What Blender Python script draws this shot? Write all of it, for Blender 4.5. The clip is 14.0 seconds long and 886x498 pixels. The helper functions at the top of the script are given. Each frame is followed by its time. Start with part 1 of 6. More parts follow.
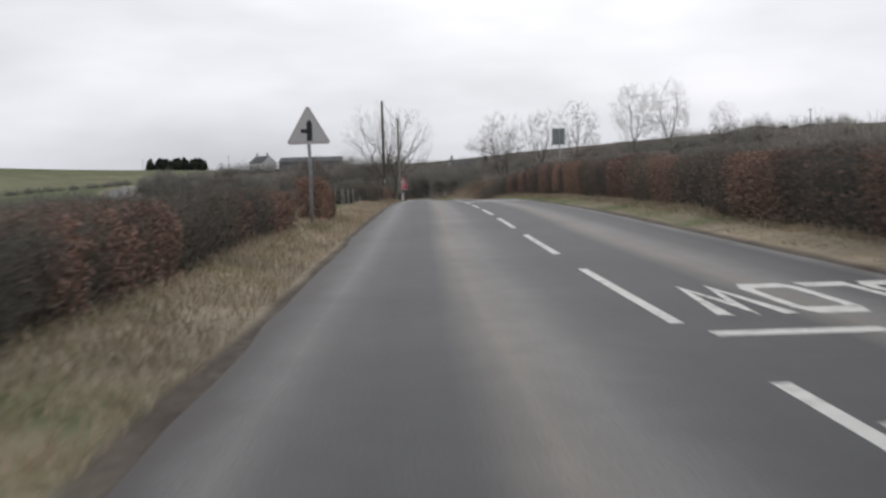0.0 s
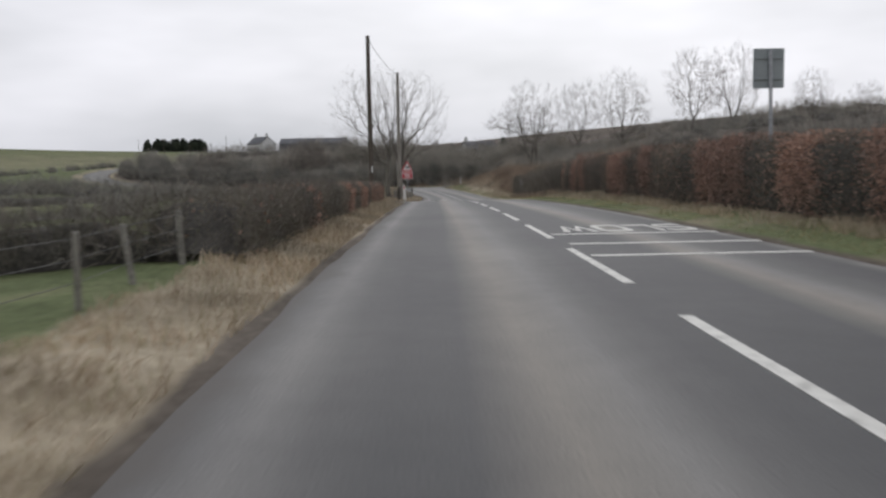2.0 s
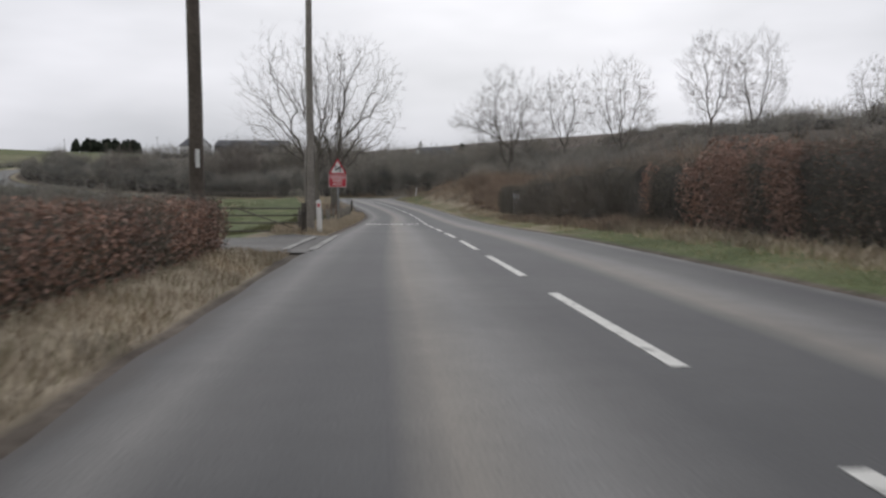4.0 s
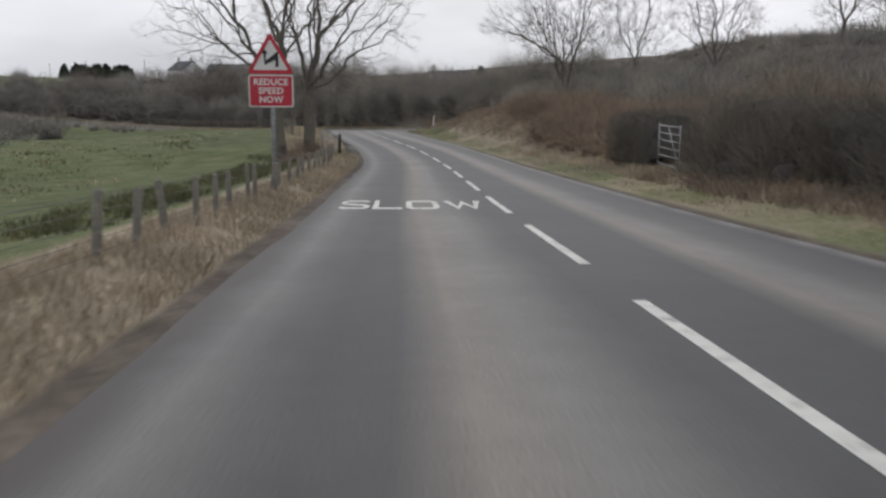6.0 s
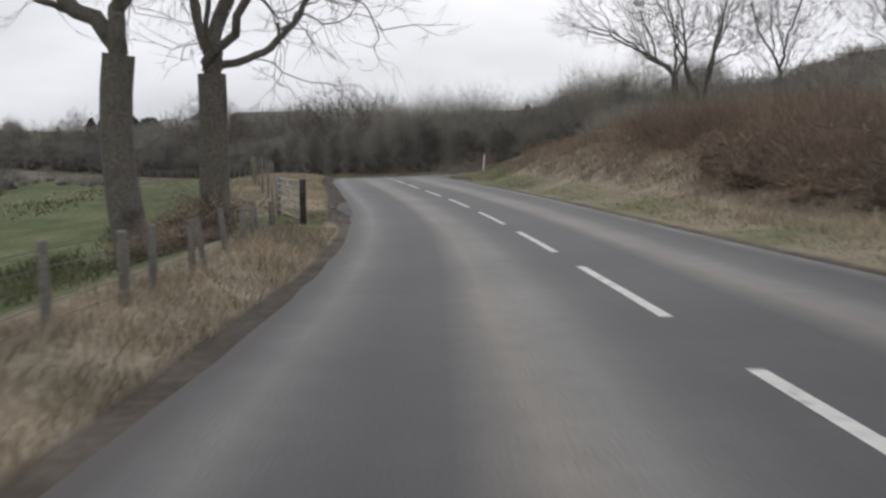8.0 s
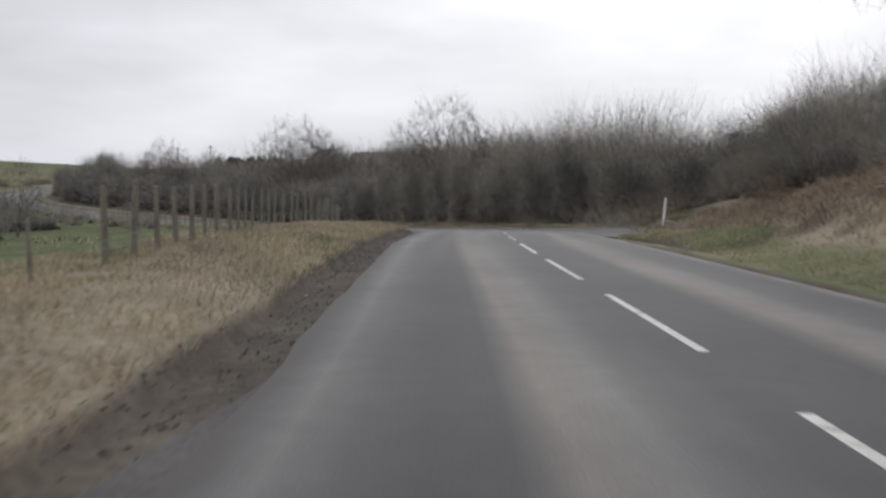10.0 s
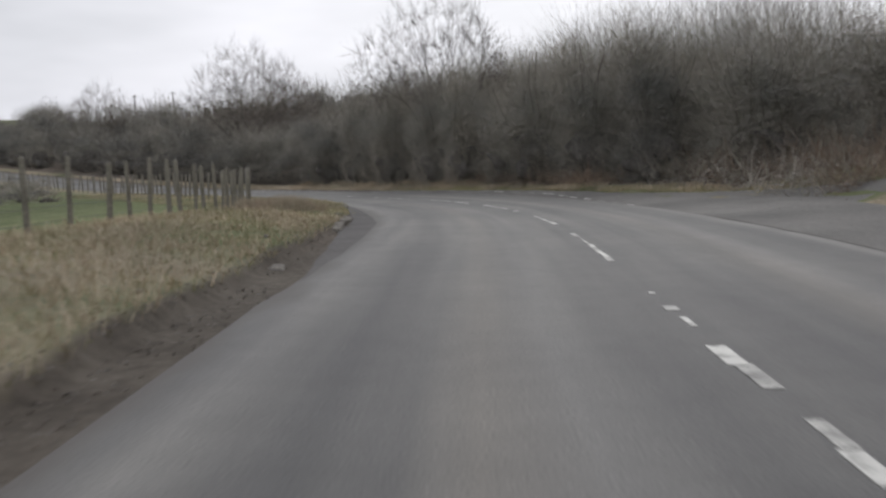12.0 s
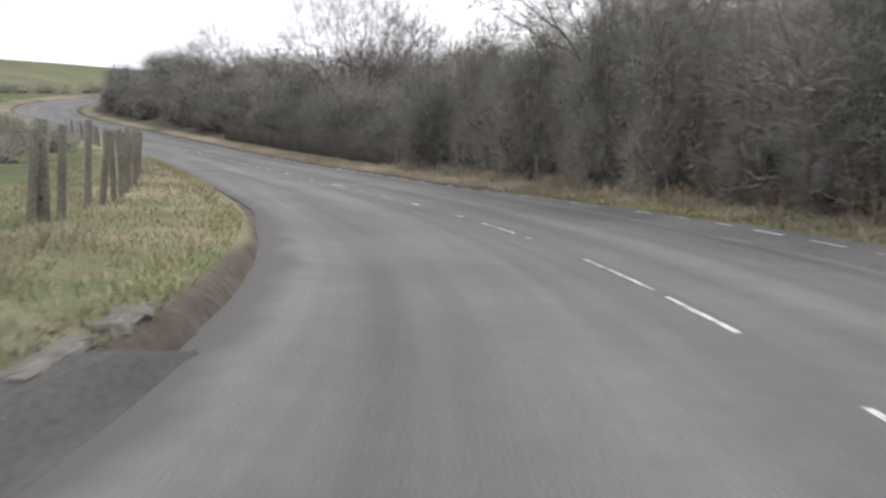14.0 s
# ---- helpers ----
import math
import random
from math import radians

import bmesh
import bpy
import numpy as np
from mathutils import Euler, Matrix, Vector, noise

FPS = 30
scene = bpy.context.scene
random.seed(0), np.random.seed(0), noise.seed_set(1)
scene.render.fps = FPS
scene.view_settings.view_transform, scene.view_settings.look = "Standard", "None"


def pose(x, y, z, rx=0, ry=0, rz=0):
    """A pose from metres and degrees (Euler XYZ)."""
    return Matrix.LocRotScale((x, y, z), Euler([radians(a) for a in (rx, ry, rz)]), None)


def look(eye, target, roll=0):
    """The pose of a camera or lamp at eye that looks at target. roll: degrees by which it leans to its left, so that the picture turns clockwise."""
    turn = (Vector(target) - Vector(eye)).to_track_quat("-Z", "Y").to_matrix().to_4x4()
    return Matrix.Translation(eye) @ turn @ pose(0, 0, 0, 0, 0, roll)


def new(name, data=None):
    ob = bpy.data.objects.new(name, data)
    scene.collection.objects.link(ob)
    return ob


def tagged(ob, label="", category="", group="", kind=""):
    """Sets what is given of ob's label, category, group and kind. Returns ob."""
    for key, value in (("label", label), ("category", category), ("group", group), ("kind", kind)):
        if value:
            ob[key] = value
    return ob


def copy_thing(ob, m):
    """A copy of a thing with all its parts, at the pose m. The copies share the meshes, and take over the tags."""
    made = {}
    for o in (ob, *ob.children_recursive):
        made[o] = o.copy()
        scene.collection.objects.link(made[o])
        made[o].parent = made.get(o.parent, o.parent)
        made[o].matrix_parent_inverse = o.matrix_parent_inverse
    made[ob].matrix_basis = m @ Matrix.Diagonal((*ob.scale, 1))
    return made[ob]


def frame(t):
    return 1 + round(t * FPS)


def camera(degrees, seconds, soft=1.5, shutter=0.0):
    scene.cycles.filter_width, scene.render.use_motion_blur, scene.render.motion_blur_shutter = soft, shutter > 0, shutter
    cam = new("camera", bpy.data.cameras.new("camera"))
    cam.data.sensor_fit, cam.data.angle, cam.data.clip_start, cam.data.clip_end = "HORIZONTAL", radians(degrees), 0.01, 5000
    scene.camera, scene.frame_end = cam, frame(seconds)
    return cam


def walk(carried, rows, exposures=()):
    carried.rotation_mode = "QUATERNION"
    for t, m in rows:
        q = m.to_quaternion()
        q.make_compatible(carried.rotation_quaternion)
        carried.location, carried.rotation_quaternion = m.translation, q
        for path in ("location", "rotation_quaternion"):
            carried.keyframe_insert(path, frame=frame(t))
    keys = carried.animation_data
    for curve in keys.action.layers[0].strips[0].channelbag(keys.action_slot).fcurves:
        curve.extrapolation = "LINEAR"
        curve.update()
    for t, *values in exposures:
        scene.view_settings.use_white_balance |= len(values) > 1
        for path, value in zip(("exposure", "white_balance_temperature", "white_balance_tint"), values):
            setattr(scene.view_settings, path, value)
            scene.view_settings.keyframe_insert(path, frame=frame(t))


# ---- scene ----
cam = camera(52.06, 14.0, soft=2.5, shutter=0.25)
# where the eye is, where it looks, and its lean
PATH = [
    (0, (-1.976, 4.486, 1.198), (-1.757, 14.444, 0.307), -1.42),
    (0.5, (-1.944, 11.535, 1.181), (-1.803, 21.495, 0.292), -1.45),
    (1, (-1.962, 18.389, 1.091), (-1.760, 28.320, -0.064), -1.62),
    (1.5, (-1.995, 25.234, 1.122), (-1.998, 35.118, -0.397), -2.30),
    (2, (-1.979, 32.442, 1.045), (-1.879, 42.384, -0.027), -1.11),
    (2.5, (-1.949, 39.392, 0.945), (-1.751, 49.300, -0.396), -1.29),
    (3, (-1.831, 46.357, 0.772), (-1.439, 56.302, -0.200), -0.80),
    (5.3, (-1.754, 77.698, -0.336), (-1.009, 87.621, -1.325), 0.66),
    (5.5, (-1.759, 80.334, -0.383), (-1.068, 90.194, -1.902), 0.64),
    (5.8, (-1.729, 84.265, -0.584), (-1.123, 94.143, -2.013), 0.26),
    (6, (-1.669, 86.852, -0.733), (-1.108, 96.686, -2.460), 0.39),
    (6.5, (-1.581, 93.306, -1.073), (-0.927, 103.220, -2.210), 0.20),
    (7, (-1.466, 99.753, -1.420), (-0.888, 109.649, -2.737), 0.74),
    (7.2, (-1.423, 102.359, -1.573), (-0.913, 112.259, -2.892), -0.62),
    (9.3, (-1.502, 127.711, -2.637), (-2.161, 137.651, -3.513), 1.43),
    (9.5, (-1.642, 130.145, -2.684), (-2.533, 140.070, -3.526), 0.98),
    (10, (-2.195, 136.044, -2.733), (-3.440, 145.943, -3.419), 0.31),
    (10.2, (-2.476, 138.330, -2.753), (-3.702, 148.242, -3.249), -0.42),
    (10.5, (-2.839, 141.768, -2.836), (-4.152, 151.660, -3.497), -0.37),
    (11, (-3.495, 147.396, -2.824), (-4.943, 157.195, -4.197), -1.30),
    (11.5, (-4.026, 152.993, -2.882), (-5.421, 162.840, -3.925), -1.61),
    (12, (-4.476, 158.210, -2.952), (-5.798, 168.039, -4.237), -1.67),
    (12.5, (-4.865, 163.278, -3.068), (-6.343, 173.050, -4.595), -1.30),
    (13, (-5.325, 168.443, -3.162), (-7.007, 178.205, -4.530), 0.13),
    (13.5, (-6.171, 173.581, -3.345), (-8.305, 183.240, -4.809), 1.68),
    (14, (-7.283, 178.282, -3.673), (-10.333, 187.684, -5.191), 2.18),
]
EXPOSURES = [(0.0, 0.0), (3.2, 0.0), (5.3, -0.2), (5.6, -0.15), (6.2, 0.0), (9.0, 0.0), (12.0, 0.1), (12.5, 0.2), (13.0, 0.36), (13.5, 0.6), (14.0, 0.78)]
walk(cam, [(t, look(eye, target, roll)) for t, eye, target, roll in PATH], EXPOSURES)

# ---- world and light: a bright, even overcast ----
world = bpy.data.worlds.new("overcast_sky")
scene.world = world
world.use_nodes = True
wn, wl = world.node_tree.nodes, world.node_tree.links
wn.clear()
w_out = wn.new("ShaderNodeOutputWorld")
w_bg = wn.new("ShaderNodeBackground")
w_sky = wn.new("ShaderNodeTexSky")
w_sky.sky_type = "NISHITA"
w_sky.sun_disc = False
w_sky.sun_elevation = radians(32)
w_sky.sun_rotation = radians(8)
w_sky.air_density, w_sky.dust_density = 1.0, 4.0
w_grey = wn.new("ShaderNodeHueSaturation")
w_grey.inputs["Saturation"].default_value = 0.12
w_grey.inputs["Value"].default_value = 0.012
w_tex = wn.new("ShaderNodeTexCoord")
w_map = wn.new("ShaderNodeMapping")
w_map.inputs["Scale"].default_value = (1.0, 1.0, 3.2)
w_noise = wn.new("ShaderNodeTexNoise")
w_noise.inputs["Scale"].default_value = 2.3
w_noise.inputs["Detail"].default_value = 4
w_ramp = wn.new("ShaderNodeValToRGB")
w_ramp.color_ramp.elements[0].position, w_ramp.color_ramp.elements[0].color = 0.33, (0.495, 0.51, 0.55, 1)
w_ramp.color_ramp.elements[1].position, w_ramp.color_ramp.elements[1].color = 0.66, (0.782, 0.785, 0.845, 1)
w_add = wn.new("ShaderNodeMixRGB")
w_add.blend_type, w_add.inputs[0].default_value = "ADD", 1.0
for a, b in ((w_tex.outputs["Generated"], w_map.inputs[0]), (w_map.outputs[0], w_noise.inputs["Vector"]),
             (w_noise.outputs["Fac"], w_ramp.inputs[0]), (w_sky.outputs[0], w_grey.inputs["Color"]),
             (w_ramp.outputs[0], w_add.inputs[1]), (w_grey.outputs[0], w_add.inputs[2]),
             (w_add.outputs[0], w_bg.inputs[0]), (w_bg.outputs[0], w_out.inputs[0])):
    wl.new(a, b)
w_bg.inputs[1].default_value = 1.0

sun_data = bpy.data.lights.new("sun", "SUN")
sun_data.energy, sun_data.angle, sun_data.color = 0.5, radians(25), (1.0, 0.98, 0.97)
sun = new("sun", sun_data)
sun.matrix_world = look((20, 200, 130), (0, 0, 0))


# ---- materials ----
def nodes_of(name, rough=0.9, metal=0.0, spec=0.3):
    m = bpy.data.materials.new(name)
    m.use_nodes = True
    nt = m.node_tree
    b = nt.nodes["Principled BSDF"]
    b.inputs["Roughness"].default_value = rough
    b.inputs["Metallic"].default_value = metal
    b.inputs["Specular IOR Level"].default_value = spec
    return m, nt, b


def noise_node(nt, scale, detail=4, vec=None, distortion=0.0):
    n = nt.nodes.new("ShaderNodeTexNoise")
    n.inputs["Scale"].default_value, n.inputs["Detail"].default_value = scale, detail
    n.inputs["Distortion"].default_value = distortion
    if vec is None:
        vec = nt.nodes.new("ShaderNodeTexCoord").outputs["Object"]
    nt.links.new(vec, n.inputs["Vector"])
    return n


def ramp_node(nt, fac, stops):
    r = nt.nodes.new("ShaderNodeValToRGB")
    els = r.color_ramp.elements
    while len(els) < len(stops):
        els.new(0.5)
    for e, (pos, col) in zip(els, stops):
        e.position, e.color = pos, (*col, 1)
    nt.links.new(fac, r.inputs[0])
    return r


def mix_node(nt, fac, a, b, mode="MIX"):
    m = nt.nodes.new("ShaderNodeMixRGB")
    m.blend_type = mode
    for sock, v in zip(m.inputs, (fac, a, b)):
        if isinstance(v, (int, float)):
            sock.default_value = v
        elif isinstance(v, tuple):
            sock.default_value = (*v, 1)
        else:
            nt.links.new(v, sock)
    return m


def bump_to(nt, b, height, strength, dist=0.02):
    u = nt.nodes.new("ShaderNodeBump")
    u.inputs["Strength"].default_value, u.inputs["Distance"].default_value = strength, dist
    nt.links.new(height, u.inputs["Height"])
    nt.links.new(u.outputs[0], b.inputs["Normal"])


def grain(name, dark, light, big=0.6, fine=14.0, rough=0.9, metal=0.0, spec=0.3, bump=0.3, third=None):
    """A surface whose colour varies at two scales, with fine relief."""
    m, nt, b = nodes_of(name, rough, metal, spec)
    n1, n2 = noise_node(nt, big, 5), noise_node(nt, fine, 4)
    stops = [(0.3, dark), (0.7, light)] if third is None else [(0.25, dark), (0.5, light), (0.75, third)]
    r1 = ramp_node(nt, n1.outputs["Fac"], stops)
    r2 = ramp_node(nt, n2.outputs["Fac"], [(0.25, (0.62, 0.62, 0.62)), (0.75, (1.25, 1.25, 1.25))])
    mx = mix_node(nt, 1.0, r1.outputs[0], r2.outputs[0], "MULTIPLY")
    nt.links.new(mx.outputs[0], b.inputs["Base Color"])
    if bump:
        bump_to(nt, b, n2.outputs["Fac"], bump)
    return m


def plant(name, cols, rough=0.9):
    """Leaves, twigs and blades: each island takes its own tone, each thing its own shade."""
    m, nt, b = nodes_of(name, rough, 0.0, 0.15)
    g = nt.nodes.new("ShaderNodeNewGeometry")
    o = nt.nodes.new("ShaderNodeObjectInfo")
    n = len(cols)
    r = ramp_node(nt, g.outputs["Random Per Island"], [(i / max(1, n - 1), c) for i, c in enumerate(cols)])
    v = ramp_node(nt, o.outputs["Random"], [(0.0, (0.8, 0.8, 0.8)), (1.0, (1.15, 1.12, 1.08))])
    mx = mix_node(nt, 1.0, r.outputs[0], v.outputs[0], "MULTIPLY")
    big = noise_node(nt, 0.45, 3)
    v2 = ramp_node(nt, big.outputs["Fac"], [(0.3, (0.75, 0.78, 0.8)), (0.7, (1.2, 1.15, 1.1))])
    mx2 = mix_node(nt, 1.0, mx.outputs[0], v2.outputs[0], "MULTIPLY")
    nt.links.new(mx2.outputs[0], b.inputs["Base Color"])
    return m


def asphalt_material():
    """Old tarmac; the road's own map gives metres across (u) and along (v): wheels have polished pale tracks into it."""
    m, nt, b = nodes_of("asphalt", 0.72, 0.0, 0.35)
    uv = nt.nodes.new("ShaderNodeUVMap").outputs[0]
    sep = nt.nodes.new("ShaderNodeSeparateXYZ")
    nt.links.new(uv, sep.inputs[0])
    st = nt.nodes.new("ShaderNodeMapping")
    st.inputs["Scale"].default_value = (1.6, 0.06, 1.0)
    nt.links.new(uv, st.inputs[0])
    wob = noise_node(nt, 0.6, 3, st.outputs[0])
    add = nt.nodes.new("ShaderNodeMath")
    add.operation = "MULTIPLY_ADD"
    nt.links.new(wob.outputs["Fac"], add.inputs[0])
    add.inputs[1].default_value = 0.55
    nt.links.new(sep.outputs["X"], add.inputs[2])
    rng = nt.nodes.new("ShaderNodeMapRange")
    rng.inputs[1].default_value, rng.inputs[2].default_value = -3.4, 3.6
    nt.links.new(add.outputs[0], rng.inputs[0])
    dark, mid, pale, tan = (0.071, 0.071, 0.073), (0.1, 0.099, 0.098), (0.18, 0.176, 0.169), (0.21, 0.194, 0.17)
    tracks = ramp_node(nt, rng.outputs[0], [(0.0, dark), (0.075, mid), (0.125, pale), (0.17, mid), (0.22, dark), (0.275, dark), (0.325, tan), (0.385, pale), (0.435, mid),
                                            (0.48, dark), (0.66, dark), (0.72, tan), (0.77, pale), (0.82, mid), (0.9, dark), (1.0, mid)])
    n1, n2 = noise_node(nt, 0.35, 5, uv), noise_node(nt, 55.0, 3, uv)
    n3 = noise_node(nt, 3.0, 5, uv)
    r1 = ramp_node(nt, n1.outputs["Fac"], [(0.3, (0.86, 0.86, 0.87)), (0.7, (1.13, 1.12, 1.1))])
    r2 = ramp_node(nt, n2.outputs["Fac"], [(0.3, (0.75, 0.75, 0.75)), (0.7, (1.25, 1.25, 1.25))])
    r3 = ramp_node(nt, n3.outputs["Fac"], [(0.3, (0.93, 0.93, 0.93)), (0.7, (1.06, 1.06, 1.06))])
    # the older surface round the bend is bleached nearly evenly
    old = nt.nodes.new("ShaderNodeMapRange")
    old.inputs[1].default_value, old.inputs[2].default_value, old.inputs[4].default_value = 148.0, 172.0, 0.7
    nt.links.new(sep.outputs["Y"], old.inputs[0])
    n5 = noise_node(nt, 1.3, 4, st.outputs[0])
    bleached = ramp_node(nt, n5.outputs["Fac"], [(0.3, (0.112, 0.11, 0.106)), (0.7, (0.215, 0.209, 0.192))])
    c = mix_node(nt, old.outputs[0], tracks.outputs[0], bleached.outputs[0])
    c = mix_node(nt, 1.0, c.outputs[0], r1.outputs[0], "MULTIPLY")
    c = mix_node(nt, 1.0, c.outputs[0], r2.outputs[0], "MULTIPLY")
    c = mix_node(nt, 1.0, c.outputs[0], r3.outputs[0], "MULTIPLY")
    # mud washed over the crumbling outer edges
    n4 = noise_node(nt, 0.9, 6, uv)
    for lo, hi, sign in ((-2.98, -3.2, 1.0), (2.96, 3.12, -1.0)):
        e = nt.nodes.new("ShaderNodeMath")
        e.operation = "MULTIPLY_ADD"
        nt.links.new(n4.outputs["Fac"], e.inputs[0])
        e.inputs[1].default_value = 0.7 * sign
        nt.links.new(sep.outputs["X"], e.inputs[2])
        q = nt.nodes.new("ShaderNodeMapRange")
        q.inputs[1].default_value, q.inputs[2].default_value = lo + 0.35 * sign, hi + 0.35 * sign
        nt.links.new(e.outputs[0], q.inputs[0])
        q.inputs[4].default_value = 0.8
        c = mix_node(nt, q.outputs[0], c.outputs[0], (0.098, 0.089, 0.08))
    # a thin line of pale grit washed along the far edge
    q = nt.nodes.new("ShaderNodeMapRange")
    q.inputs[1].default_value, q.inputs[2].default_value = 2.74, 3.14
    nt.links.new(sep.outputs["X"], q.inputs[0])
    band = ramp_node(nt, q.outputs[0], [(0.0, (0, 0, 0)), (0.5, (0.7, 0.7, 0.7)), (0.75, (0.7, 0.7, 0.7)), (1.0, (0, 0, 0))])
    keep = ramp_node(nt, n4.outputs["Fac"], [(0.35, (0.25, 0.25, 0.25)), (0.65, (1, 1, 1))])
    band = mix_node(nt, 1.0, band.outputs[0], keep.outputs[0], "MULTIPLY")
    c = mix_node(nt, band.outputs[0], c.outputs[0], (0.27, 0.26, 0.24))
    nt.links.new(c.outputs[0], b.inputs["Base Color"])
    bump_to(nt, b, n2.outputs["Fac"], 0.25, 0.006)
    return m


def ground_material():
    """Earth, dead grass and turf, mixed by the ground's own share of green and of bare soil."""
    m, nt, b = nodes_of("turf_and_soil", 0.95, 0.0, 0.1)
    n0, n1, n2 = noise_node(nt, 0.07, 4), noise_node(nt, 0.9, 6), noise_node(nt, 9.0, 5)
    tan = ramp_node(nt, n1.outputs["Fac"], [(0.25, (0.236, 0.198, 0.144)), (0.5, (0.351, 0.299, 0.223)), (0.75, (0.46, 0.398, 0.308))])
    turf = ramp_node(nt, n1.outputs["Fac"], [(0.25, (0.0896, 0.112, 0.0515)), (0.5, (0.132, 0.155, 0.0762)), (0.75, (0.202, 0.208, 0.116))])
    soil = ramp_node(nt, n1.outputs["Fac"], [(0.3, (0.088, 0.074, 0.063)), (0.7, (0.175, 0.15, 0.128))])
    at_g, at_s = nt.nodes.new("ShaderNodeAttribute"), nt.nodes.new("ShaderNodeAttribute")
    at_g.attribute_name, at_s.attribute_name = "green", "soil"

    def edge(att, noise, amount):
        q = nt.nodes.new("ShaderNodeMath")
        q.operation = "MULTIPLY_ADD"
        nt.links.new(noise.outputs["Fac"], q.inputs[0])
        q.inputs[1].default_value = amount
        nt.links.new(att.outputs["Fac"], q.inputs[2])
        return ramp_node(nt, q.outputs[0], [(amount / 2 + 0.25, (0, 0, 0)), (amount / 2 + 0.75, (1, 1, 1))])
    c = mix_node(nt, edge(at_g, n1, 0.9).outputs[0], tan.outputs[0], turf.outputs[0])
    c = mix_node(nt, edge(at_s, n2, 0.7).outputs[0], c.outputs[0], soil.outputs[0])
    r0 = ramp_node(nt, n0.outputs["Fac"], [(0.3, (0.8, 0.82, 0.8)), (0.7, (1.18, 1.15, 1.12))])
    r2 = ramp_node(nt, n2.outputs["Fac"], [(0.25, (0.68, 0.68, 0.68)), (0.75, (1.25, 1.25, 1.25))])
    c = mix_node(nt, 1.0, c.outputs[0], r0.outputs[0], "MULTIPLY")
    c = mix_node(nt, 1.0, c.outputs[0], r2.outputs[0], "MULTIPLY")
    nt.links.new(c.outputs[0], b.inputs["Base Color"])
    bump_to(nt, b, n2.outputs["Fac"], 0.6, 0.06)
    return m


def paint_material():
    """Thermoplastic road paint, scuffed through to the tarmac."""
    m, nt, b = nodes_of("road_paint", 0.7, 0.0, 0.3)
    n1, n2 = noise_node(nt, 7.0, 6), noise_node(nt, 60.0, 3)
    r = ramp_node(nt, n1.outputs["Fac"], [(0.28, (0.22, 0.215, 0.2)), (0.42, (0.62, 0.61, 0.57)), (0.7, (0.76, 0.75, 0.7))])
    r2 = ramp_node(nt, n2.outputs["Fac"], [(0.3, (0.85, 0.85, 0.85)), (0.7, (1.06, 1.06, 1.06))])
    c = mix_node(nt, 1.0, r.outputs[0], r2.outputs[0], "MULTIPLY")
    nt.links.new(c.outputs[0], b.inputs["Base Color"])
    return m


def smooth_face(name, dark, light, big, fine, rough, metal=0.0, bump=0.0):
    """Sheet metal or plastic: broad, faint fading and a little dirt."""
    m, nt, b = nodes_of(name, rough, metal, 0.3)
    n1, n2 = noise_node(nt, big, 3), noise_node(nt, fine, 3)
    r1 = ramp_node(nt, n1.outputs["Fac"], [(0.3, dark), (0.7, light)])
    r2 = ramp_node(nt, n2.outputs["Fac"], [(0.25, (0.93, 0.93, 0.92)), (0.6, (1.0, 1.0, 1.0))])
    c = mix_node(nt, 1.0, r1.outputs[0], r2.outputs[0], "MULTIPLY")
    nt.links.new(c.outputs[0], b.inputs["Base Color"])
    return m


ASPHALT = asphalt_material()
GROUND = ground_material()
PAINT = paint_material()
WORN_PAINT = grain("worn_paint", (0.2, 0.195, 0.185), (0.62, 0.61, 0.57), 5.0, 40.0, 0.75, bump=0.1)
TRACK = grain("broken_tarmac", (0.125, 0.12, 0.113), (0.225, 0.216, 0.2), 0.35, 20.0, 0.9, bump=0.4)
OLD_TARMAC = grain("dark_old_tarmac", (0.088, 0.083, 0.08), (0.132, 0.125, 0.12), 0.9, 26.0, 0.9, bump=0.3)
BARK = grain("bark", (0.078, 0.0702, 0.0624), (0.176, 0.159, 0.138), 1.8, 16.0, 0.95, bump=0.6, third=(0.15, 0.15, 0.113))
TWIG = plant("bare_twigs", [(0.1, 0.088, 0.08), (0.15, 0.132, 0.12), (0.2, 0.178, 0.16)])
THICKET = plant("thicket_twigs", [(0.202, 0.192, 0.179), (0.288, 0.277, 0.258), (0.37, 0.355, 0.328), (0.271, 0.277, 0.225)])
# Heart of bare bushes: colour darkened to read as shade among the twigs
CORE = grain("shaded_inner_twigs", (0.0855, 0.0806, 0.075), (0.176, 0.167, 0.153), 3.0, 30.0, 1.0, bump=1.0, spec=0.0)
# Hedge heart is darker still: shade behind the clipped face, put in as colour
HEDGE_CORE = grain("shaded_clipped_twigs", (0.0575, 0.054, 0.0494), (0.121, 0.113, 0.101), 3.0, 26.0, 1.0, bump=1.0, spec=0.0)
BROWN_CORE = grain("dense_bramble_heart", (0.128, 0.099, 0.081), (0.24, 0.188, 0.15), 3.0, 24.0, 1.0, bump=1.0, spec=0.0)
HEDGE_TWIG = plant("hedge_twigs", [(0.138, 0.125, 0.113), (0.222, 0.199, 0.178), (0.18, 0.18, 0.144)])
BEECH = plant("dead_beech_leaves", [(0.235, 0.155, 0.128), (0.318, 0.212, 0.174), (0.43, 0.295, 0.242), (0.27, 0.187, 0.152)], 0.8)
HAWTHORN = plant("dark_hedge_leaves", [(0.126, 0.12, 0.103), (0.18, 0.168, 0.144), (0.156, 0.163, 0.12)], 0.8)
STRAW = plant("dead_grass", [(0.321, 0.265, 0.203), (0.437, 0.372, 0.289), (0.534, 0.467, 0.376), (0.33, 0.31, 0.203)])
TURF = plant("green_grass", [(0.224, 0.24, 0.128), (0.316, 0.313, 0.185), (0.452, 0.414, 0.276)])
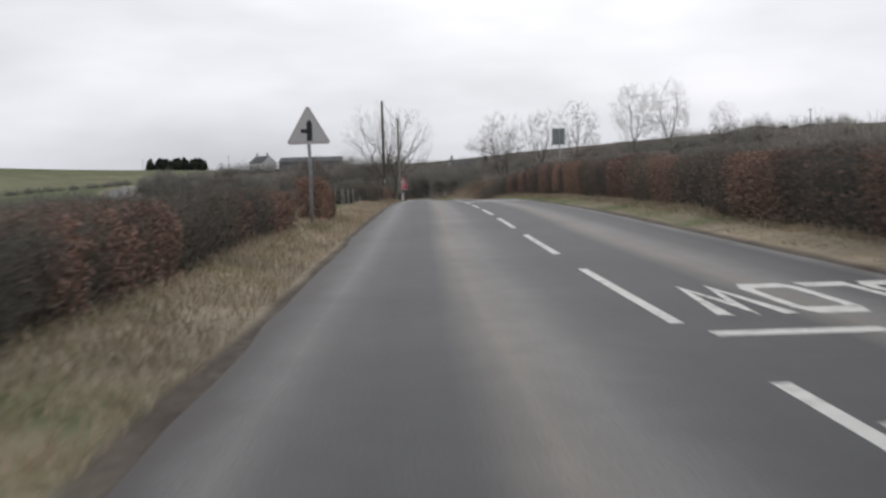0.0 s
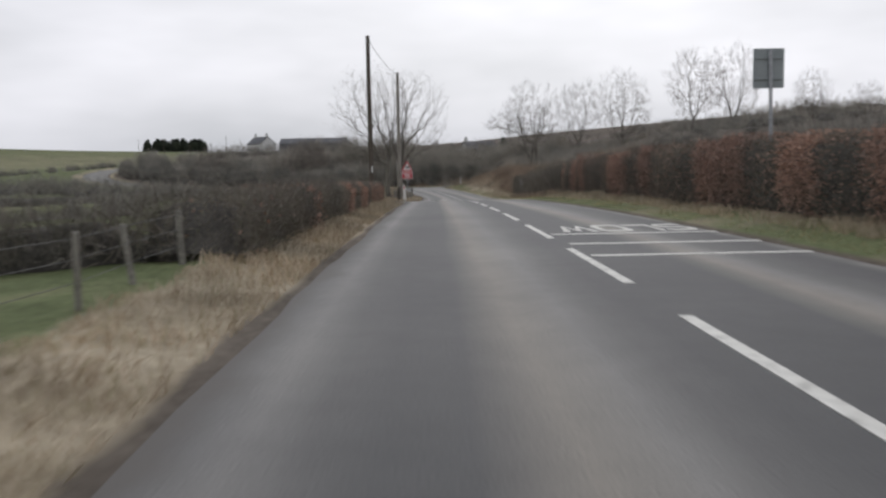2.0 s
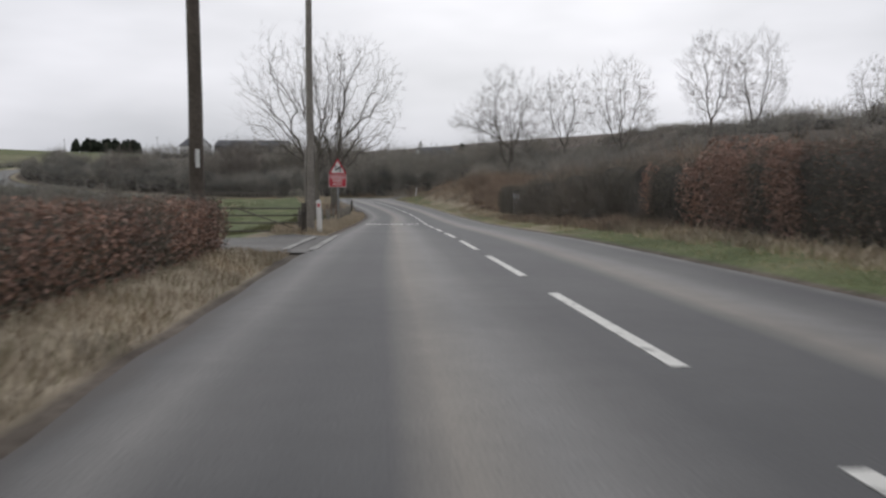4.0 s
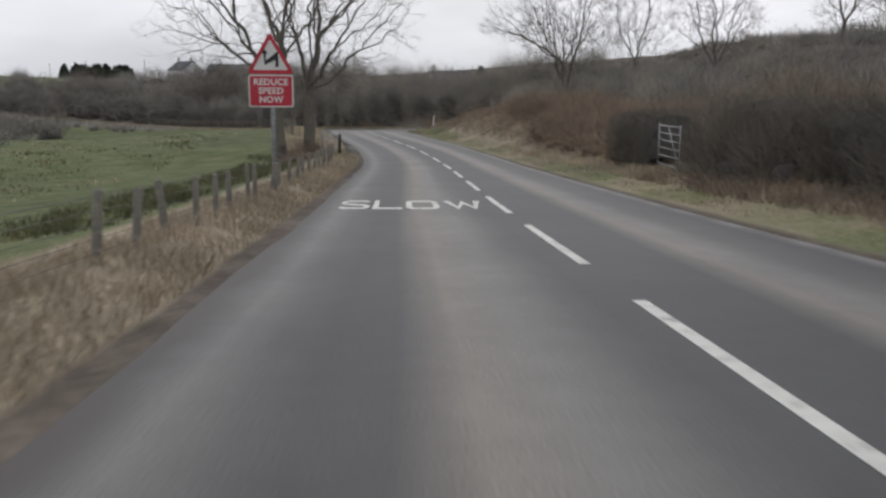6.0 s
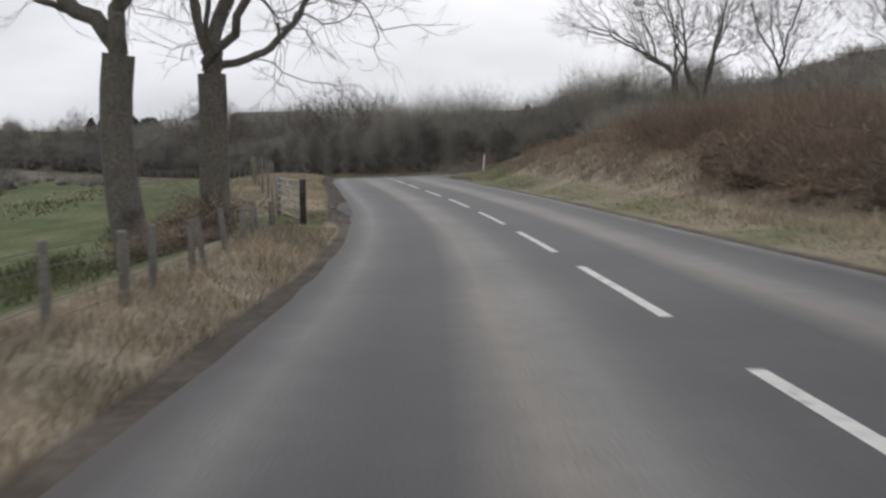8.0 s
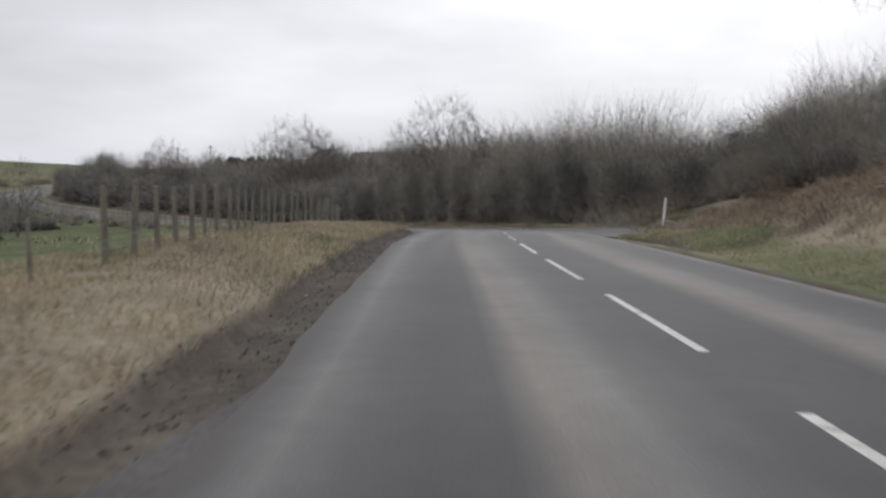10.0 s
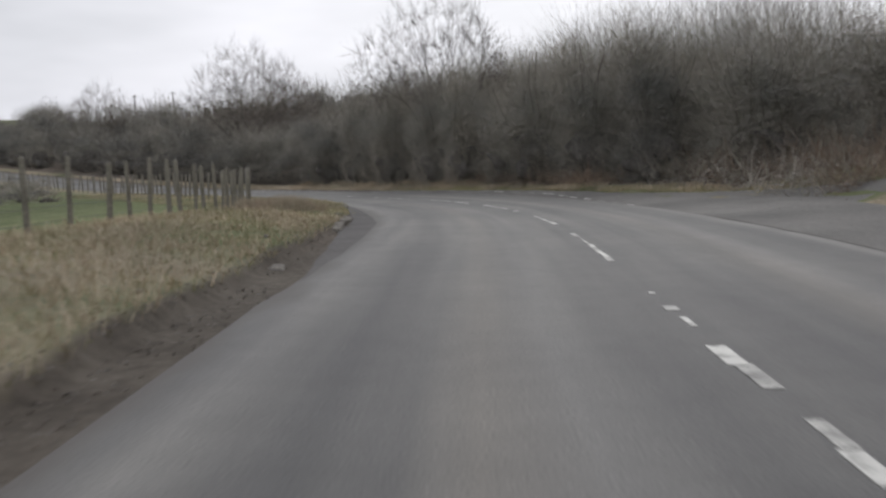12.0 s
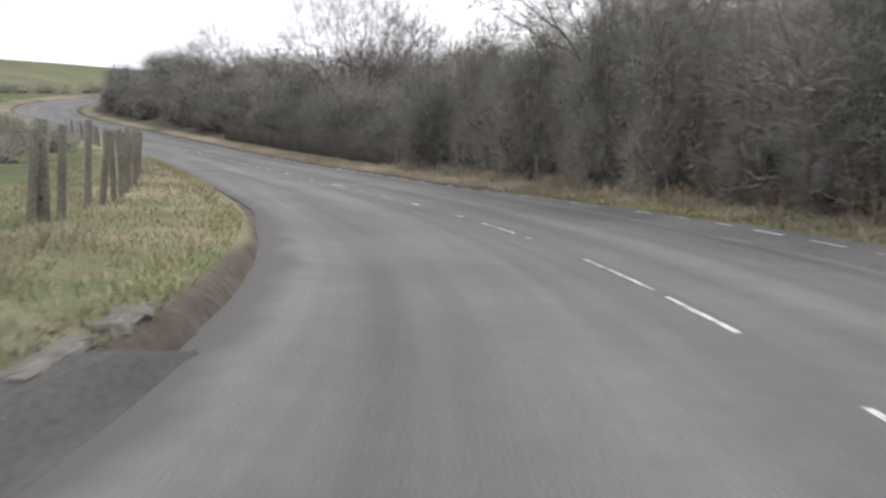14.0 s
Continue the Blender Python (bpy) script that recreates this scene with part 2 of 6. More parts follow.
BRAMBLE = plant("bramble_canes", [(0.22, 0.162, 0.131), (0.304, 0.232, 0.182), (0.372, 0.312, 0.246), (0.169, 0.144, 0.116)])
CONIFER = plant("conifer_needles", [(0.022, 0.03, 0.022), (0.036, 0.046, 0.032), (0.03, 0.036, 0.028)])
POST_WOOD = grain("weathered_post_wood", (0.165, 0.152, 0.125), (0.305, 0.284, 0.24), 2.5, 25.0, 0.95, bump=0.4)
GREY_WOOD = grain("grey_post_wood", (0.175, 0.165, 0.144), (0.3, 0.285, 0.25), 2.5, 25.0, 0.95, bump=0.4)
DARK_WOOD = grain("dark_wet_wood", (0.05, 0.044, 0.037), (0.11, 0.098, 0.08), 2.5, 25.0, 0.95, bump=0.4)
POLE_WOOD = grain("grey_pole_wood", (0.196, 0.178, 0.155), (0.31, 0.287, 0.253), 0.9, 18.0, 0.9, bump=0.4)
BROWN_POLE = grain("creosoted_pole_wood", (0.075, 0.062, 0.05), (0.13, 0.11, 0.09), 0.9, 18.0, 0.9, bump=0.4)
STEEL = grain("galvanised_steel", (0.3, 0.305, 0.31), (0.44, 0.445, 0.45), 3.0, 30.0, 0.55, 0.4, bump=0.05)
RUSH = plant("dark_rushes", [(0.095, 0.108, 0.056), (0.14, 0.148, 0.08), (0.21, 0.195, 0.115)])
RUSTY = grain("rusty_gate_steel", (0.07, 0.058, 0.05), (0.15, 0.13, 0.115), 3.0, 30.0, 0.7, 0.2, bump=0.1)
SIGN_GREY = smooth_face("sign_back_grey", (0.23, 0.259, 0.265), (0.31, 0.339, 0.345), 1.2, 14.0, 0.6, 0.1, bump=0.03)
SIGN_WHITE = smooth_face("sign_white", (0.62, 0.62, 0.6), (0.76, 0.76, 0.74), 1.6, 12.0, 0.45, bump=0.02)
SIGN_FADED = smooth_face("faded_sign_face", (0.53, 0.53, 0.53), (0.58, 0.58, 0.575), 1.6, 12.0, 0.5, bump=0.02)
SIGN_RIM = smooth_face("faded_sign_rim", (0.5, 0.48, 0.48), (0.58, 0.55, 0.55), 1.6, 12.0, 0.5, bump=0.02)
SIGN_RED = smooth_face("sign_red", (0.42, 0.03, 0.05), (0.55, 0.05, 0.075), 1.6, 12.0, 0.45, bump=0.02)
SIGN_BLACK = grain("sign_black", (0.025, 0.027, 0.03), (0.05, 0.052, 0.056), 2.0, 20.0, 0.5, bump=0.02)
POST_GREY = grain("sign_post_grey", (0.255, 0.262, 0.27), (0.375, 0.383, 0.39), 1.5, 18.0, 0.6, 0.2, bump=0.05)
WHITE_PLASTIC = smooth_face("white_marker_plastic", (0.74, 0.73, 0.7), (0.84, 0.83, 0.81), 1.5, 8.0, 0.55, bump=0.0)
RED_REFLECTOR = grain("red_reflector", (0.5, 0.03, 0.05), (0.62, 0.05, 0.07), 6.0, 60.0, 0.35, bump=0.05)
RENDER_WHITE = grain("white_render", (0.6, 0.6, 0.58), (0.72, 0.72, 0.7), 0.4, 6.0, 0.85, bump=0.1)
SLATE = grain("slate", (0.085, 0.088, 0.098), (0.14, 0.142, 0.152), 0.5, 5.0, 0.8, bump=0.3)
WINDOW_DARK = grain("dark_window", (0.03, 0.034, 0.04), (0.055, 0.06, 0.066), 1.0, 6.0, 0.2, bump=0.0)
WIRE = grain("dull_fence_wire", (0.1, 0.1, 0.1), (0.16, 0.158, 0.155), 3.0, 20.0, 0.7, 0.3, bump=0.0)
CABLE = grain("black_cable", (0.03, 0.03, 0.032), (0.05, 0.05, 0.052), 2.0, 20.0, 0.6, bump=0.0)
LITTER = grain("crumpled_litter", (0.5, 0.5, 0.49), (0.7, 0.7, 0.68), 8.0, 40.0, 0.6, bump=0.2)
STONE = grain("pale_stone", (0.15, 0.137, 0.12), (0.25, 0.232, 0.205), 5.0, 30.0, 0.95, bump=0.5)


# the road's line: heading in degrees and slope, every 6 m from 6 m before the start
STEP, START = 6.0, -6.0
HEADING = [
    -0.23, 0, 0.27, 0.37, 0.05, -0.19, -0.06, 0.02, -0.06, -0.12, -0.06, 0.05, 0.02, -0.2, -0.46, -0.58, -0.59, -0.54,
    -0.57, -0.73, -0.74, -0.17, 1.54, 3.8, 6, 7.55, 7.82, 7.08, 5.87, 4.9, 7.57, 13.69, 23.17, 32.33, 37.2, 38.38,
    38.57, 38.82, 40.91, 43, 44.5, 46, 48, 50, 52, 53, 53, 52, 49, 45, 40, 35, 30, 26, 22, 18, 14,
    10, 5, 0,
]
SLOPE = [
    0.0031, -0.0002, -0.004, -0.0062, -0.0038, -0.0028, -0.0088, -0.0155, -0.02, -0.0242, -0.0288, -0.0334, -0.0369,
    -0.0407, -0.0449, -0.05, -0.0546, -0.0548, -0.0496, -0.0456, -0.0464, -0.0421, -0.0295, -0.0154, -0.0078, -0.0069,
    -0.009, -0.0126, -0.0199, -0.0302, -0.0408, -0.0424, -0.0398, -0.0379, -0.0364, -0.0351, -0.036, -0.0391, -0.0271,
    -0.015, -0.0075, 0, 0.0067, 0.0133, 0.02, 0.0233, 0.0267, 0.03, 0.0333, 0.0367, 0.04, 0.0411, 0.0422, 0.0433,
    0.0444, 0.0456, 0.0467, 0.0478, 0.0489, 0.05,
]


def centre_line():
    h = np.radians(np.array(HEADING))
    g = np.array(SLOPE)
    hm, gm = (h[1:] + h[:-1]) / 2, (g[1:] + g[:-1]) / 2
    x = np.concatenate([[0], np.cumsum(-np.sin(hm) * STEP)])
    y = np.concatenate([[0], np.cumsum(np.cos(hm) * STEP)])
    z = np.concatenate([[0], np.cumsum(gm * STEP)])
    k = int(round(-START / STEP))
    return h, g, x - x[k], y - y[k], z - z[k]


ROAD_H, ROAD_G, ROAD_X, ROAD_Y, ROAD_Z = centre_line()
ROAD_N = len(HEADING)
ROAD_END = START + STEP * (ROAD_N - 1)


def along(s):
    """Places on the centre line at s metres, and the heading there."""
    s = np.atleast_1d(np.asarray(s, float))
    c = np.clip(s, START, ROAD_END - 1e-6)
    k = np.clip(((c - START) / STEP).astype(int), 0, ROAD_N - 2)
    u = (c - START - STEP * k) / STEP
    a, b = 2 * u**3 - 3 * u**2 + 1, 3 * u**2 - 2 * u**3
    da, db = STEP * (u**3 - 2 * u**2 + u), STEP * (u**3 - u**2)
    out = []
    for v, d in ((ROAD_X, -np.sin(ROAD_H)), (ROAD_Y, np.cos(ROAD_H)), (ROAD_Z, ROAD_G)):
        out.append(a * v[k] + b * v[k + 1] + da * d[k] + db * d[k + 1])
    h = ROAD_H[k] * (1 - u) + ROAD_H[k + 1] * u
    over = s - c
    out[0] = out[0] - np.sin(h) * over
    out[1] = out[1] + np.cos(h) * over
    out[2] = out[2] + np.where(over > 0, 0.02, 0.0) * over
    return np.stack(out, -1), h


def blend(x, a, b):
    t = np.clip((np.asarray(x, float) - a) / (b - a), 0, 1)
    return t * t * (3 - 2 * t)


def wobble(x, y, seed=0.0):
    """Cheap smooth unevenness in -1..1."""
    return (np.sin(x * 1.7 + y * 0.6 + seed) + np.sin(x * 0.7 - y * 1.3 + seed * 2.1) + np.sin(x * 2.9 + y * 2.3 + seed * 0.7)
            + np.sin(-x * 0.33 + y * 0.41 + seed * 3.3)) / 4


def lift(s, l):
    """How far the ground beside the road lies above the road's middle."""
    s, l = np.broadcast_arrays(np.asarray(s, float), np.asarray(l, float))
    d = np.abs(l)
    r1 = np.interp(d, [3.0, 3.5, 4.4, 5, 7, 12, 25, 60], [-0.05, 0.02, 0.13, 0.2, 0.4, 0.9, 1.9, 4.5])
    r2 = np.interp(d, [3.0, 3.5, 4.4, 5.5, 7, 9, 13, 18, 30, 60], [-0.05, 0.02, 0.12, 0.28, 0.7, 1.2, 1.9, 2.6, 3.8, 5.5])
    r2b = np.interp(d, [3.0, 3.5, 4.4, 5.2, 6.5, 8, 13, 18, 29, 37, 60], [-0.05, 0.02, 0.12, 0.4, 1.2, 1.8, 2.5, 3.0, 4.5, 7.0, 9])
    r3 = np.interp(d, [3.0, 3.5, 7, 8, 10, 14, 20, 29, 37, 60], [-0.05, -0.03, 0.1, 0.4, 1.0, 2.2, 3.9, 5.0, 7.2, 9])
    r4 = np.interp(d, [3.0, 3.5, 4.3, 6, 10, 20, 60], [-0.05, 0.0, 0.1, 0.3, 0.7, 1.8, 4])
    right = r1 + (r2 - r1) * blend(s, 84, 96)
    right = right + (r2b - right) * blend(s, 128, 142)
    right = right + (r3 - right) * blend(s, 156, 164)
    right = right + (r4 - right) * blend(s, 178, 190)
    l1 = np.interp(d, [3.1, 3.7, 4.2, 5, 7, 14, 40, 80], [-0.05, -0.03, 0.09, 0.13, 0.0, -0.5, -1.6, -2.0])
    l2 = np.interp(d, [3.1, 3.7, 4.2, 5, 7, 14, 40, 80], [-0.05, -0.04, 0.12, 0.1, -0.25, -0.9, -1.7, -2.0])
    l3 = np.interp(d, [3.1, 3.76, 3.92, 5.5, 7.5, 10, 20, 60], [-0.05, -0.05, 0.12, 0.28, 0.25, 0.0, -0.6, -1.5])
    l4 = np.interp(d, [3.1, 3.42, 3.52, 3.66, 5.5, 9, 20, 60], [-0.05, -0.04, 0.1, 0.16, 0.2, 0.08, -0.4, -1.5])
    flat = np.interp(d, [3.1, 10, 40, 80], [-0.05, -0.1, -1.2, -2.0])
    left = l1 + (flat - l1) * blend(s, 75.5, 77.5)
    left = left + (l2 - left) * blend(s, 83.5, 85.5)
    left = left + (l3 - left) * blend(s, 131, 139)
    left = left + (l4 - left) * blend(s, 178, 186)
    left = left + (-0.04 - left) * blend(s, 128.5, 131.5) * (1 - blend(s, 136.8, 139.5)) * (1 - blend(d, 5.6, 9.0))
    rough = 0.035 * wobble(s * 2.3, l * 3.1, 1.0) * blend(d, 3.7, 4.4) + 0.12 * wobble(s * 0.4, l * 0.5, 4.0) * blend(d, 6, 12)
    tuss = 0.13 * wobble(s * 1.1, l * 1.5, 9.0) + 0.08 * wobble(s * 2.7, l * 3.3, 2.0)
    rough = rough + np.where(l > 0, tuss * blend(d, 5.2, 7.0) * blend(s, 84, 96) * (1 - blend(s, 180, 190)), 0.0)
    return np.where(l > 0, right, left) + rough


def place(s, l, dz=0.0):
    """World places of points s metres along the road, l metres to its right, dz above the ground there."""
    c, h = along(s)
    l = np.asarray(l, float)
    x, y = c[:, 0] + np.cos(h) * l, c[:, 1] + np.sin(h) * l
    on = np.where(np.abs(l) < 3.0, 0.0, lift(s, np.where(l == 0, 0.01, l)))
    return np.stack(np.broadcast_arrays(x, y, c[:, 2] + on + dz), -1)


def at(s, l, dz=0.0):
    return Vector(place([s], [l], dz)[0])


def heading(s):
    return float(along(s)[1][0])


LINE_S = np.arange(-60, 420, 1.5)
LINE_P = along(LINE_S)[0]
LINE_H = along(LINE_S)[1]


def far_land(x, y):
    g = lambda cx, cy, r: np.exp(-((x - cx) ** 2 + (y - cy) ** 2) / (2 * r * r))
    z = 0.6 + 12.5 * g(-430, 470, 150) + 3.6 * g(-300, 760, 170) + 9 * g(150, 330, 110) + 6 * g(260, 120, 150) + 4 * g(120, 60, 60)
    return z + 1.2 * g(-70, 400, 60) + 0.8 * wobble(x * 0.011, y * 0.013, 2.0)


def land(x, y):
    """Height of the wide ground, and its place by the road."""
    x, y = np.asarray(x, float).ravel(), np.asarray(y, float).ravel()
    k = np.argmin((x[:, None] - LINE_P[None, :, 0]) ** 2 + (y[:, None] - LINE_P[None, :, 1]) ** 2, axis=1)
    dx, dy = x - LINE_P[k, 0], y - LINE_P[k, 1]
    l = dx * np.cos(LINE_H[k]) + dy * np.sin(LINE_H[k])
    d = np.sqrt(dx * dx + dy * dy)
    l = np.where(l >= 0, d, -d)
    near = LINE_P[k, 2] + lift(LINE_S[k], l)
    f = blend(d, 45, 150)
    heap = 1.8 * np.exp(-((x - 37) ** 2 + (y - 184) ** 2) / 150) * blend(d, 14, 26)
    return near * (1 - f) + far_land(x, y) * f + heap, LINE_S[k], l


# ---- mesh tools ----
def mesh_from(name, verts, faces, mat, parent=None, uv=None, attrs=None, smooth=False, label=""):
    """One mesh object from arrays: faces all of one size, or a list of tuples."""
    me = bpy.data.meshes.new(name)
    verts = np.asarray(verts, np.float32).reshape(-1, 3)
    if isinstance(faces, np.ndarray):
        n, k = faces.shape
        me.vertices.add(len(verts))
        me.vertices.foreach_set("co", verts.ravel())
        me.loops.add(n * k)
        me.loops.foreach_set("vertex_index", faces.astype(np.int32).ravel())
        me.polygons.add(n)
        me.polygons.foreach_set("loop_start", np.arange(0, n * k, k, dtype=np.int32))
        me.polygons.foreach_set("loop_total", np.full(n, k, np.int32))
        me.update(calc_edges=True)
    else:
        me.from_pydata([tuple(map(float, v)) for v in verts], [], faces)
    if uv is not None:
        lay = me.uv_layers.new(name="map")
        idx = np.empty(len(me.loops), np.int32)
        me.loops.foreach_get("vertex_index", idx)
        lay.data.foreach_set("uv", np.asarray(uv, np.float32)[idx].ravel())
    for key, vals in (attrs or {}).items():
        a = me.attributes.new(key, "FLOAT", "POINT")
        a.data.foreach_set("value", np.asarray(vals, np.float32).ravel())
    me.materials.append(mat)
    if smooth:
        me.polygons.foreach_set("use_smooth", np.ones(len(me.polygons), bool))
    ob = new(name, me)
    if parent is not None:
        ob.parent = parent
    if label:
        ob["label"] = label
    return ob


def part(name, bm, mat, parent, label=""):
    me = bpy.data.meshes.new(name)
    bm.to_mesh(me)
    bm.free()
    me.materials.append(mat)
    ob = new(name, me)
    ob.parent = parent
    if label:
        ob["label"] = label
    return ob


def base(name, m, label, category, group="", kind=""):
    e = new(name)
    e.empty_display_size = 0.2
    e.matrix_world = m
    return tagged(e, label, category, group, kind)


def grid_faces(nu, nv):
    i = np.arange(nu - 1)[:, None] * nv + np.arange(nv - 1)[None, :]
    i = i.ravel()
    return np.stack([i, i + nv, i + nv + 1, i + 1], -1)


def box_bm(sx, sy, sz, x=0.0, y=0.0, z=0.0, bevel=0.0, turn=None):
    bm = bmesh.new()
    bmesh.ops.create_cube(bm, size=1.0)
    bmesh.ops.scale(bm, vec=(sx, sy, sz), verts=bm.verts)
    if bevel:
        bmesh.ops.bevel(bm, geom=bm.edges[:], offset=bevel, segments=2, affect="EDGES", profile=0.5)
    if turn is not None:
        bmesh.ops.transform(bm, matrix=turn, verts=bm.verts)
    bmesh.ops.translate(bm, vec=(x, y, z), verts=bm.verts)
    return bm


def tube_arrays(pts, rad, k=6, cap=True):
    """A tapered tube along a line of points."""
    pts = np.asarray(pts, float)
    n = len(pts)
    tan = np.gradient(pts, axis=0)
    tan /= np.linalg.norm(tan, axis=1)[:, None] + 1e-9
    ref = np.array([0.0, 0.0, 1.0]) if abs(tan[0][2]) < 0.9 else np.array([1.0, 0.0, 0.0])
    u = np.cross(tan, ref)
    u /= np.linalg.norm(u, axis=1)[:, None] + 1e-9
    v = np.cross(tan, u)
    a = np.arange(k) * 2 * np.pi / k
    ring = u[:, None, :] * np.cos(a)[None, :, None] + v[:, None, :] * np.sin(a)[None, :, None]
    vs = (pts[:, None, :] + ring * np.asarray(rad, float)[:, None, None]).reshape(-1, 3)
    i = np.arange(n - 1)[:, None] * k + np.arange(k)[None, :]
    j = np.arange(n - 1)[:, None] * k + (np.arange(k)[None, :] + 1) % k
    f = np.stack([i, j, j + k, i + k], -1).reshape(-1, 4)
    return vs, f


def join_arrays(pieces):
    vs, fs, n = [], [], 0
    for v, f in pieces:
        vs.append(v)
        fs.append(f + n)
        n += len(v)
    return np.concatenate(vs), np.concatenate(fs)


def tube_part(name, pts, rad, mat, parent, k=8, label=""):
    pts = np.asarray(pts, float)
    rad = np.full(len(pts), rad) if np.isscalar(rad) else np.asarray(rad, float)
    d0, d1 = pts[0] - pts[1], pts[-1] - pts[-2]
    pts = np.concatenate([[pts[0] + d0 * 1e-4], pts, [pts[-1] + d1 * 1e-4]])
    rad = np.concatenate([[1e-4], rad, [1e-4]])
    tan_fix = pts.copy()
    v, f = tube_arrays(tan_fix, rad, k)
    return mesh_from(name, v, f, mat, parent, smooth=False, label=label)


def ribbons(p0, way, length, width, bend=None, seed=0, plain=False):
    """Thin tapering blades or twigs from p0 along way: two quads each, or one when plain."""
    n = len(p0)
    rng = np.random.default_rng(seed)
    way = way / (np.linalg.norm(way, axis=1)[:, None] + 1e-9)
    side = np.cross(way, rng.normal(size=(n, 3)))
    side /= np.linalg.norm(side, axis=1)[:, None] + 1e-9
    b = np.zeros((n, 3)) if bend is None else bend
    L, W = length[:, None], width[:, None]
    if plain:
        p2 = p0 + way * L + b * L
        v = np.stack([p0 - side * W / 2, p0 + side * W / 2, p2 + side * W * 0.15, p2 - side * W * 0.15], 1)
        return v.reshape(-1, 3), np.arange(n)[:, None] * 4 + np.array([[0, 1, 2, 3]])
    p1 = p0 + way * L * 0.55 + b * L * 0.2
    p2 = p0 + way * L + b * L
    v = np.stack([p0 - side * W / 2, p0 + side * W / 2, p1 - side * W * 0.4, p1 + side * W * 0.4, p2 - side * W * 0.12, p2 + side * W * 0.12], 1)
    i = np.arange(n)[:, None] * 6
    f = np.concatenate([i + np.array([[0, 1, 3, 2]]), i + np.array([[2, 3, 5, 4]])], 0)
    return v.reshape(-1, 3), f


def leaves(p, size, seed=0):
    """Single bent leaves, each of two triangles, at the places p."""
    n = len(p)
    rng = np.random.default_rng(seed)
    a = rng.normal(size=(n, 3))
    a /= np.linalg.norm(a, axis=1)[:, None]
    b = np.cross(a, rng.normal(size=(n, 3)))
    b /= np.linalg.norm(b, axis=1)[:, None]
    c = np.cross(a, b)
    s = size[:, None]
    v = np.stack([p - a * s * 0.55, p + b * s * 0.32 + c * s * 0.12, p + a * s * 0.55, p - b * s * 0.32 + c * s * 0.12], 1)
    i = np.arange(n)[:, None] * 4
    f = np.concatenate([i + np.array([[0, 1, 2]]), i + np.array([[0, 2, 3]])], 0)
    return v.reshape(-1, 3), f


def text_mesh(name, body, size, mat, parent, thick=0.002, offset=0.0, label="", spacing=1.0):
    """Letters in the built-in font, as a mesh in the xy plane, centred."""
    cu = bpy.data.curves.new(name, "FONT")
    cu.body, cu.size, cu.extrude, cu.offset = body, size, thick, offset
    cu.space_character = spacing
    cu.align_x, cu.align_y, cu.resolution_u = "CENTER", "CENTER", 3
    tmp = bpy.data.objects.new(name, cu)
    scene.collection.objects.link(tmp)
    bpy.context.view_layer.update()
    me = bpy.data.meshes.new_from_object(tmp.evaluated_get(bpy.context.evaluated_depsgraph_get()))
    bpy.data.objects.remove(tmp)
    bpy.data.curves.remove(cu)
    me.name = name
    me.materials.clear()
    me.materials.append(mat)
    ob = new(name, me)
    ob.parent = parent
    if label:
        ob["label"] = label
    return ob


# ---- the ground, the road and its edges ----
def build_ground():
    ax = np.concatenate([np.linspace(-1800, -200, 24)[:-1], np.linspace(-200, -40, 27)[:-1], np.linspace(-40, 60, 51)[:-1],
                         np.linspace(60, 200, 24)[:-1], np.linspace(200, 1800, 24)])
    ay = np.concatenate([np.linspace(-900, -60, 14)[:-1], np.linspace(-60, 330, 157)[:-1], np.linspace(330, 600, 34)[:-1], np.linspace(600, 2600, 26)])
    gx, gy = np.meshgrid(ax, ay, indexing="ij")
    z, s, l = land(gx, gy)
    d = np.abs(l)
    z = z - 0.45 * (1 - blend(d, 10.5, 14.5)) - 0.6 * (1 - blend(d, 4.0, 8.0))
    green = np.where(l < 0, 0.85, 0.2) - 0.32 * blend(d, 120, 260)
    brown = np.where(l > 0, 0.75 * blend(d, 9, 14) * (1 - blend(d, 140, 240)), 0.0)
    green = green - 0.4 * blend(d, 25, 60) * (1 - 0.5 * blend(d, 90, 160)) * (l < 0)
    v = np.stack([gx.ravel(), gy.ravel(), z], -1)
    ob = mesh_from("ground", v, grid_faces(len(ax), len(ay)), GROUND, attrs={"green": green, "soil": brown}, smooth=True)
    return tagged(ob, "rolling winter farmland with rough green and straw-coloured grass", "ground", kind="structure")


def build_road():
    s = np.concatenate([np.arange(-40, 240, 1.0), np.arange(240, 400, 3.0)])
    l = np.array([-3.25, -3.05, -2.4, -1.6, -0.8, 0.0, 0.8, 1.6, 2.4, 2.95, 3.15])
    c, h = along(s)
    rag_l = 0.05 * wobble(s * 1.1, s * 0.23, 5.0) + 0.04 * wobble(s * 3.1, s, 2.0)
    rag_r = 0.04 * wobble(s * 1.3, s * 0.31, 8.0)
    off = np.repeat(l[None, :], len(s), 0)
    off[:, 0] += rag_l - 0.33 * blend(s, 176, 183) * (1 - blend(s, 190, 196))
    off[:, -1] += rag_r + 0.25 * blend(s, 174, 184)
    x, y = c[:, :1] + np.cos(h)[:, None] * off, c[:, 1:2] + np.sin(h)[:, None] * off
    z = c[:, 2:] + 0.0 * off - 0.03 * (np.abs(off) > 3.1)
    v = np.stack([x, y, z], -1).reshape(-1, 3)
    uv = np.stack([off, np.repeat(s[:, None], len(l), 1)], -1).reshape(-1, 2)
    ob = mesh_from("road", v, grid_faces(len(s), len(l))[:, ::-1].copy(), ASPHALT, uv=uv, smooth=True)
    return tagged(ob, "worn grey two-lane tarmac road with pale wheel tracks", "road", kind="structure")


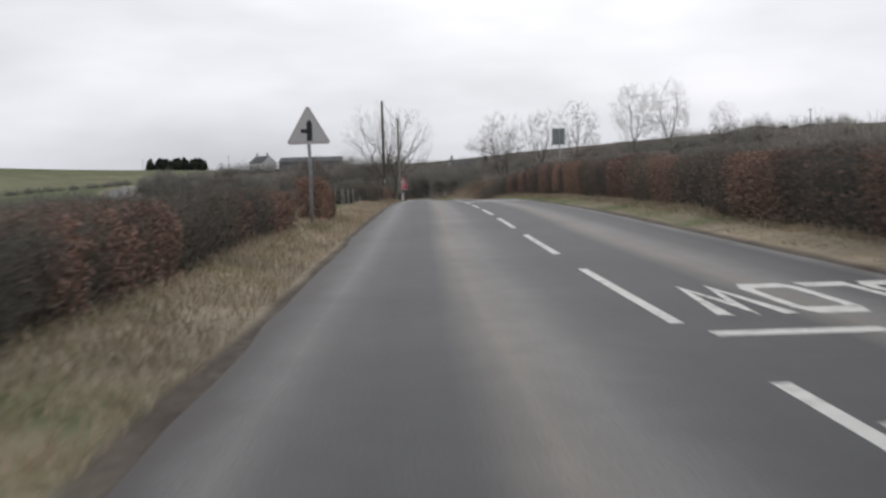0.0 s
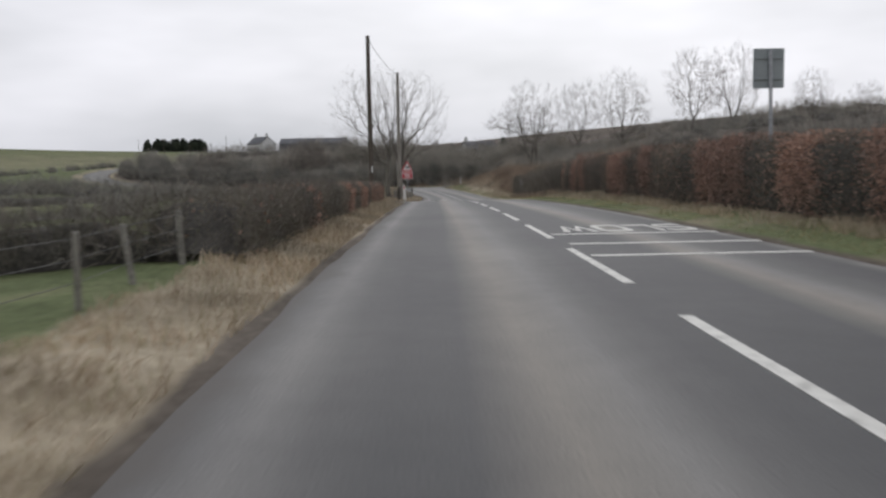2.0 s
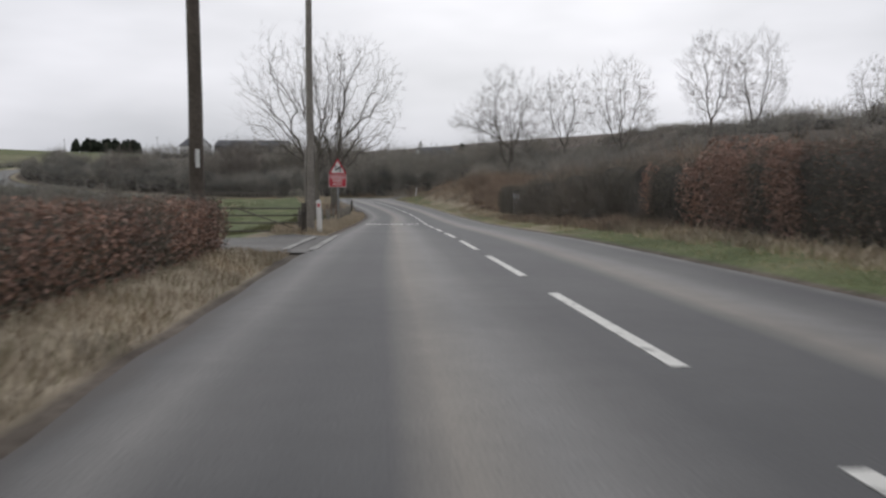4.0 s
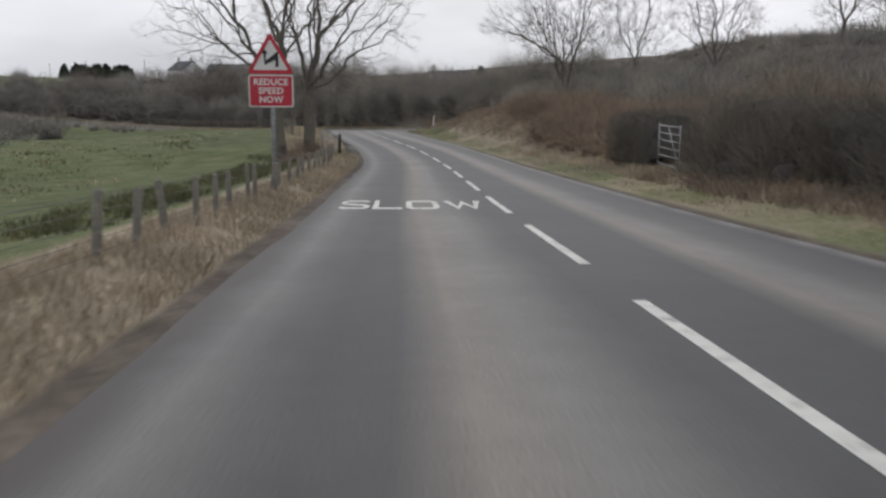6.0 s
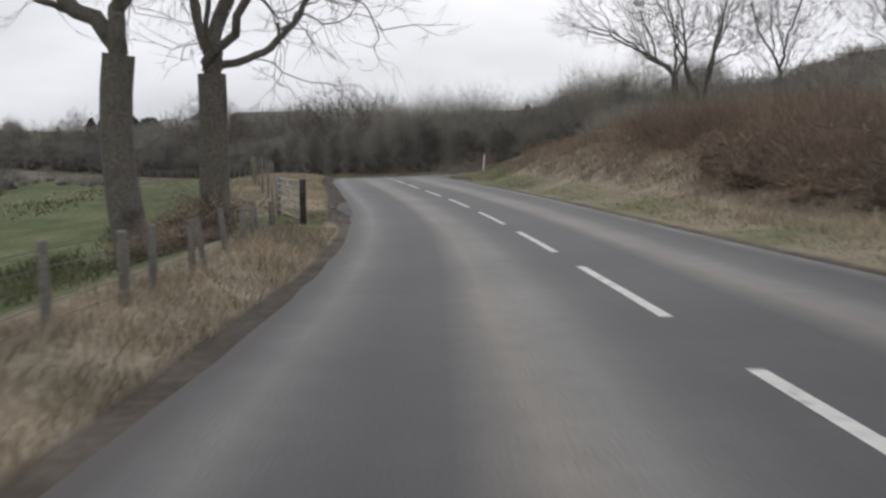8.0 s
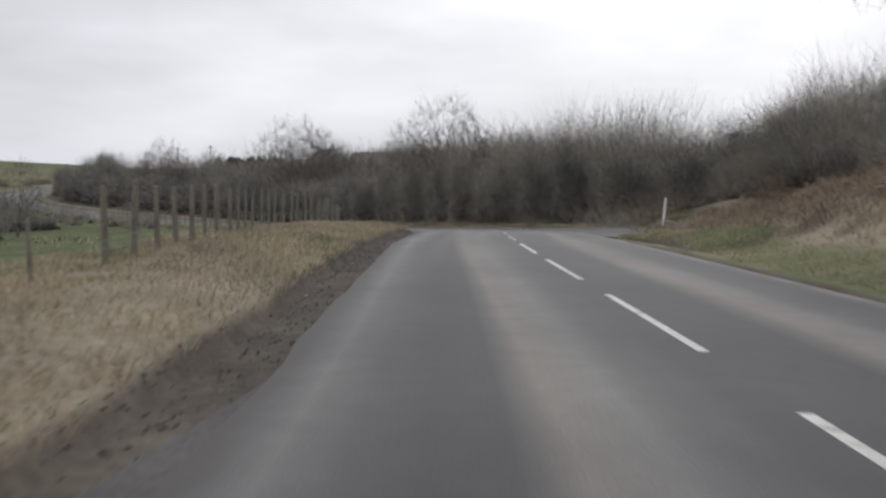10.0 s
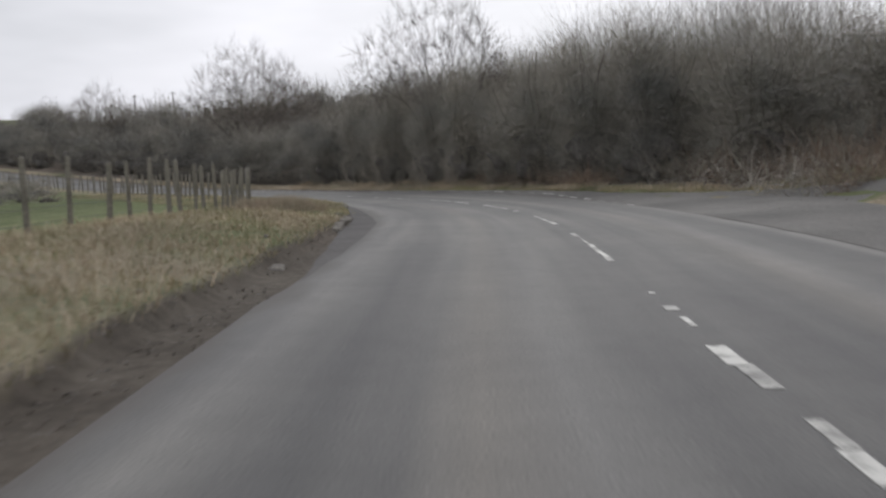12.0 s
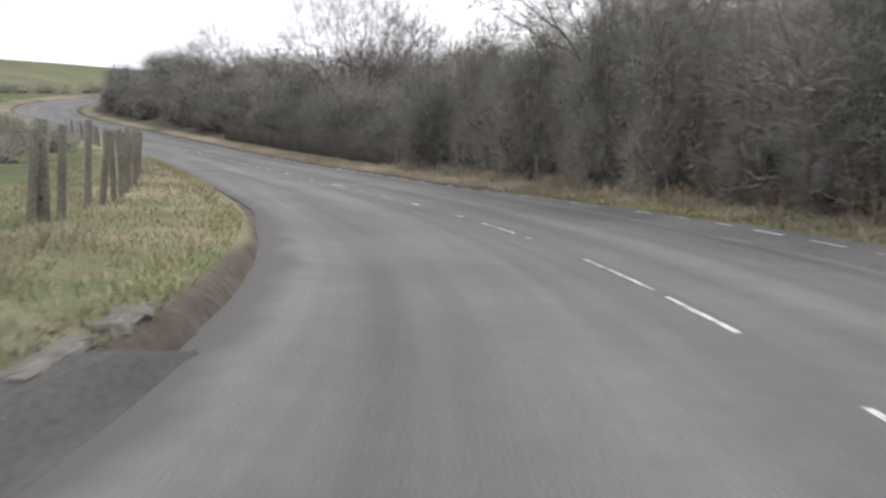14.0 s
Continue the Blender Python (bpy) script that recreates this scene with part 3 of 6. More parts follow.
def build_verge(name, side, label):
    """The strip beside the road: broken edge, gutter dirt, rough grass and bank."""
    s = np.concatenate([np.arange(-30, 240, 0.75), np.arange(240, 380, 3.0)])
    d = np.array([3.0, 3.2, 3.34, 3.42, 3.5, 3.6, 3.68, 3.78, 3.86, 3.92, 4.02, 4.2, 4.5, 4.9, 5.4, 6.0, 6.8, 7.6, 8.6, 9.8, 11.2, 13, 15.0])
    ss, dd = np.meshgrid(s, d, indexing="ij")
    jit = np.where((dd > 3.3) & (dd < 12), np.where(dd < 4.1, 0.05, 0.09) * wobble(ss * 2.1, dd * 4.0, 3.0), 0.0)
    ll = side * (dd + jit)
    v = place(ss.ravel(), ll.ravel())
    drop = np.where(dd.ravel() > 13.5, -0.6, 0.0) + np.where(dd.ravel() < 3.1, -0.05, 0.0)
    v[:, 2] += drop + 0.03 * wobble(ss.ravel() * 3.0, dd.ravel() * 5.0, 7.0) * blend(dd.ravel(), 3.7, 4.3)
    s1, d1 = ss.ravel(), dd.ravel()
    wob = wobble(s1 * 0.5, d1 * 0.3, 6.0)
    if side < 0:
        edge = 3.36 + 0.12 * blend(s1, 84, 88) * (1 - blend(s1, 126, 132)) + 0.08 * wob + 0.5 * blend(s1, 128, 140) * (1 - 0.72 * blend(s1, 178, 187) - 0.28 * blend(s1, 187, 194))
        soil = 1 - blend(d1, edge - 0.15, edge + 0.25)
        soil = np.maximum(soil, (blend(s1, 133.0, 134.5) * (1 - blend(s1, 136.5, 138.5))) * (1 - blend(d1, 4.3, 5.0)) * 0.75)
        gate = blend(s1, 126, 130) * (1 - blend(s1, 135, 138))
        green = np.clip(blend(d1, 4.7, 6.2) * 1.0 - 0.15, 0, 1)
        green = np.where((s1 > 128) & (s1 < 186), np.clip(0.12 + 0.36 * blend(s1, 145, 172) + 0.3 * wob + blend(d1, 7.0, 8.2), 0, 1), green)
        green = np.maximum(green, gate * (0.75 + 0.4 * wob) * blend(d1, 3.6, 4.0))
        green = np.where(s1 >= 186, 0.35 + 0.2 * wob + 0.5 * blend(d1, 5.5, 7), green)
        green = np.where((s1 > 28) & (s1 < 44.3), blend(d1, 4.35, 4.75), green)
        green = np.where(s1 < 26, np.clip(0.12 + 0.5 * wob, 0, 0.55), green)
    else:
        soil = (1 - blend(d1, 3.25, 3.45)) * 0.7 + 0.3 * blend(d1, 4.4, 5.0) * (s1 < 90) + 0.6 * blend(d1, 4.9, 5.6) * (s1 >= 88) * (1 - blend(s1, 130, 138))
        soil = soil + np.where((s1 > 134) & (d1 > 5.2), 0.25 + 0.6 * wobble(s1 * 1.7, d1 * 1.9, 12.0), 0.0)
        soil = np.maximum(soil, 0.9 * np.exp(-((s1 - 171) / 6) ** 2) * np.exp(-((d1 - 9.5) / 1.6) ** 2))
        green = np.clip((0.34 + 0.28 * blend(s1, 30, 55)) * (1 - blend(d1, 4.4, 5.4)) + 0.3 * wob, 0, 1)
        green = np.where(s1 > 88, np.clip(0.4 * (1 - blend(d1, 4.6, 5.6)) + 0.2 * wob, 0, 1), green)
        green = np.where(s1 > 180, 0.3 + 0.3 * wob, green)
        band = blend(s1, 174, 177) * (1 - blend(s1, 189, 192)) * (1 - blend(d1, np.interp(s1, LAYBY_S, LAYBY_L) + 0.8, np.interp(s1, LAYBY_S, LAYBY_L) + 1.8))
        soil = np.maximum(soil, (s1 > 182) * (0.75 - 0.5 * blend(d1, 3.4, 4.0) + 0.45 * blend(d1, 4.6, 5.4)))
        soil, green = soil * (1 - band), green * (1 - band) + band * (0.5 + 0.3 * wob)
    ob = mesh_from(name, v, grid_faces(len(s), len(d)) if side > 0 else grid_faces(len(s), len(d))[:, ::-1].copy(), GROUND, attrs={"green": green, "soil": soil}, smooth=True)
    return tagged(ob, label, "verge", kind="structure")


def road_patch(name, s_of_u, l_of_v, mat, label, up, shift=0.0):
    """A patch of surfacing beside the road: u runs along, v across."""
    u, v = np.meshgrid(np.linspace(0, 1, 28), np.linspace(0, 1, 14), indexing="ij")
    s, l = s_of_u(u, v), l_of_v(u, v)
    p = place(s.ravel(), l.ravel(), up)
    f = grid_faces(28, 14)
    ob = mesh_from(name, p, f, mat, uv=np.stack([l.ravel() + shift, s.ravel()], -1), smooth=True)
    me = ob.data
    if me.polygons[0].normal.z < 0:
        me.flip_normals()
    return tagged(ob, label, "road", kind="structure")


def marking(name, s0, s1, l0, l1, mat, parent, up=0.006, cuts=3, beside=False):
    s, l = np.meshgrid(np.linspace(s0, s1, cuts), np.array([l0, l1]), indexing="ij")
    c, h = along(s.ravel())
    x, y = c[:, 0] + np.cos(h) * l.ravel(), c[:, 1] + np.sin(h) * l.ravel()
    v = place(s.ravel(), l.ravel(), up) if beside else np.stack([x, y, c[:, 2] + up], -1)
    v = np.concatenate([v, v - np.array([0, 0, 0.005])])
    n = cuts * 2
    f = [(i * 2, i * 2 + 1, i * 2 + 3, i * 2 + 2) for i in range(cuts - 1)]
    for i in range(cuts - 1):
        f.append((i * 2, i * 2 + 2, i * 2 + 2 + n, i * 2 + n))
        f.append((i * 2 + 1, i * 2 + 1 + n, i * 2 + 3 + n, i * 2 + 3))
    f.append((0, n, n + 1, 1))
    f.append((n - 2, n - 1, 2 * n - 1, 2 * n - 2))
    ob = mesh_from(name, v, f, mat, parent)
    if ob.data.polygons[0].normal.z < 0:
        ob.data.flip_normals()
    return ob


LETTERS = {
    "S": [(0.94, 0.78), (0.8, 0.915), (0.22, 0.915), (0.085, 0.8), (0.085, 0.65), (0.22, 0.545), (0.78, 0.455), (0.915, 0.35), (0.915, 0.2), (0.78, 0.085), (0.2, 0.085), (0.06, 0.22)],
    "L": [(0.1, 1.0), (0.1, 0.085), (1.0, 0.085)],
    "O": [(0.5, 0.915), (0.2, 0.915), (0.1, 0.8), (0.1, 0.2), (0.2, 0.085), (0.8, 0.085), (0.9, 0.2), (0.9, 0.8), (0.8, 0.915), (0.5, 0.915)],
    "W": [(0.08, 1.0), (0.29, 0.05), (0.5, 0.8), (0.71, 0.05), (0.92, 1.0)],
}


def road_word(s_near, s_far, spans, letters, turned, name, label):
    """A word painted on the road in plain highway strokes, one mesh a letter, stretched along the road."""
    e = base(name, Matrix(), label, "road marking", kind="structure")
    rng = np.random.default_rng(int(s_near * 10))
    for ch, (l0, l1) in zip(letters, spans):
        p = np.array(LETTERS[ch])
        closed = ch == "O"
        d = np.diff(p, axis=0)
        d /= np.linalg.norm(d, axis=1)[:, None]
        before, after = np.concatenate([d[-1:] if closed else d[:1], d]), np.concatenate([d, d[:1] if closed else d[-1:]])
        nrm = np.stack([-(before + after)[:, 1], (before + after)[:, 0]], -1)
        nrm /= np.linalg.norm(nrm, axis=1)[:, None] + 1e-9
        own = np.stack([-before[:, 1], before[:, 0]], -1)
        k = 0.088 / np.clip((nrm * own).sum(1), 0.55, 1)
        k = k * rng.uniform(0.92, 1.08, len(k)) * (1.25 if ch == "W" else 1.0)
        sides = np.stack([p + nrm * k[:, None], p - nrm * k[:, None]], 1).reshape(-1, 2)
        sides = np.clip(sides, 0, 1)
        if turned:
            sides = 1 - sides
        s, l = s_near + (s_far - s_near) * sides[:, 1], l0 + (l1 - l0) * sides[:, 0]
        c, h = along(s)
        top = np.stack([c[:, 0] + np.cos(h) * l, c[:, 1] + np.sin(h) * l, c[:, 2] + 0.007], -1)
        n = len(top)
        v = np.concatenate([top, top - np.array([0, 0, 0.006])])
        f = []
        for i in range(len(p) - 1):
            a, b2, c2, d2 = 2 * i, 2 * i + 1, 2 * i + 3, 2 * i + 2
            f += [(a, b2, c2, d2), (a, d2, d2 + n, a + n), (b2, b2 + n, c2 + n, c2)]
        ob = mesh_from("letter", v, f, PAINT, e)
        bm = bmesh.new()
        bm.from_mesh(ob.data)
        bmesh.ops.recalc_face_normals(bm, faces=bm.faces[:])
        for fc in bm.faces:
            if fc.normal.z < -0.5:
                fc.normal_flip()
        bm.to_mesh(ob.data)
        bm.free()
    return e


def build_markings():
    line = base("centre_line", Matrix(), "broken white centre line painted on the tarmac", "road marking", kind="structure")
    first = 11.33
    for k in range(-4, 56):
        s0 = first + 6 * k
        if s0 > 160:
            break
        half = 0.055 if k < 20 else 0.045
        marking("dash", s0, s0 + 4, -half, half, PAINT, line)
    # beyond the crest only flakes of the old line are left: start, end, half width
    rng = random.Random(4)
    flakes = [(161.6, 162.4, 0.05), (162.9, 163.9, 0.07), (164.5, 164.85, 0.03), (165.1, 165.3, 0.05), (165.9, 166.0, 0.03), (168.2, 170.2, 0.045), (170.35, 171.2, 0.02), (171.4, 172.0, 0.045), (174.2, 174.7, 0.05), (174.8, 175.7, 0.04),
              (175.9, 176.3, 0.03), (176.4, 177.0, 0.035), (179.2, 179.45, 0.06), (180.4, 181.3, 0.05), (181.4, 182.2, 0.04), (182.3, 183.3, 0.045), (185.0, 186.4, 0.035), (186.7, 188.8, 0.03),
              (190.8, 191.0, 0.035), (191.5, 193.0, 0.018), (194.1, 194.35, 0.04), (196.7, 197.2, 0.04)]
    a = 199.0
    while a < 330:
        b = a + rng.uniform(0.3, 1.4)
        flakes.append((a, b, rng.uniform(0.015, 0.04)))
        a = b + rng.uniform(0.5, 3.0)
    for a, b, half in flakes:
        n = max(1, int((b - a) / 0.35))
        for i in range(n):
            u, v = a + (b - a) * i / n, a + (b - a) * (i + 1) / n
            marking("dash", u, v - 0.02 * rng.random(), -half * rng.uniform(0.5, 1.1), half * rng.uniform(0.5, 1.1), PAINT if rng.random() < 0.5 else WORN_PAINT, line)
    bars = base("rumble_bars", Matrix(), "white bars painted across the oncoming lane", "road marking", kind="structure")
    for s0 in (6.6, 8.4, 10.85, 44.2, 46.1, 48.25):
        marking("bar", s0 - 0.1, s0 + 0.1, 0.12, 3.02, PAINT, bars)
    give = base("give_way_line", Matrix(), "double broken white give-way line at the side road", "road marking", kind="structure")
    for row in (-3.1, -3.62):
        for i in range(13 if row > -3.5 else 12):
            s0 = 77.3 + i * 0.61
            marking("dash", s0, s0 + 0.4, row - 0.07, row + 0.07, WORN_PAINT, give, up=0.012)
    edge = base("edge_line", Matrix(), "broken white edge line along the outside of the bend", "road marking", kind="structure")
    worn = random.Random(14)
    s0 = 180.3
    while s0 < 230:
        s1 = s0 + worn.uniform(0.35, 0.75)
        l0 = float(np.interp(s0, [181, 182.4, 183.5, 185, 186.2, 187.4, 192, 202, 206], [3.05, 3.15, 3.28, 3.37, 3.53, 3.67, 3.7, 3.2, 3.1]))
        if worn.random() < 0.85:
            marking("dash", s0, s1, l0, l0 + worn.uniform(0.04, 0.075), WORN_PAINT if worn.random() < 0.6 else PAINT, edge, up=0.038, cuts=2, beside=True)
        s0 = s1 + worn.uniform(0.5, 0.9)
    road_word(102.1, 104.1, [(-2.85, -2.32), (-2.26, -1.74), (-1.68, -1.08), (-0.98, -0.27)], "SLOW", False, "slow_marking",
              "white word SLOW painted in the near lane")
    for s0 in (11.6, 48.75):
        road_word(s0, s0 + 1.9, [(2.36, 2.92), (1.8, 2.3), (1.14, 1.74), (0.42, 1.08)], "SLOW", True, "slow_marking",
                  "white word SLOW painted upside down in the oncoming lane")


LAYBY_S, LAYBY_L = [160, 161.5, 163, 165, 168, 178, 180, 181.5, 183, 185, 187, 189.5, 192, 196, 202], [4.6, 5.2, 5.9, 7.0, 8.1, 8.1, 7.2, 6.3, 5.4, 4.75, 4.35, 4.15, 3.95, 3.7, 3.3]
build_ground()
build_road()
build_verge("verge_west", -1, "rough straw-coloured verge with a dirty broken tarmac edge")
build_verge("verge_east", 1, "grass verge and bank rising from the road")
road_patch("side_road", lambda u, v: 80.6 + (u - 0.5) * (6.0 + 2.2 * (1 - v) ** 3), lambda u, v: -3.1 - 32 * v ** 1.3, TRACK,
           "narrow tarmac side road joining at a junction", 0.035)
road_patch("lay_by", lambda u, v: 160 + 42 * u, lambda u, v: np.interp(160 + 42 * u, [160, 163, 165.5], [4.5, 4.1, 3.1]) * (1 - v) + v * (np.interp(160 + 42 * u, LAYBY_S, LAYBY_L) + 0.12 * wobble(u * 90, 1.0, 3.0) * (u < 0.95)), TRACK,
           "cracked tarmac lay-by with loose grit beside the bend", 0.03)
road_patch("gutter_tarmac", lambda u, v: 166.5 + 18.3 * u, lambda u, v: -3.08 - v * np.interp(u, [0, 0.4, 0.9, 1], [0.03, 0.66, 0.72, 0.1]) - 0.1 * v * np.minimum(1, u * 3) * wobble(u * 60, 2.0, 5.0), OLD_TARMAC,
           "strip of dark old tarmac beside the road at the bend", 0.03)
road_patch("gateway_apron", lambda u, v: 134.2 + 8.5 * u, lambda u, v: -3.1 - v * (0.1 + 0.42 * np.sin(np.pi * np.clip(u, 0, 1)) ** 1.5), OLD_TARMAC,
           "patch of old tarmac widening the road at a gateway", 0.02, 0.4)
build_markings()


# ---- plants ----
def blades(p0, way, length, width, bend, seed=0):
    """Grass blades of three triangles, bent over at the tip."""
    n = len(p0)
    rng = np.random.default_rng(seed)
    side = np.cross(way, rng.normal(size=(n, 3)))
    side /= np.linalg.norm(side, axis=1)[:, None] + 1e-9
    L, W = length[:, None], width[:, None]
    p1 = p0 + way * L * 0.6 + bend * L * 0.18
    p2 = p0 + way * L * 0.9 + bend * L * 0.75
    v = np.stack([p0 - side * W / 2, p0 + side * W / 2, p1 - side * W * 0.36, p1 + side * W * 0.36, p2], 1)
    i = np.arange(n)[:, None] * 5
    f = np.concatenate([i + np.array([[0, 1, 3]]), i + np.array([[0, 3, 2]]), i + np.array([[2, 3, 4]])], 0)
    return v.reshape(-1, 3), f


def grass(name, s0, s1, d0, d1, side, count, tall, mat, label, seed, clump=0.5, lean=0.5, wide=0.011):
    rng = np.random.default_rng(seed)
    s = rng.uniform(s0, s1, count * 3)
    d = rng.uniform(d0, d1, count * 3)
    keep = wobble(s * 2.2, d * 3.5, seed) + rng.uniform(-1, 1, len(s)) * (1.2 - clump) > -0.15
    s, d = s[keep][:count], d[keep][:count]
    n = len(s)
    p = place(s, side * d, -0.01)
    way = np.stack([rng.normal(0, 0.28, n), rng.normal(0, 0.28, n), np.ones(n)], -1)
    way /= np.linalg.norm(way, axis=1)[:, None]
    ang = rng.uniform(0, 2 * np.pi, n)
    tuft = 0.75 + 0.45 * wobble(s * 1.3, d * 2.6, seed + 2.0)
    bend = np.stack([np.cos(ang), np.sin(ang), -0.35 + 0 * ang], -1) * (lean * rng.uniform(0.3, 1.4, n))[:, None]
    v, f = blades(p, way, rng.uniform(0.5, 1.25, n) * tall * tuft, rng.uniform(0.6, 1.4, n) * wide, bend, seed)
    return tagged(mesh_from(name, v, f, mat), label, "grass", kind="stuff")


def lumpy(rx, ry, z0, z1, seed, rings=9, around=14, rough=0.22):
    """A closed, uneven mound of dense stuff from z0 to z1."""
    rng = np.random.default_rng(seed)
    ph = rng.uniform(0, 6.28, 4)
    th = np.linspace(0, np.pi, rings)[:, None]
    a = np.linspace(0, 2 * np.pi, around, endpoint=False)[None, :]
    r = 1 + rough * (np.sin(3 * a + ph[0] + 2 * th) * 0.5 + np.sin(5 * a - 3 * th + ph[1]) * 0.3 + np.sin(2 * a + 5 * th + ph[2]) * 0.5)
    r = r * (1 + rng.normal(0, rough * 0.25, r.shape))
    st = np.sin(th) ** 0.75
    x, y = rx * r * st * np.cos(a), ry * r * st * np.sin(a)
    z = (z0 + z1) / 2 - (z1 - z0) / 2 * np.cos(th) * (0.75 + 0.25 * r) + 0 * a
    v = np.stack([x, y, z], -1).reshape(-1, 3)
    i = np.arange(rings - 1)[:, None] * around + np.arange(around)[None, :]
    j = np.arange(rings - 1)[:, None] * around + (np.arange(around)[None, :] + 1) % around
    return v, np.stack([i, j, j + around, i + around], -1).reshape(-1, 4)


def bush(name, m, high, wide, twigs, stems, mat, label, category, seed, core=0.5, twig=(0.35, 0.9), thick=0.011, core_mat=None, arch=0.0):
    """A leafless bush: stems from the ground, a dense heart, by default coloured dark for the shade within, and a haze
    of fine twigs round it.
    """
    rng = np.random.default_rng(seed)
    e = base(name, m, label, category)
    lines = []
    for i in range(stems):
        a, out = rng.uniform(0, 6.28), rng.uniform(0.25, 0.85) * wide
        p = [np.array([np.cos(a), np.sin(a), 0]) * rng.uniform(0, 0.25) * wide + np.array([0, 0, -0.15])]
        top = rng.uniform(0.6, 1.05) * high * (1 - 0.35 * (out / wide) ** 2)
        for t in (0.25, 0.5, 0.75, 1.0):
            q = np.array([np.cos(a) * out * t ** 1.2, np.sin(a) * out * t ** 1.2, top * t]) + rng.normal(0, 0.08 * wide, 3) * t
            p.append(q)
        r = rng.uniform(0.018, 0.04) * (high / 5) ** 0.7
        lines.append(tube_arrays(p, np.linspace(r, r * 0.25, 5), 4))
    if lines:
        v, f = join_arrays(lines)
        mesh_from("trunk", v, f, BARK, e)
    n_lobe = 6
    ang = rng.uniform(0, 6.28) + np.arange(n_lobe) * 2.4
    lobe = np.stack([np.cos(ang) * wide * rng.uniform(0.2, 0.55, n_lobe), np.sin(ang) * wide * rng.uniform(0.2, 0.55, n_lobe), high * rng.uniform(0.3, 0.78, n_lobe)], -1)
    lobe[0] = (0, 0, high * 0.2)
    size = np.stack([np.full(n_lobe, wide) * rng.uniform(0.45, 0.7, n_lobe), high * rng.uniform(0.2, 0.32, n_lobe)], -1)
    size[0] = (wide * 0.95, high * 0.22)
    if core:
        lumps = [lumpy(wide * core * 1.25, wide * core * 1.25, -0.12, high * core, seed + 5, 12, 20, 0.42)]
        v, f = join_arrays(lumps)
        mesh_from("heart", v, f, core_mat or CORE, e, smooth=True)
    n = twigs
    which = rng.integers(0, n_lobe, n)
    u = rng.normal(size=(n, 3))
    u /= np.linalg.norm(u, axis=1)[:, None]
    rad = rng.uniform(0.5, 1.08, n)[:, None]
    p0 = lobe[which] + u * rad * np.stack([size[which, 0], size[which, 0], size[which, 1]], -1)
    low = rng.uniform(0, 1, n) < (0.42 if core else 0.0)
    skin = u * np.array([wide * core * 1.2, wide * core * 1.2, high * core * 0.55]) * rng.uniform(0.9, 1.35, n)[:, None] + np.array([0, 0, high * core * 0.45])
    p0 = np.where(low[:, None], skin, p0)
    p0[:, 2] = np.abs(p0[:, 2]) + 0.02
    way = u * np.array([0.8, 0.8, 0.5]) + rng.normal(0, 0.6, (n, 3)) + np.array([0, 0, 0.55 - arch])
    way /= np.linalg.norm(way, axis=1)[:, None]
    inner = (rng.uniform(0, 1, n) < 0.36) & ~low
    pull = rng.uniform(0.0, 0.72, n)[:, None]
    p0 = np.where(inner[:, None], lobe[which] + u * pull * np.stack([size[which, 0], size[which, 0], size[which, 1]], -1), p0)
    p0[:, 2] = np.maximum(p0[:, 2], 0.05)
    L = rng.uniform(*twig, n) * np.where(inner, 0.7, 1.0)
    side = np.cross(way, rng.normal(size=(n, 3)))
    side /= np.linalg.norm(side, axis=1)[:, None] + 1e-9
    W = (rng.uniform(0.6, 1.4, n) * thick * np.where(inner, 2.6, 1.0))[:, None]
    p1 = p0 + way * L[:, None]
    v = np.stack([p0 - side * W, p0 + side * W, p1 + side * W * 0.25, p1 - side * W * 0.25], 1).reshape(-1, 3)
    f = np.arange(n)[:, None] * 4 + np.array([[0, 1, 2, 3]])
    mesh_from("brushwood", v, f, mat, e)
    return e


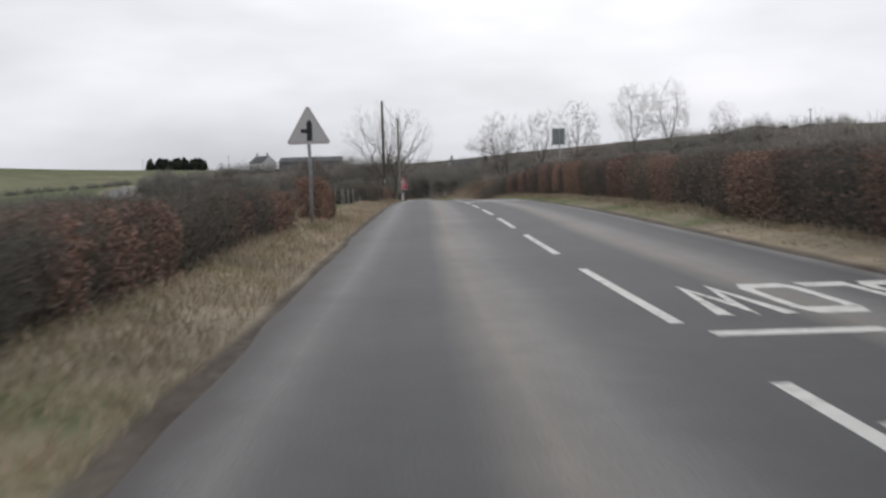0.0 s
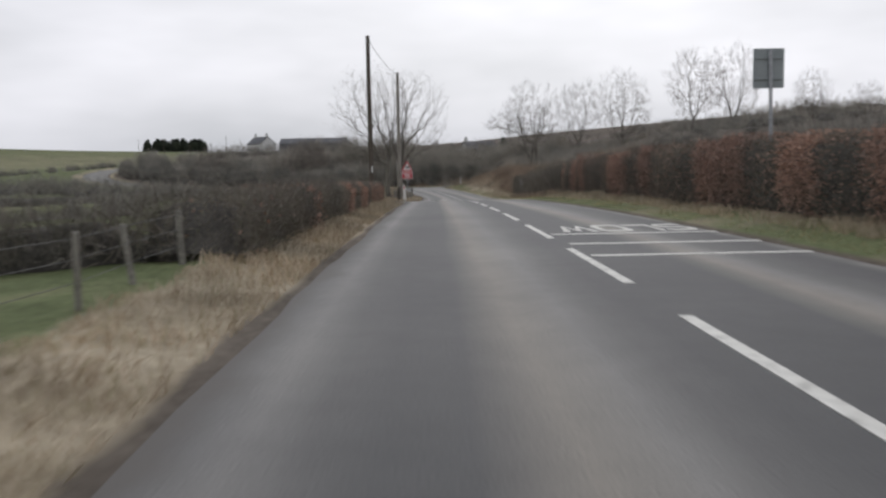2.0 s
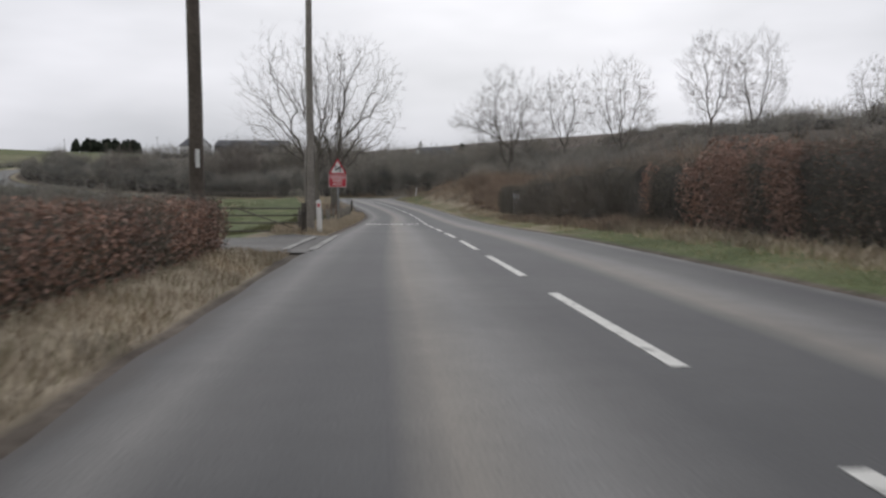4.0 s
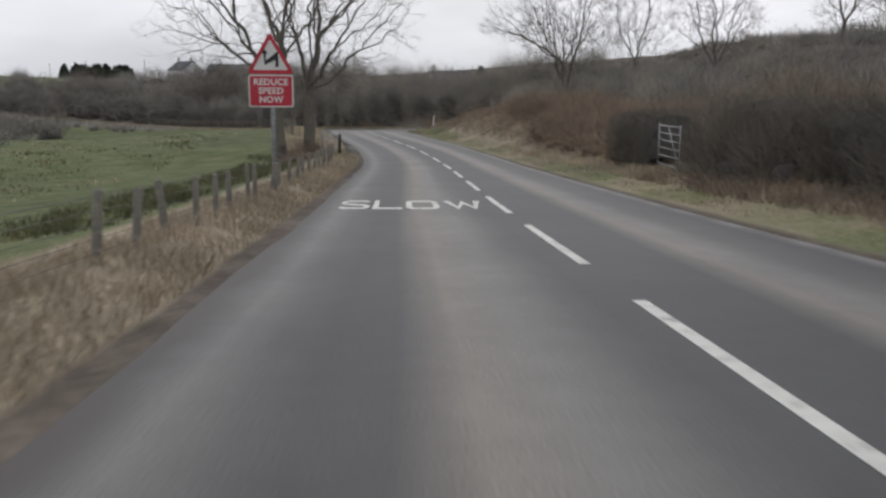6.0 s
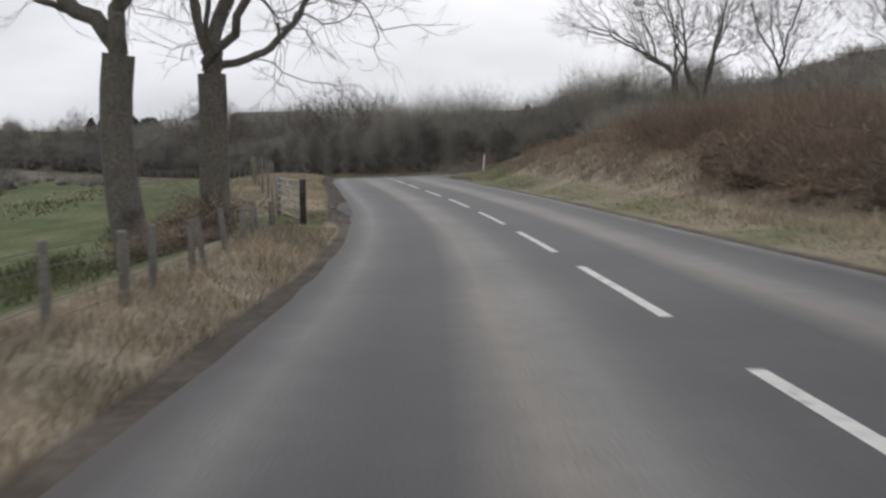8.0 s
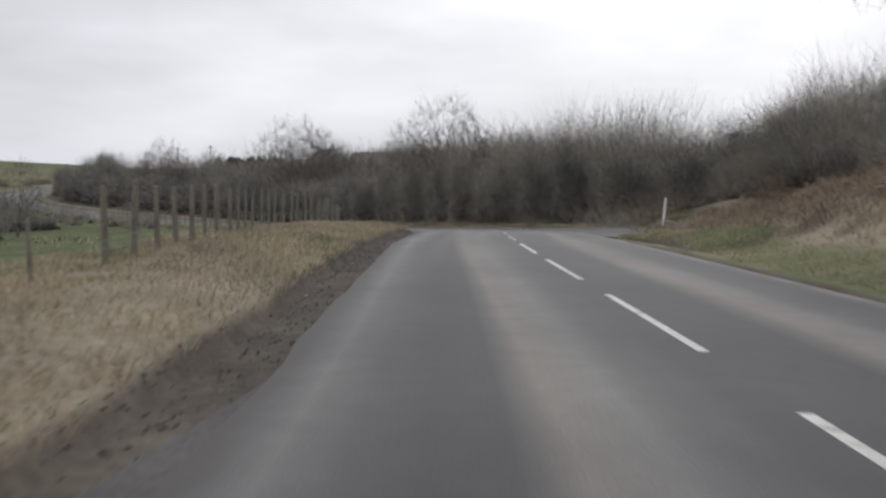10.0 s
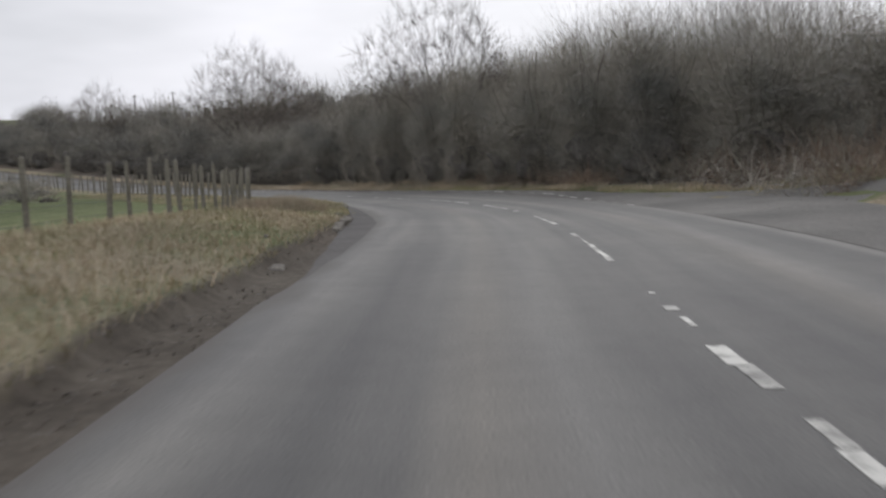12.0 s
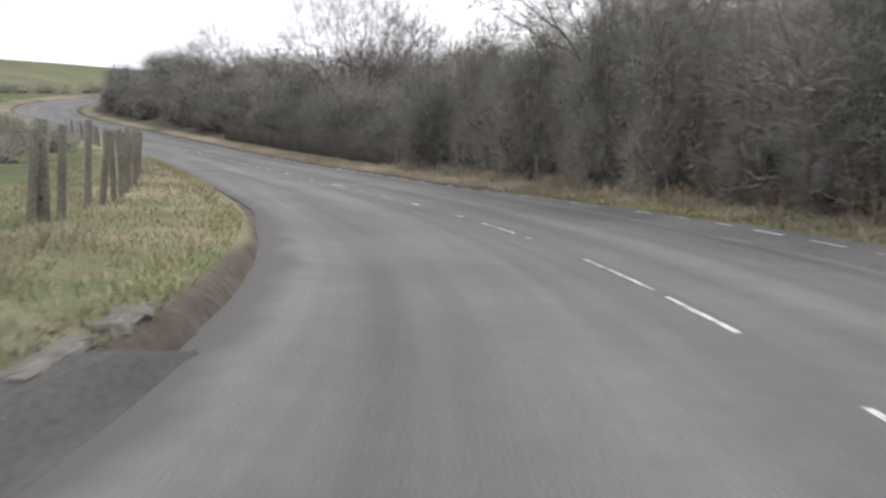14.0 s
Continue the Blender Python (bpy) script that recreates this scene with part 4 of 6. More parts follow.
def hedge(s0, s1, d0, d1, side, high, brown, seed, label, dense=520, wild=0.12, leaf=(0.05, 0.095), many=2.2):
    """A trimmed field hedge: twiggy heart with inner shade in its colour, rough twig face, and leaves where brown(s)
    says that they still hang.
    """
    rng = np.random.default_rng(seed)
    mid = at((s0 + s1) / 2, side * (d0 + d1) / 2)
    e = base("hedge", Matrix.Translation(mid), label, "hedge")
    off = np.array(mid)
    ns = max(4, int((s1 - s0) / 0.45))
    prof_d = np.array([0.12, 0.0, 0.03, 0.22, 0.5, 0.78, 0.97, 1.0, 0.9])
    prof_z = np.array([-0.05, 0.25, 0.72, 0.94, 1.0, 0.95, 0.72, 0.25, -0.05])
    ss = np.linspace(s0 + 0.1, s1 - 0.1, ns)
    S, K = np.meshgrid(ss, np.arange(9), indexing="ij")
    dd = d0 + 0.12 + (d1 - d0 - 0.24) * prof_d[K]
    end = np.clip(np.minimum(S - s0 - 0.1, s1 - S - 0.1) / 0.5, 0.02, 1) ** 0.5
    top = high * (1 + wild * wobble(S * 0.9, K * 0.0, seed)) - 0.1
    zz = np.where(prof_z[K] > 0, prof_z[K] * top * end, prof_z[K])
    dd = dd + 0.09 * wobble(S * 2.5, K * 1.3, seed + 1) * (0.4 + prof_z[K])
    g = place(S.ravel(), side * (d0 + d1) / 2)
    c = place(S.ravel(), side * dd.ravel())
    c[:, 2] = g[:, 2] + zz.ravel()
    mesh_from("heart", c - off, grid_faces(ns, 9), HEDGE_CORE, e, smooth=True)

    def skin(n):
        s = rng.uniform(s0, s1, n)
        w = rng.uniform(0, 1, n)
        face = rng.uniform(0, 1, n)
        z = np.where(face < 0.72, w ** 0.85 * 0.97, rng.uniform(0.86, 1.03, n))
        d = np.where(face < 0.72, d0 + rng.uniform(-0.08, 0.16, n) + 0.12 * (w > 0.85), rng.uniform(d0 + 0.05, d1, n))
        ends = rng.uniform(0, 1, n) < 0.8 / (s1 - s0 + 0.8)
        s = np.where(ends, np.where(rng.uniform(0, 1, n) < 0.6, s0, s1) + rng.normal(0, 0.08, n), s)
        d = np.where(ends, rng.uniform(d0, d1, n), d)
        z = np.where(ends, w, z)
        d = d + 0.1 * wobble(s * 2.5, z * 3, seed + 1) * z
        hh = high * (1 + wild * wobble(s * 0.9, 0.0 * s, seed))
        q = place(s, side * d)
        q[:, 2] = place(s, side * (d0 + d1) / 2 * np.ones(n))[:, 2] + z * hh
        return q, s, z
    q, s, z = skin(int((s1 - s0) * dense * 1.7))
    stay = rng.uniform(0, 1, len(q)) > 0.9 * brown(s, z)
    q, s, z = q[stay], s[stay], z[stay]
    way = rng.normal(0, 0.5, q.shape) + np.array([-0.25 * side, 0, 0.75])
    v, f = ribbons(q - off, way, rng.uniform(0.07, 0.26, len(q)), rng.uniform(0.005, 0.01, len(q)), None, seed, True)
    mesh_from("brushwood", v, f, HEDGE_TWIG, e)
    q, s, z = skin(int((s1 - s0) * dense * many))
    b = brown(s, z)
    pick = rng.uniform(0, 1, len(q)) < b
    if pick.sum() > 20:
        lean_out = np.stack([np.full(pick.sum(), -0.05 * side), np.zeros(pick.sum()), np.zeros(pick.sum())], -1)
        v, f = leaves(q[pick] - off + lean_out, rng.uniform(*leaf, pick.sum()), seed + 3)
        mesh_from("dead_foliage", v, f, BEECH, e, label="crisp brown dead beech leaves")
    pick = (~pick) & (rng.uniform(0, 1, len(q)) < 1.6 / many)
    v, f = leaves(q[pick] - off, rng.uniform(0.022, 0.045, pick.sum()), seed + 4)
    mesh_from("dark_foliage", v, f, HAWTHORN, e)
    return e


def patches(spots, rest):
    """How brown a hedge is along the road: rest, and more at each spot (middle, half width, share)."""
    def f(s, z):
        b = np.full(len(s), rest)
        for c, w, a in spots:
            edge = 1 - blend(np.abs(s - c - 0.35 * (z - 0.5)), w * 0.75, w * 1.15)
            b = np.maximum(b, a * edge * (0.55 + 0.45 * blend(z, 0.05, 0.4)))
        return b
    return f


# west side: a low beech hedge, a gap with a fence, then a second hedge to the junction
west = patches([(11.35, 0.33, 0.85), (12.6, 0.4, 0.9), (13.9, 0.62, 0.92), (18.5, 0.4, 0.4), (22.4, 1.5, 0.85)], 0.006)
hedge(-8, 5, 4.55, 5.9, -1, 0.84, west, 11, "low dark field hedge with bare twigs on the verge")
hedge(5, 14, 4.6, 5.9, -1, 0.84, west, 12, "low field hedge with patches of brown beech leaves", leaf=(0.03, 0.055), many=5.0)
hedge(14, 23.6, 4.65, 5.9, -1, 0.82, west, 13, "low field hedge ending in a brown leafy clump", leaf=(0.03, 0.055), many=5.0)
for i, (a, b, near_d, far_d, h) in enumerate(((26.0, 27.2, 4.25, 5.0, 0.9), (26.9, 28.3, 4.3, 5.0, 0.78))):
    hedge(a, b, near_d, far_d, -1, h, patches([(27, 2, 0.75)], 0.62), 14 + 60 * i, "rounded brown beech bush standing past the hedge's end", dense=1500, wild=0.3, leaf=(0.028, 0.05), many=6.0)
second = patches([(49.5, 0.4, 0.4), (56.7, 0.75, 0.8), (61.2, 1.1, 0.8), (68.5, 2.2, 0.45), (73, 1.8, 0.6)], 0.004)
hedge(43.2, 54, 4.18, 5.6, -1, 0.79, second, 15, "low dark clipped hedge above straw-coloured grass")
hedge(54, 64, 4.2, 5.6, -1, 0.78, second, 16, "low clipped hedge with two brown beech patches", leaf=(0.035, 0.065), many=5.0)
hedge(64, 75, 4.35, 5.6, -1, 0.8, second, 17, "brown-tinged hedge ending at a telegraph pole", leaf=(0.035, 0.065), many=4.0)


def field_hedge(x0, y0, x1, y1, width, high, seed, label, dense=260):
    """A hedge that runs off across the fields."""
    rng = np.random.default_rng(seed)
    L = math.hypot(x1 - x0, y1 - y0)
    ux, uy = (x1 - x0) / L, (y1 - y0) / L
    e = base("hedge", Matrix.Translation((x0, y0, float(land([x0], [y0])[0][0]))), label, "hedge")
    off = np.array(e.matrix_world.translation)

    def spot(t, d, z):
        x, y = x0 + ux * t - uy * d, y0 + uy * t + ux * d
        g = land(x0 + ux * t, y0 + uy * t)[0]
        return np.stack([x, y, g + z], -1)
    n = max(4, int(L / 1.2))
    pd, pz = np.array([-0.42, -0.5, -0.42, 0.0, 0.42, 0.5, 0.42]), np.array([-0.1, 0.3, 0.85, 1.0, 0.85, 0.3, -0.1])
    T, K = np.meshgrid(np.linspace(0, L, n), np.arange(7), indexing="ij")
    top = (high - 0.12) * (1 + 0.12 * wobble(T * 0.5, K * 0.0, seed)) * np.clip(np.minimum(T, L - T) / 0.8, 0.02, 1) ** 0.5
    v = spot(T.ravel(), (pd[K] * width * 0.8 + 0.08 * wobble(T * 1.7, K * 1.3, seed)).ravel(), (pz[K] * top).ravel())
    # heart sheet, its dark colour doing for the shade inside the hedge
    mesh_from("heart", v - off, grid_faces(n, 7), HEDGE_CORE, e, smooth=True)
    m = int(L * dense)
    t, d, z = rng.uniform(0, L, m), rng.uniform(-0.5, 0.5, m) * width, rng.uniform(0, 1, m) ** 0.7
    d = np.where(z < 0.85, np.sign(d) * width * rng.uniform(0.36, 0.54, m), d)
    p = spot(t, d, z * high * (1 + 0.12 * wobble(t * 0.5, 0 * t, seed)))
    v, f = ribbons(p - off, rng.normal(0, 0.5, (m, 3)) + np.array([0, 0, 0.8]), rng.uniform(0.15, 0.45, m), rng.uniform(0.008, 0.02, m), None, seed, True)
    mesh_from("brushwood", v, f, HEDGE_TWIG, e)
    return e


q0, q1 = at(43.9, -5.0), at(46.5, -70)
field_hedge(q0.x, q0.y, q1.x, q1.y, 1.2, 0.62, 31, "dark clipped hedge running off between two fields", 620)
field_hedge(-70, 95, -22, 114, 1.4, 0.75, 32, "straggling dark hedge across the rough field", 260)
field_hedge(-240, 170, -60, 205, 2.0, 1.6, 33, "distant dark field hedge", 120)


# east side: a tall beech hedge as far as the bank
east = patches([(4, 2.5, 0.6), (11, 1.4, 0.7), (16, 1.0, 0.6), (21.3, 1.5, 0.7), (29, 1.1, 0.75), (34.6, 1.7, 0.9), (44.0, 2.2, 0.9), (48.9, 0.9, 0.8), (53.5, 1.9, 0.9), (61.6, 0.95, 0.85),
                (66.1, 1.6, 0.9), (75.4, 0.7, 0.85), (79.6, 2.6, 0.8)], 0.07)
for i, (a, b) in enumerate(((-6, 6), (6, 15), (15, 24), (24, 33), (33, 42), (42, 51), (51, 60), (60, 69), (69, 79))):
    d = 4.05 + 0.6 * float(blend(a, 6, 30)) + 0.45 * float(blend(a, 50, 70))
    hedge(a, b, d, d + 1.5, 1, float(np.interp((a + b) / 2, [10, 30, 40, 55, 65], [1.22, 1.25, 1.35, 1.5, 1.6])), east, 41 + i, "tall beech hedge holding rusty brown dead leaves", dense=560, wild=0.1, leaf=(0.034, 0.06), many=6.2)
thin = patches([(79.6, 2.9, 0.92), (85.8, 0.7, 0.7)], 0.0)
for i, (a, b) in enumerate(((79, 86), (87, 93), (93.5, 100), (100, 109.2))):
    hedge(a, b, 5.6, 7.2, 1, 1.65 - 0.06 * i, thin, 61 + i, "overgrown dark thorn hedge above tall dead grass", dense=480, wild=0.3)
hedge(112.0, 117.0, 5.1, 7.0, 1, 1.5, thin, 66, "dark square-cut block of hedge beside a field gate", dense=900, wild=0.03)

for i, (a, b) in enumerate(((214, 224), (224, 235), (235, 247))):
    hedge(a, b, 5.1, 6.2, 1, 1.0, patches([], 0.0), 67 + i, "low dark hedge at the foot of the roadside thicket", dense=260, wild=0.2)

# bushes: a few shapes, copied through the thicket


def thicket():
    rng = np.random.default_rng(77)
    label = "tall tangled leafless thorn bush in a roadside thicket"
    highs = (4.2, 5.0, 5.6, 5.8)
    near = [bush("thorn_bush", Matrix.Translation(at(184.5 + 2.6 * i, (8.9, 7.3, 6.5, 6.1)[i], -0.05)), highs[i], 2.0, 17000, 18, THICKET, label, "bush", 100 + i, core=0.34, thick=0.0045, twig=(0.2, 0.62)) for i in range(4)]
    far = [bush("thorn_bush", Matrix.Translation(at(240 + 4.0 * i, 7.5, -0.05)), 5.2, 2.4, 4600, 8, THICKET, label, "bush", 120 + i, core=0.4, twig=(0.3, 0.85), thick=0.0095) for i in range(3)]
    for o in near + far:
        o["group"] = "roadside thicket"

    def put(kind, s, l, k, kz=None, low=-0.1):
        i = int(rng.integers(len(kind)))
        src = kind[i]
        kz = (kz or k) * (5.8 / highs[i] if kind is near else 1.0) * (float(np.interp(s, [182, 190], [0.8, 1.0])) if l < 11 else 1.0)
        copy_thing(src, Matrix.Translation(at(s, l, low)) @ Matrix.Rotation(rng.uniform(0, 6.28), 4, "Z") @ Matrix.Diagonal((k, k, kz, 1)))
    for s in np.arange(194, 236, 2.5):
        put(near, s + rng.uniform(-0.5, 0.5), rng.uniform(5.4, 6.3) if s < 216 else rng.uniform(6.4, 7.2), rng.uniform(0.7, 1.05), rng.uniform(0.62, 0.95) if s < 212 else rng.uniform(0.5, 0.75))
    for s in np.arange(181, 240, 2.9):
        put(near if s < 204 else far, s + rng.uniform(-0.7, 0.7), rng.uniform(9.0, 10.5), rng.uniform(0.95, 1.2), rng.uniform(0.66, 0.95) if s < 204 else rng.uniform(0.68, 0.9))
    for s in np.arange(177, 238, 4.2):
        put(near if s < 190 else far, s + rng.uniform(-1, 1), rng.uniform(13, 15), rng.uniform(0.95, 1.2), rng.uniform(0.6, 0.85) if s < 190 else rng.uniform(0.66, 0.86))
    for s in np.arange(172, 236, 5.5):
        put(far, s + rng.uniform(-1, 1), rng.uniform(18, 22), rng.uniform(0.9, 1.2), rng.uniform(0.6, 0.8))
    for s in np.arange(252, 330, 4.2):
        put(far, s + rng.uniform(-1, 1), rng.uniform(7, 8.5), rng.uniform(0.85, 1.2), rng.uniform(0.75, 1.05))
        put(far, s + rng.uniform(-1, 1), rng.uniform(12, 15), rng.uniform(1.0, 1.3), rng.uniform(1.0, 1.35))


thicket()


def spots(seed, n, s0, s1, l0, l1):
    rng = np.random.default_rng(seed)
    return [(s0 + (s1 - s0) * (i + rng.uniform(0, 1)) / n, rng.uniform(l0, l1)) for i in range(n)]


def scrub_mass(name, rows, per, thick, mat, label, seed, heart=0.38, core_mat=None):
    """A continuous growth of bare bushes, each row x, y, ground, height and half width: too many to tell apart."""
    rng = np.random.default_rng(seed)
    r = np.asarray(rows, float)
    lumps = []
    for x, y, z, h, w in r:
        v, f = lumpy(w * heart * 1.2, w * heart * 1.2, -0.2, h * heart, int(rng.integers(1e6)), 6, 9, 0.4)
        lumps.append((v + np.array([x, y, z]), f))
    k = np.repeat(np.arange(len(r)), per)
    n = len(k)
    u = rng.normal(size=(n, 3))
    u[:, 2] = np.abs(u[:, 2])
    u /= np.linalg.norm(u, axis=1)[:, None]
    rad = rng.uniform(0.35, 1.0, n) ** 0.6
    lump = 1 + 0.25 * np.sin(u[:, 0] * 5 + k) * np.cos(u[:, 1] * 4 + 2 * k)
    p = r[k, :3] + u * (rad * lump)[:, None] * np.stack([r[k, 4], r[k, 4], r[k, 3] * 0.85], -1)
    way = u * np.array([0.7, 0.7, 0.4]) + rng.normal(0, 0.45, (n, 3)) + np.array([0, 0, 0.7])
    v, f = ribbons(p, way, rng.uniform(0.12, 0.42, n) * r[k, 3] + 0.15, rng.uniform(0.6, 1.4, n) * thick, None, seed, True)
    ob = tagged(mesh_from(name, v, f, mat), label, "scrub", kind="stuff")
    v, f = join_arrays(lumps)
    # default heart material has the inner shade in its dark colour
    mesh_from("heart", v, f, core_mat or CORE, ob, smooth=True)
    return ob


def by_road(seed, n, s0, s1, l0, l1, h0, h1, k=0.75):
    rng = np.random.default_rng(seed + 900)
    out = []
    for s, l in spots(seed, n, s0, s1, l0, l1):
        h = rng.uniform(h0, h1)
        out.append((*at(s, l, -0.1), h, h * k * rng.uniform(0.8, 1.3)))
    return out


def on_line(line, n, h0, h1, seed, k=0.85, spread=3.0):
    rng = np.random.default_rng(seed)
    out, t = [], np.linspace(0, 1, len(line))
    for i in range(n):
        u = (i + rng.uniform(0, 1)) / n
        x = np.interp(u, t, [p[0] for p in line]) + rng.uniform(-spread, spread)
        y = np.interp(u, t, [p[1] for p in line]) + rng.uniform(-spread, spread)
        h = rng.uniform(h0, h1)
        out.append((x, y, float(land([x], [y])[0][0]) - 0.3, h, h * k * rng.uniform(0.8, 1.3)))
    return out


scrub_mass("hillside_scrub", by_road(1, 190, 4, 100, 9, 48, 1.0, 2.0), 260, 0.03, THICKET, "bare grey scrub covering the rising ground behind the hedge", 201, 0.25)
scrub_mass("bank_top_scrub", by_road(2, 140, 94, 164, 10, 34, 0.8, 1.7), 330, 0.024, THICKET, "bare grey scrub on the bank above the road", 202, 0.2)
scrub_mass("tall_scrub", by_road(3, 64, 150, 190, 11.5, 30, 1.2, 2.2), 1500, 0.009, THICKET, "tall bare scrub at the top of the bank", 203, 0.42)
scrub_mass("ridge_line_scrub", by_road(10, 150, 40, 200, 36, 80, 2.0, 3.6), 260, 0.045, THICKET, "grey line of bare scrub along the ridge", 207)
def on_mound(cx, cy, r, n, h0, h1, seed):
    rng = np.random.default_rng(seed)
    out = []
    for i in range(n):
        a, d, h = rng.uniform(0, 6.28), r * rng.uniform(0, 1) ** 0.5, rng.uniform(h0, h1)
        x, y = cx + d * np.cos(a), cy + d * np.sin(a)
        out.append((x, y, float(land([x], [y])[0][0]) - 0.1, h, h * 1.2))
    return out


scrub_mass("mound_scrub", on_mound(37, 184, 19, 190, 0.5, 1.0, 70), 170, 0.03, THICKET, "low grey scrub over a dark earth mound", 208, 0.25)
scrub_mass("slope_scrub", by_road(30, 260, 84, 192, 13, 52, 1.3, 2.5, 0.9), 330, 0.02, THICKET, "grey scrub over the open slope", 209, 0.3)
scrub_mass("thicket_back", by_road(33, 18, 185, 197, 9.5, 15, 5.4, 7.0, 0.5) + by_road(36, 12, 197, 207, 9.5, 15, 4.8, 6.2, 0.5) + by_road(35, 26, 173, 188, 14, 24, 3.4, 5.2, 0.5), 2400, 0.009, THICKET, "tall tangled scrub filling the ground behind the thicket", 212, 0.44)
scrub_mass("ragged_thorn", by_road(34, 30, 84, 109, 5.5, 7.0, 1.2, 2.0, 0.7), 800, 0.01, HEDGE_TWIG, "ragged overgrown thorn above the dead grass", 213, 0.3, HEDGE_CORE)
scrub_mass("russet_scrub", by_road(31, 46, 116.5, 147, 6.6, 10.5, 1.1, 1.9, 0.85), 800, 0.011, BRAMBLE, "dark russet thorn and bramble scrub above the verge", 210, 0.34, BROWN_CORE)
scrub_mass("russet_scrub", by_road(32, 40, 84, 112, 8.2, 13, 1.5, 2.2, 0.85), 500, 0.014, BRAMBLE, "russet bare scrub behind the thorn hedge", 211, 0.34, BROWN_CORE)
def weed_rows(seed, n, s0, s1, l0, l1, h0, h1):
    rng = np.random.default_rng(seed)
    return [(*at(s, l, -0.05), h, rng.uniform(0.3, 0.6)) for (s, l), h in zip(spots(seed, n, s0, s1, l0, l1), rng.uniform(h0, h1, n))]


scrub_mass("dead_weed_heap", weed_rows(41, 9, 177.6, 181.2, -6.4, -4.5, 0.12, 0.24), 330, 0.006, STRAW, "flattened heap of dead weeds on the turf", 214, 0.38, BROWN_CORE)
scrub_mass("dead_weed_heap", weed_rows(44, 5, 177.8, 180.6, -6.2, -4.6, 0.1, 0.2), 260, 0.006, BRAMBLE, "dark dead stems in the flattened weeds", 217, 0.42, BROWN_CORE)
scrub_mass("dead_weed_heap", weed_rows(42, 14, 182.5, 188.5, -6.6, -4.9, 0.12, 0.24), 300, 0.006, STRAW, "flattened heap of pale dead grass on the turf", 215, 0.22, BROWN_CORE)
scrub_mass("far_roadside_scrub", by_road(4, 40, 214, 300, -12, -6.4, 0.8, 1.5), 180, 0.03, THICKET, "low bare bushes beside the far road", 204)
scrub_mass("field_scrub", by_road(6, 30, 20, 90, -110, -60, 1.6, 2.8) + on_line([(-76, 138), (-58, 165), (-41, 189)], 40, 2.2, 3.8, 64) + on_line([(-130, 90), (-85, 135)], 16, 1.8, 3.0, 65) + on_line([(-112, 238), (-88, 232), (-64, 222), (-50, 211)], 46, 2.8, 4.0, 67) + on_line([(-98, 237), (-74, 227)], 14, 3.8, 4.8, 69) + on_line([(-175, 268), (-136, 298), (-118, 322), (-110, 350)], 44, 1.7, 2.6, 68) + by_road(20, 26, 112, 165, -45, -18, 1.1, 2.2),
           280, 0.045, THICKET, "dark scrub bushes in the rough field", 206)
scrub_mass("far_wood_edge", on_line([(-112, 372), (-60, 365), (-10, 300), (24, 282)], 50, 3.4, 5.4, 61), 280, 0.09, THICKET, "dark bare wood edge below the farm", 61)
scrub_mass("copse_edge", on_line([(-66, 272), (-46, 264)], 14, 5.0, 6.6, 62, 0.55) + on_line([(-41, 256), (-26, 260)], 16, 6.0, 7.6, 66, 0.5) + on_line([(-24, 261), (-6, 266)], 18, 7.4, 9.0, 71, 0.5), 620, 0.05, THICKET, "bare bushes at the end of the roadside wood", 62)
scrub_mass("skyline_scrub", on_line([(60, 230), (110, 300), (160, 330)], 26, 3.0, 5.0, 63), 120, 0.09, THICKET, "bare scrub on the skyline", 63)


def scrub_cover(name, s0, s1, l0, l1, count, tall, mat, label, seed):
    """A low tangle of canes and dead stalks over a slope."""
    rng = np.random.default_rng(seed)
    s, l = rng.uniform(s0, s1, count * 2), rng.uniform(l0, l1, count * 2)
    keep = wobble(s * 0.5, l * 0.7, seed) + rng.uniform(-0.8, 0.8, len(s)) > -0.25
    s, l = s[keep][:count], l[keep][:count]
    n = len(s)
    p = place(s, l) + np.stack([np.zeros(n), np.zeros(n), rng.uniform(0, 0.6, n) ** 1.5 * tall], -1)
    way = rng.normal(0, 0.75, (n, 3)) + np.array([0, 0, 0.6])
    v, f = ribbons(p, way, rng.uniform(0.4, 1.1, n) * tall, rng.uniform(0.008, 0.02, n), rng.normal(0, 0.15, (n, 3)), seed, True)
    return tagged(mesh_from(name, v, f, mat), label, "scrub", kind="stuff")


scrub_cover("bank_scrub", 84, 145, 6.6, 20, 40000, 0.8, BRAMBLE, "tangle of brown brambles and dead stalks on the bank", 51)
scrub_cover("bank_canes", 134, 172, 5.6, 13, 15000, 0.45, BRAMBLE, "brown canes and dead stalks among the bank grass", 55)
scrub_cover("ridge_scrub", 70, 170, 20, 46, 16000, 1.2, THICKET, "grey tangle of bare scrub on the slope", 52)
scrub_cover("hedge_back_scrub", 6, 84, 7.5, 34, 14000, 1.1, THICKET, "bare scrub growing behind the hedge", 53)
scrub_cover("russet_canes", 178, 190, 7.0, 9.5, 3800, 1.0, BRAMBLE, "reddish dead canes at the foot of the thicket", 56)
scrub_cover("russet_canes", 187, 196, 5.0, 6.2, 2200, 0.6, BRAMBLE, "reddish dead canes at the foot of the thicket", 57)
scrub_cover("thicket_floor", 178, 245, 6.0, 12, 16000, 1.1, THICKET, "dead stalks and low twigs under the thicket", 54)


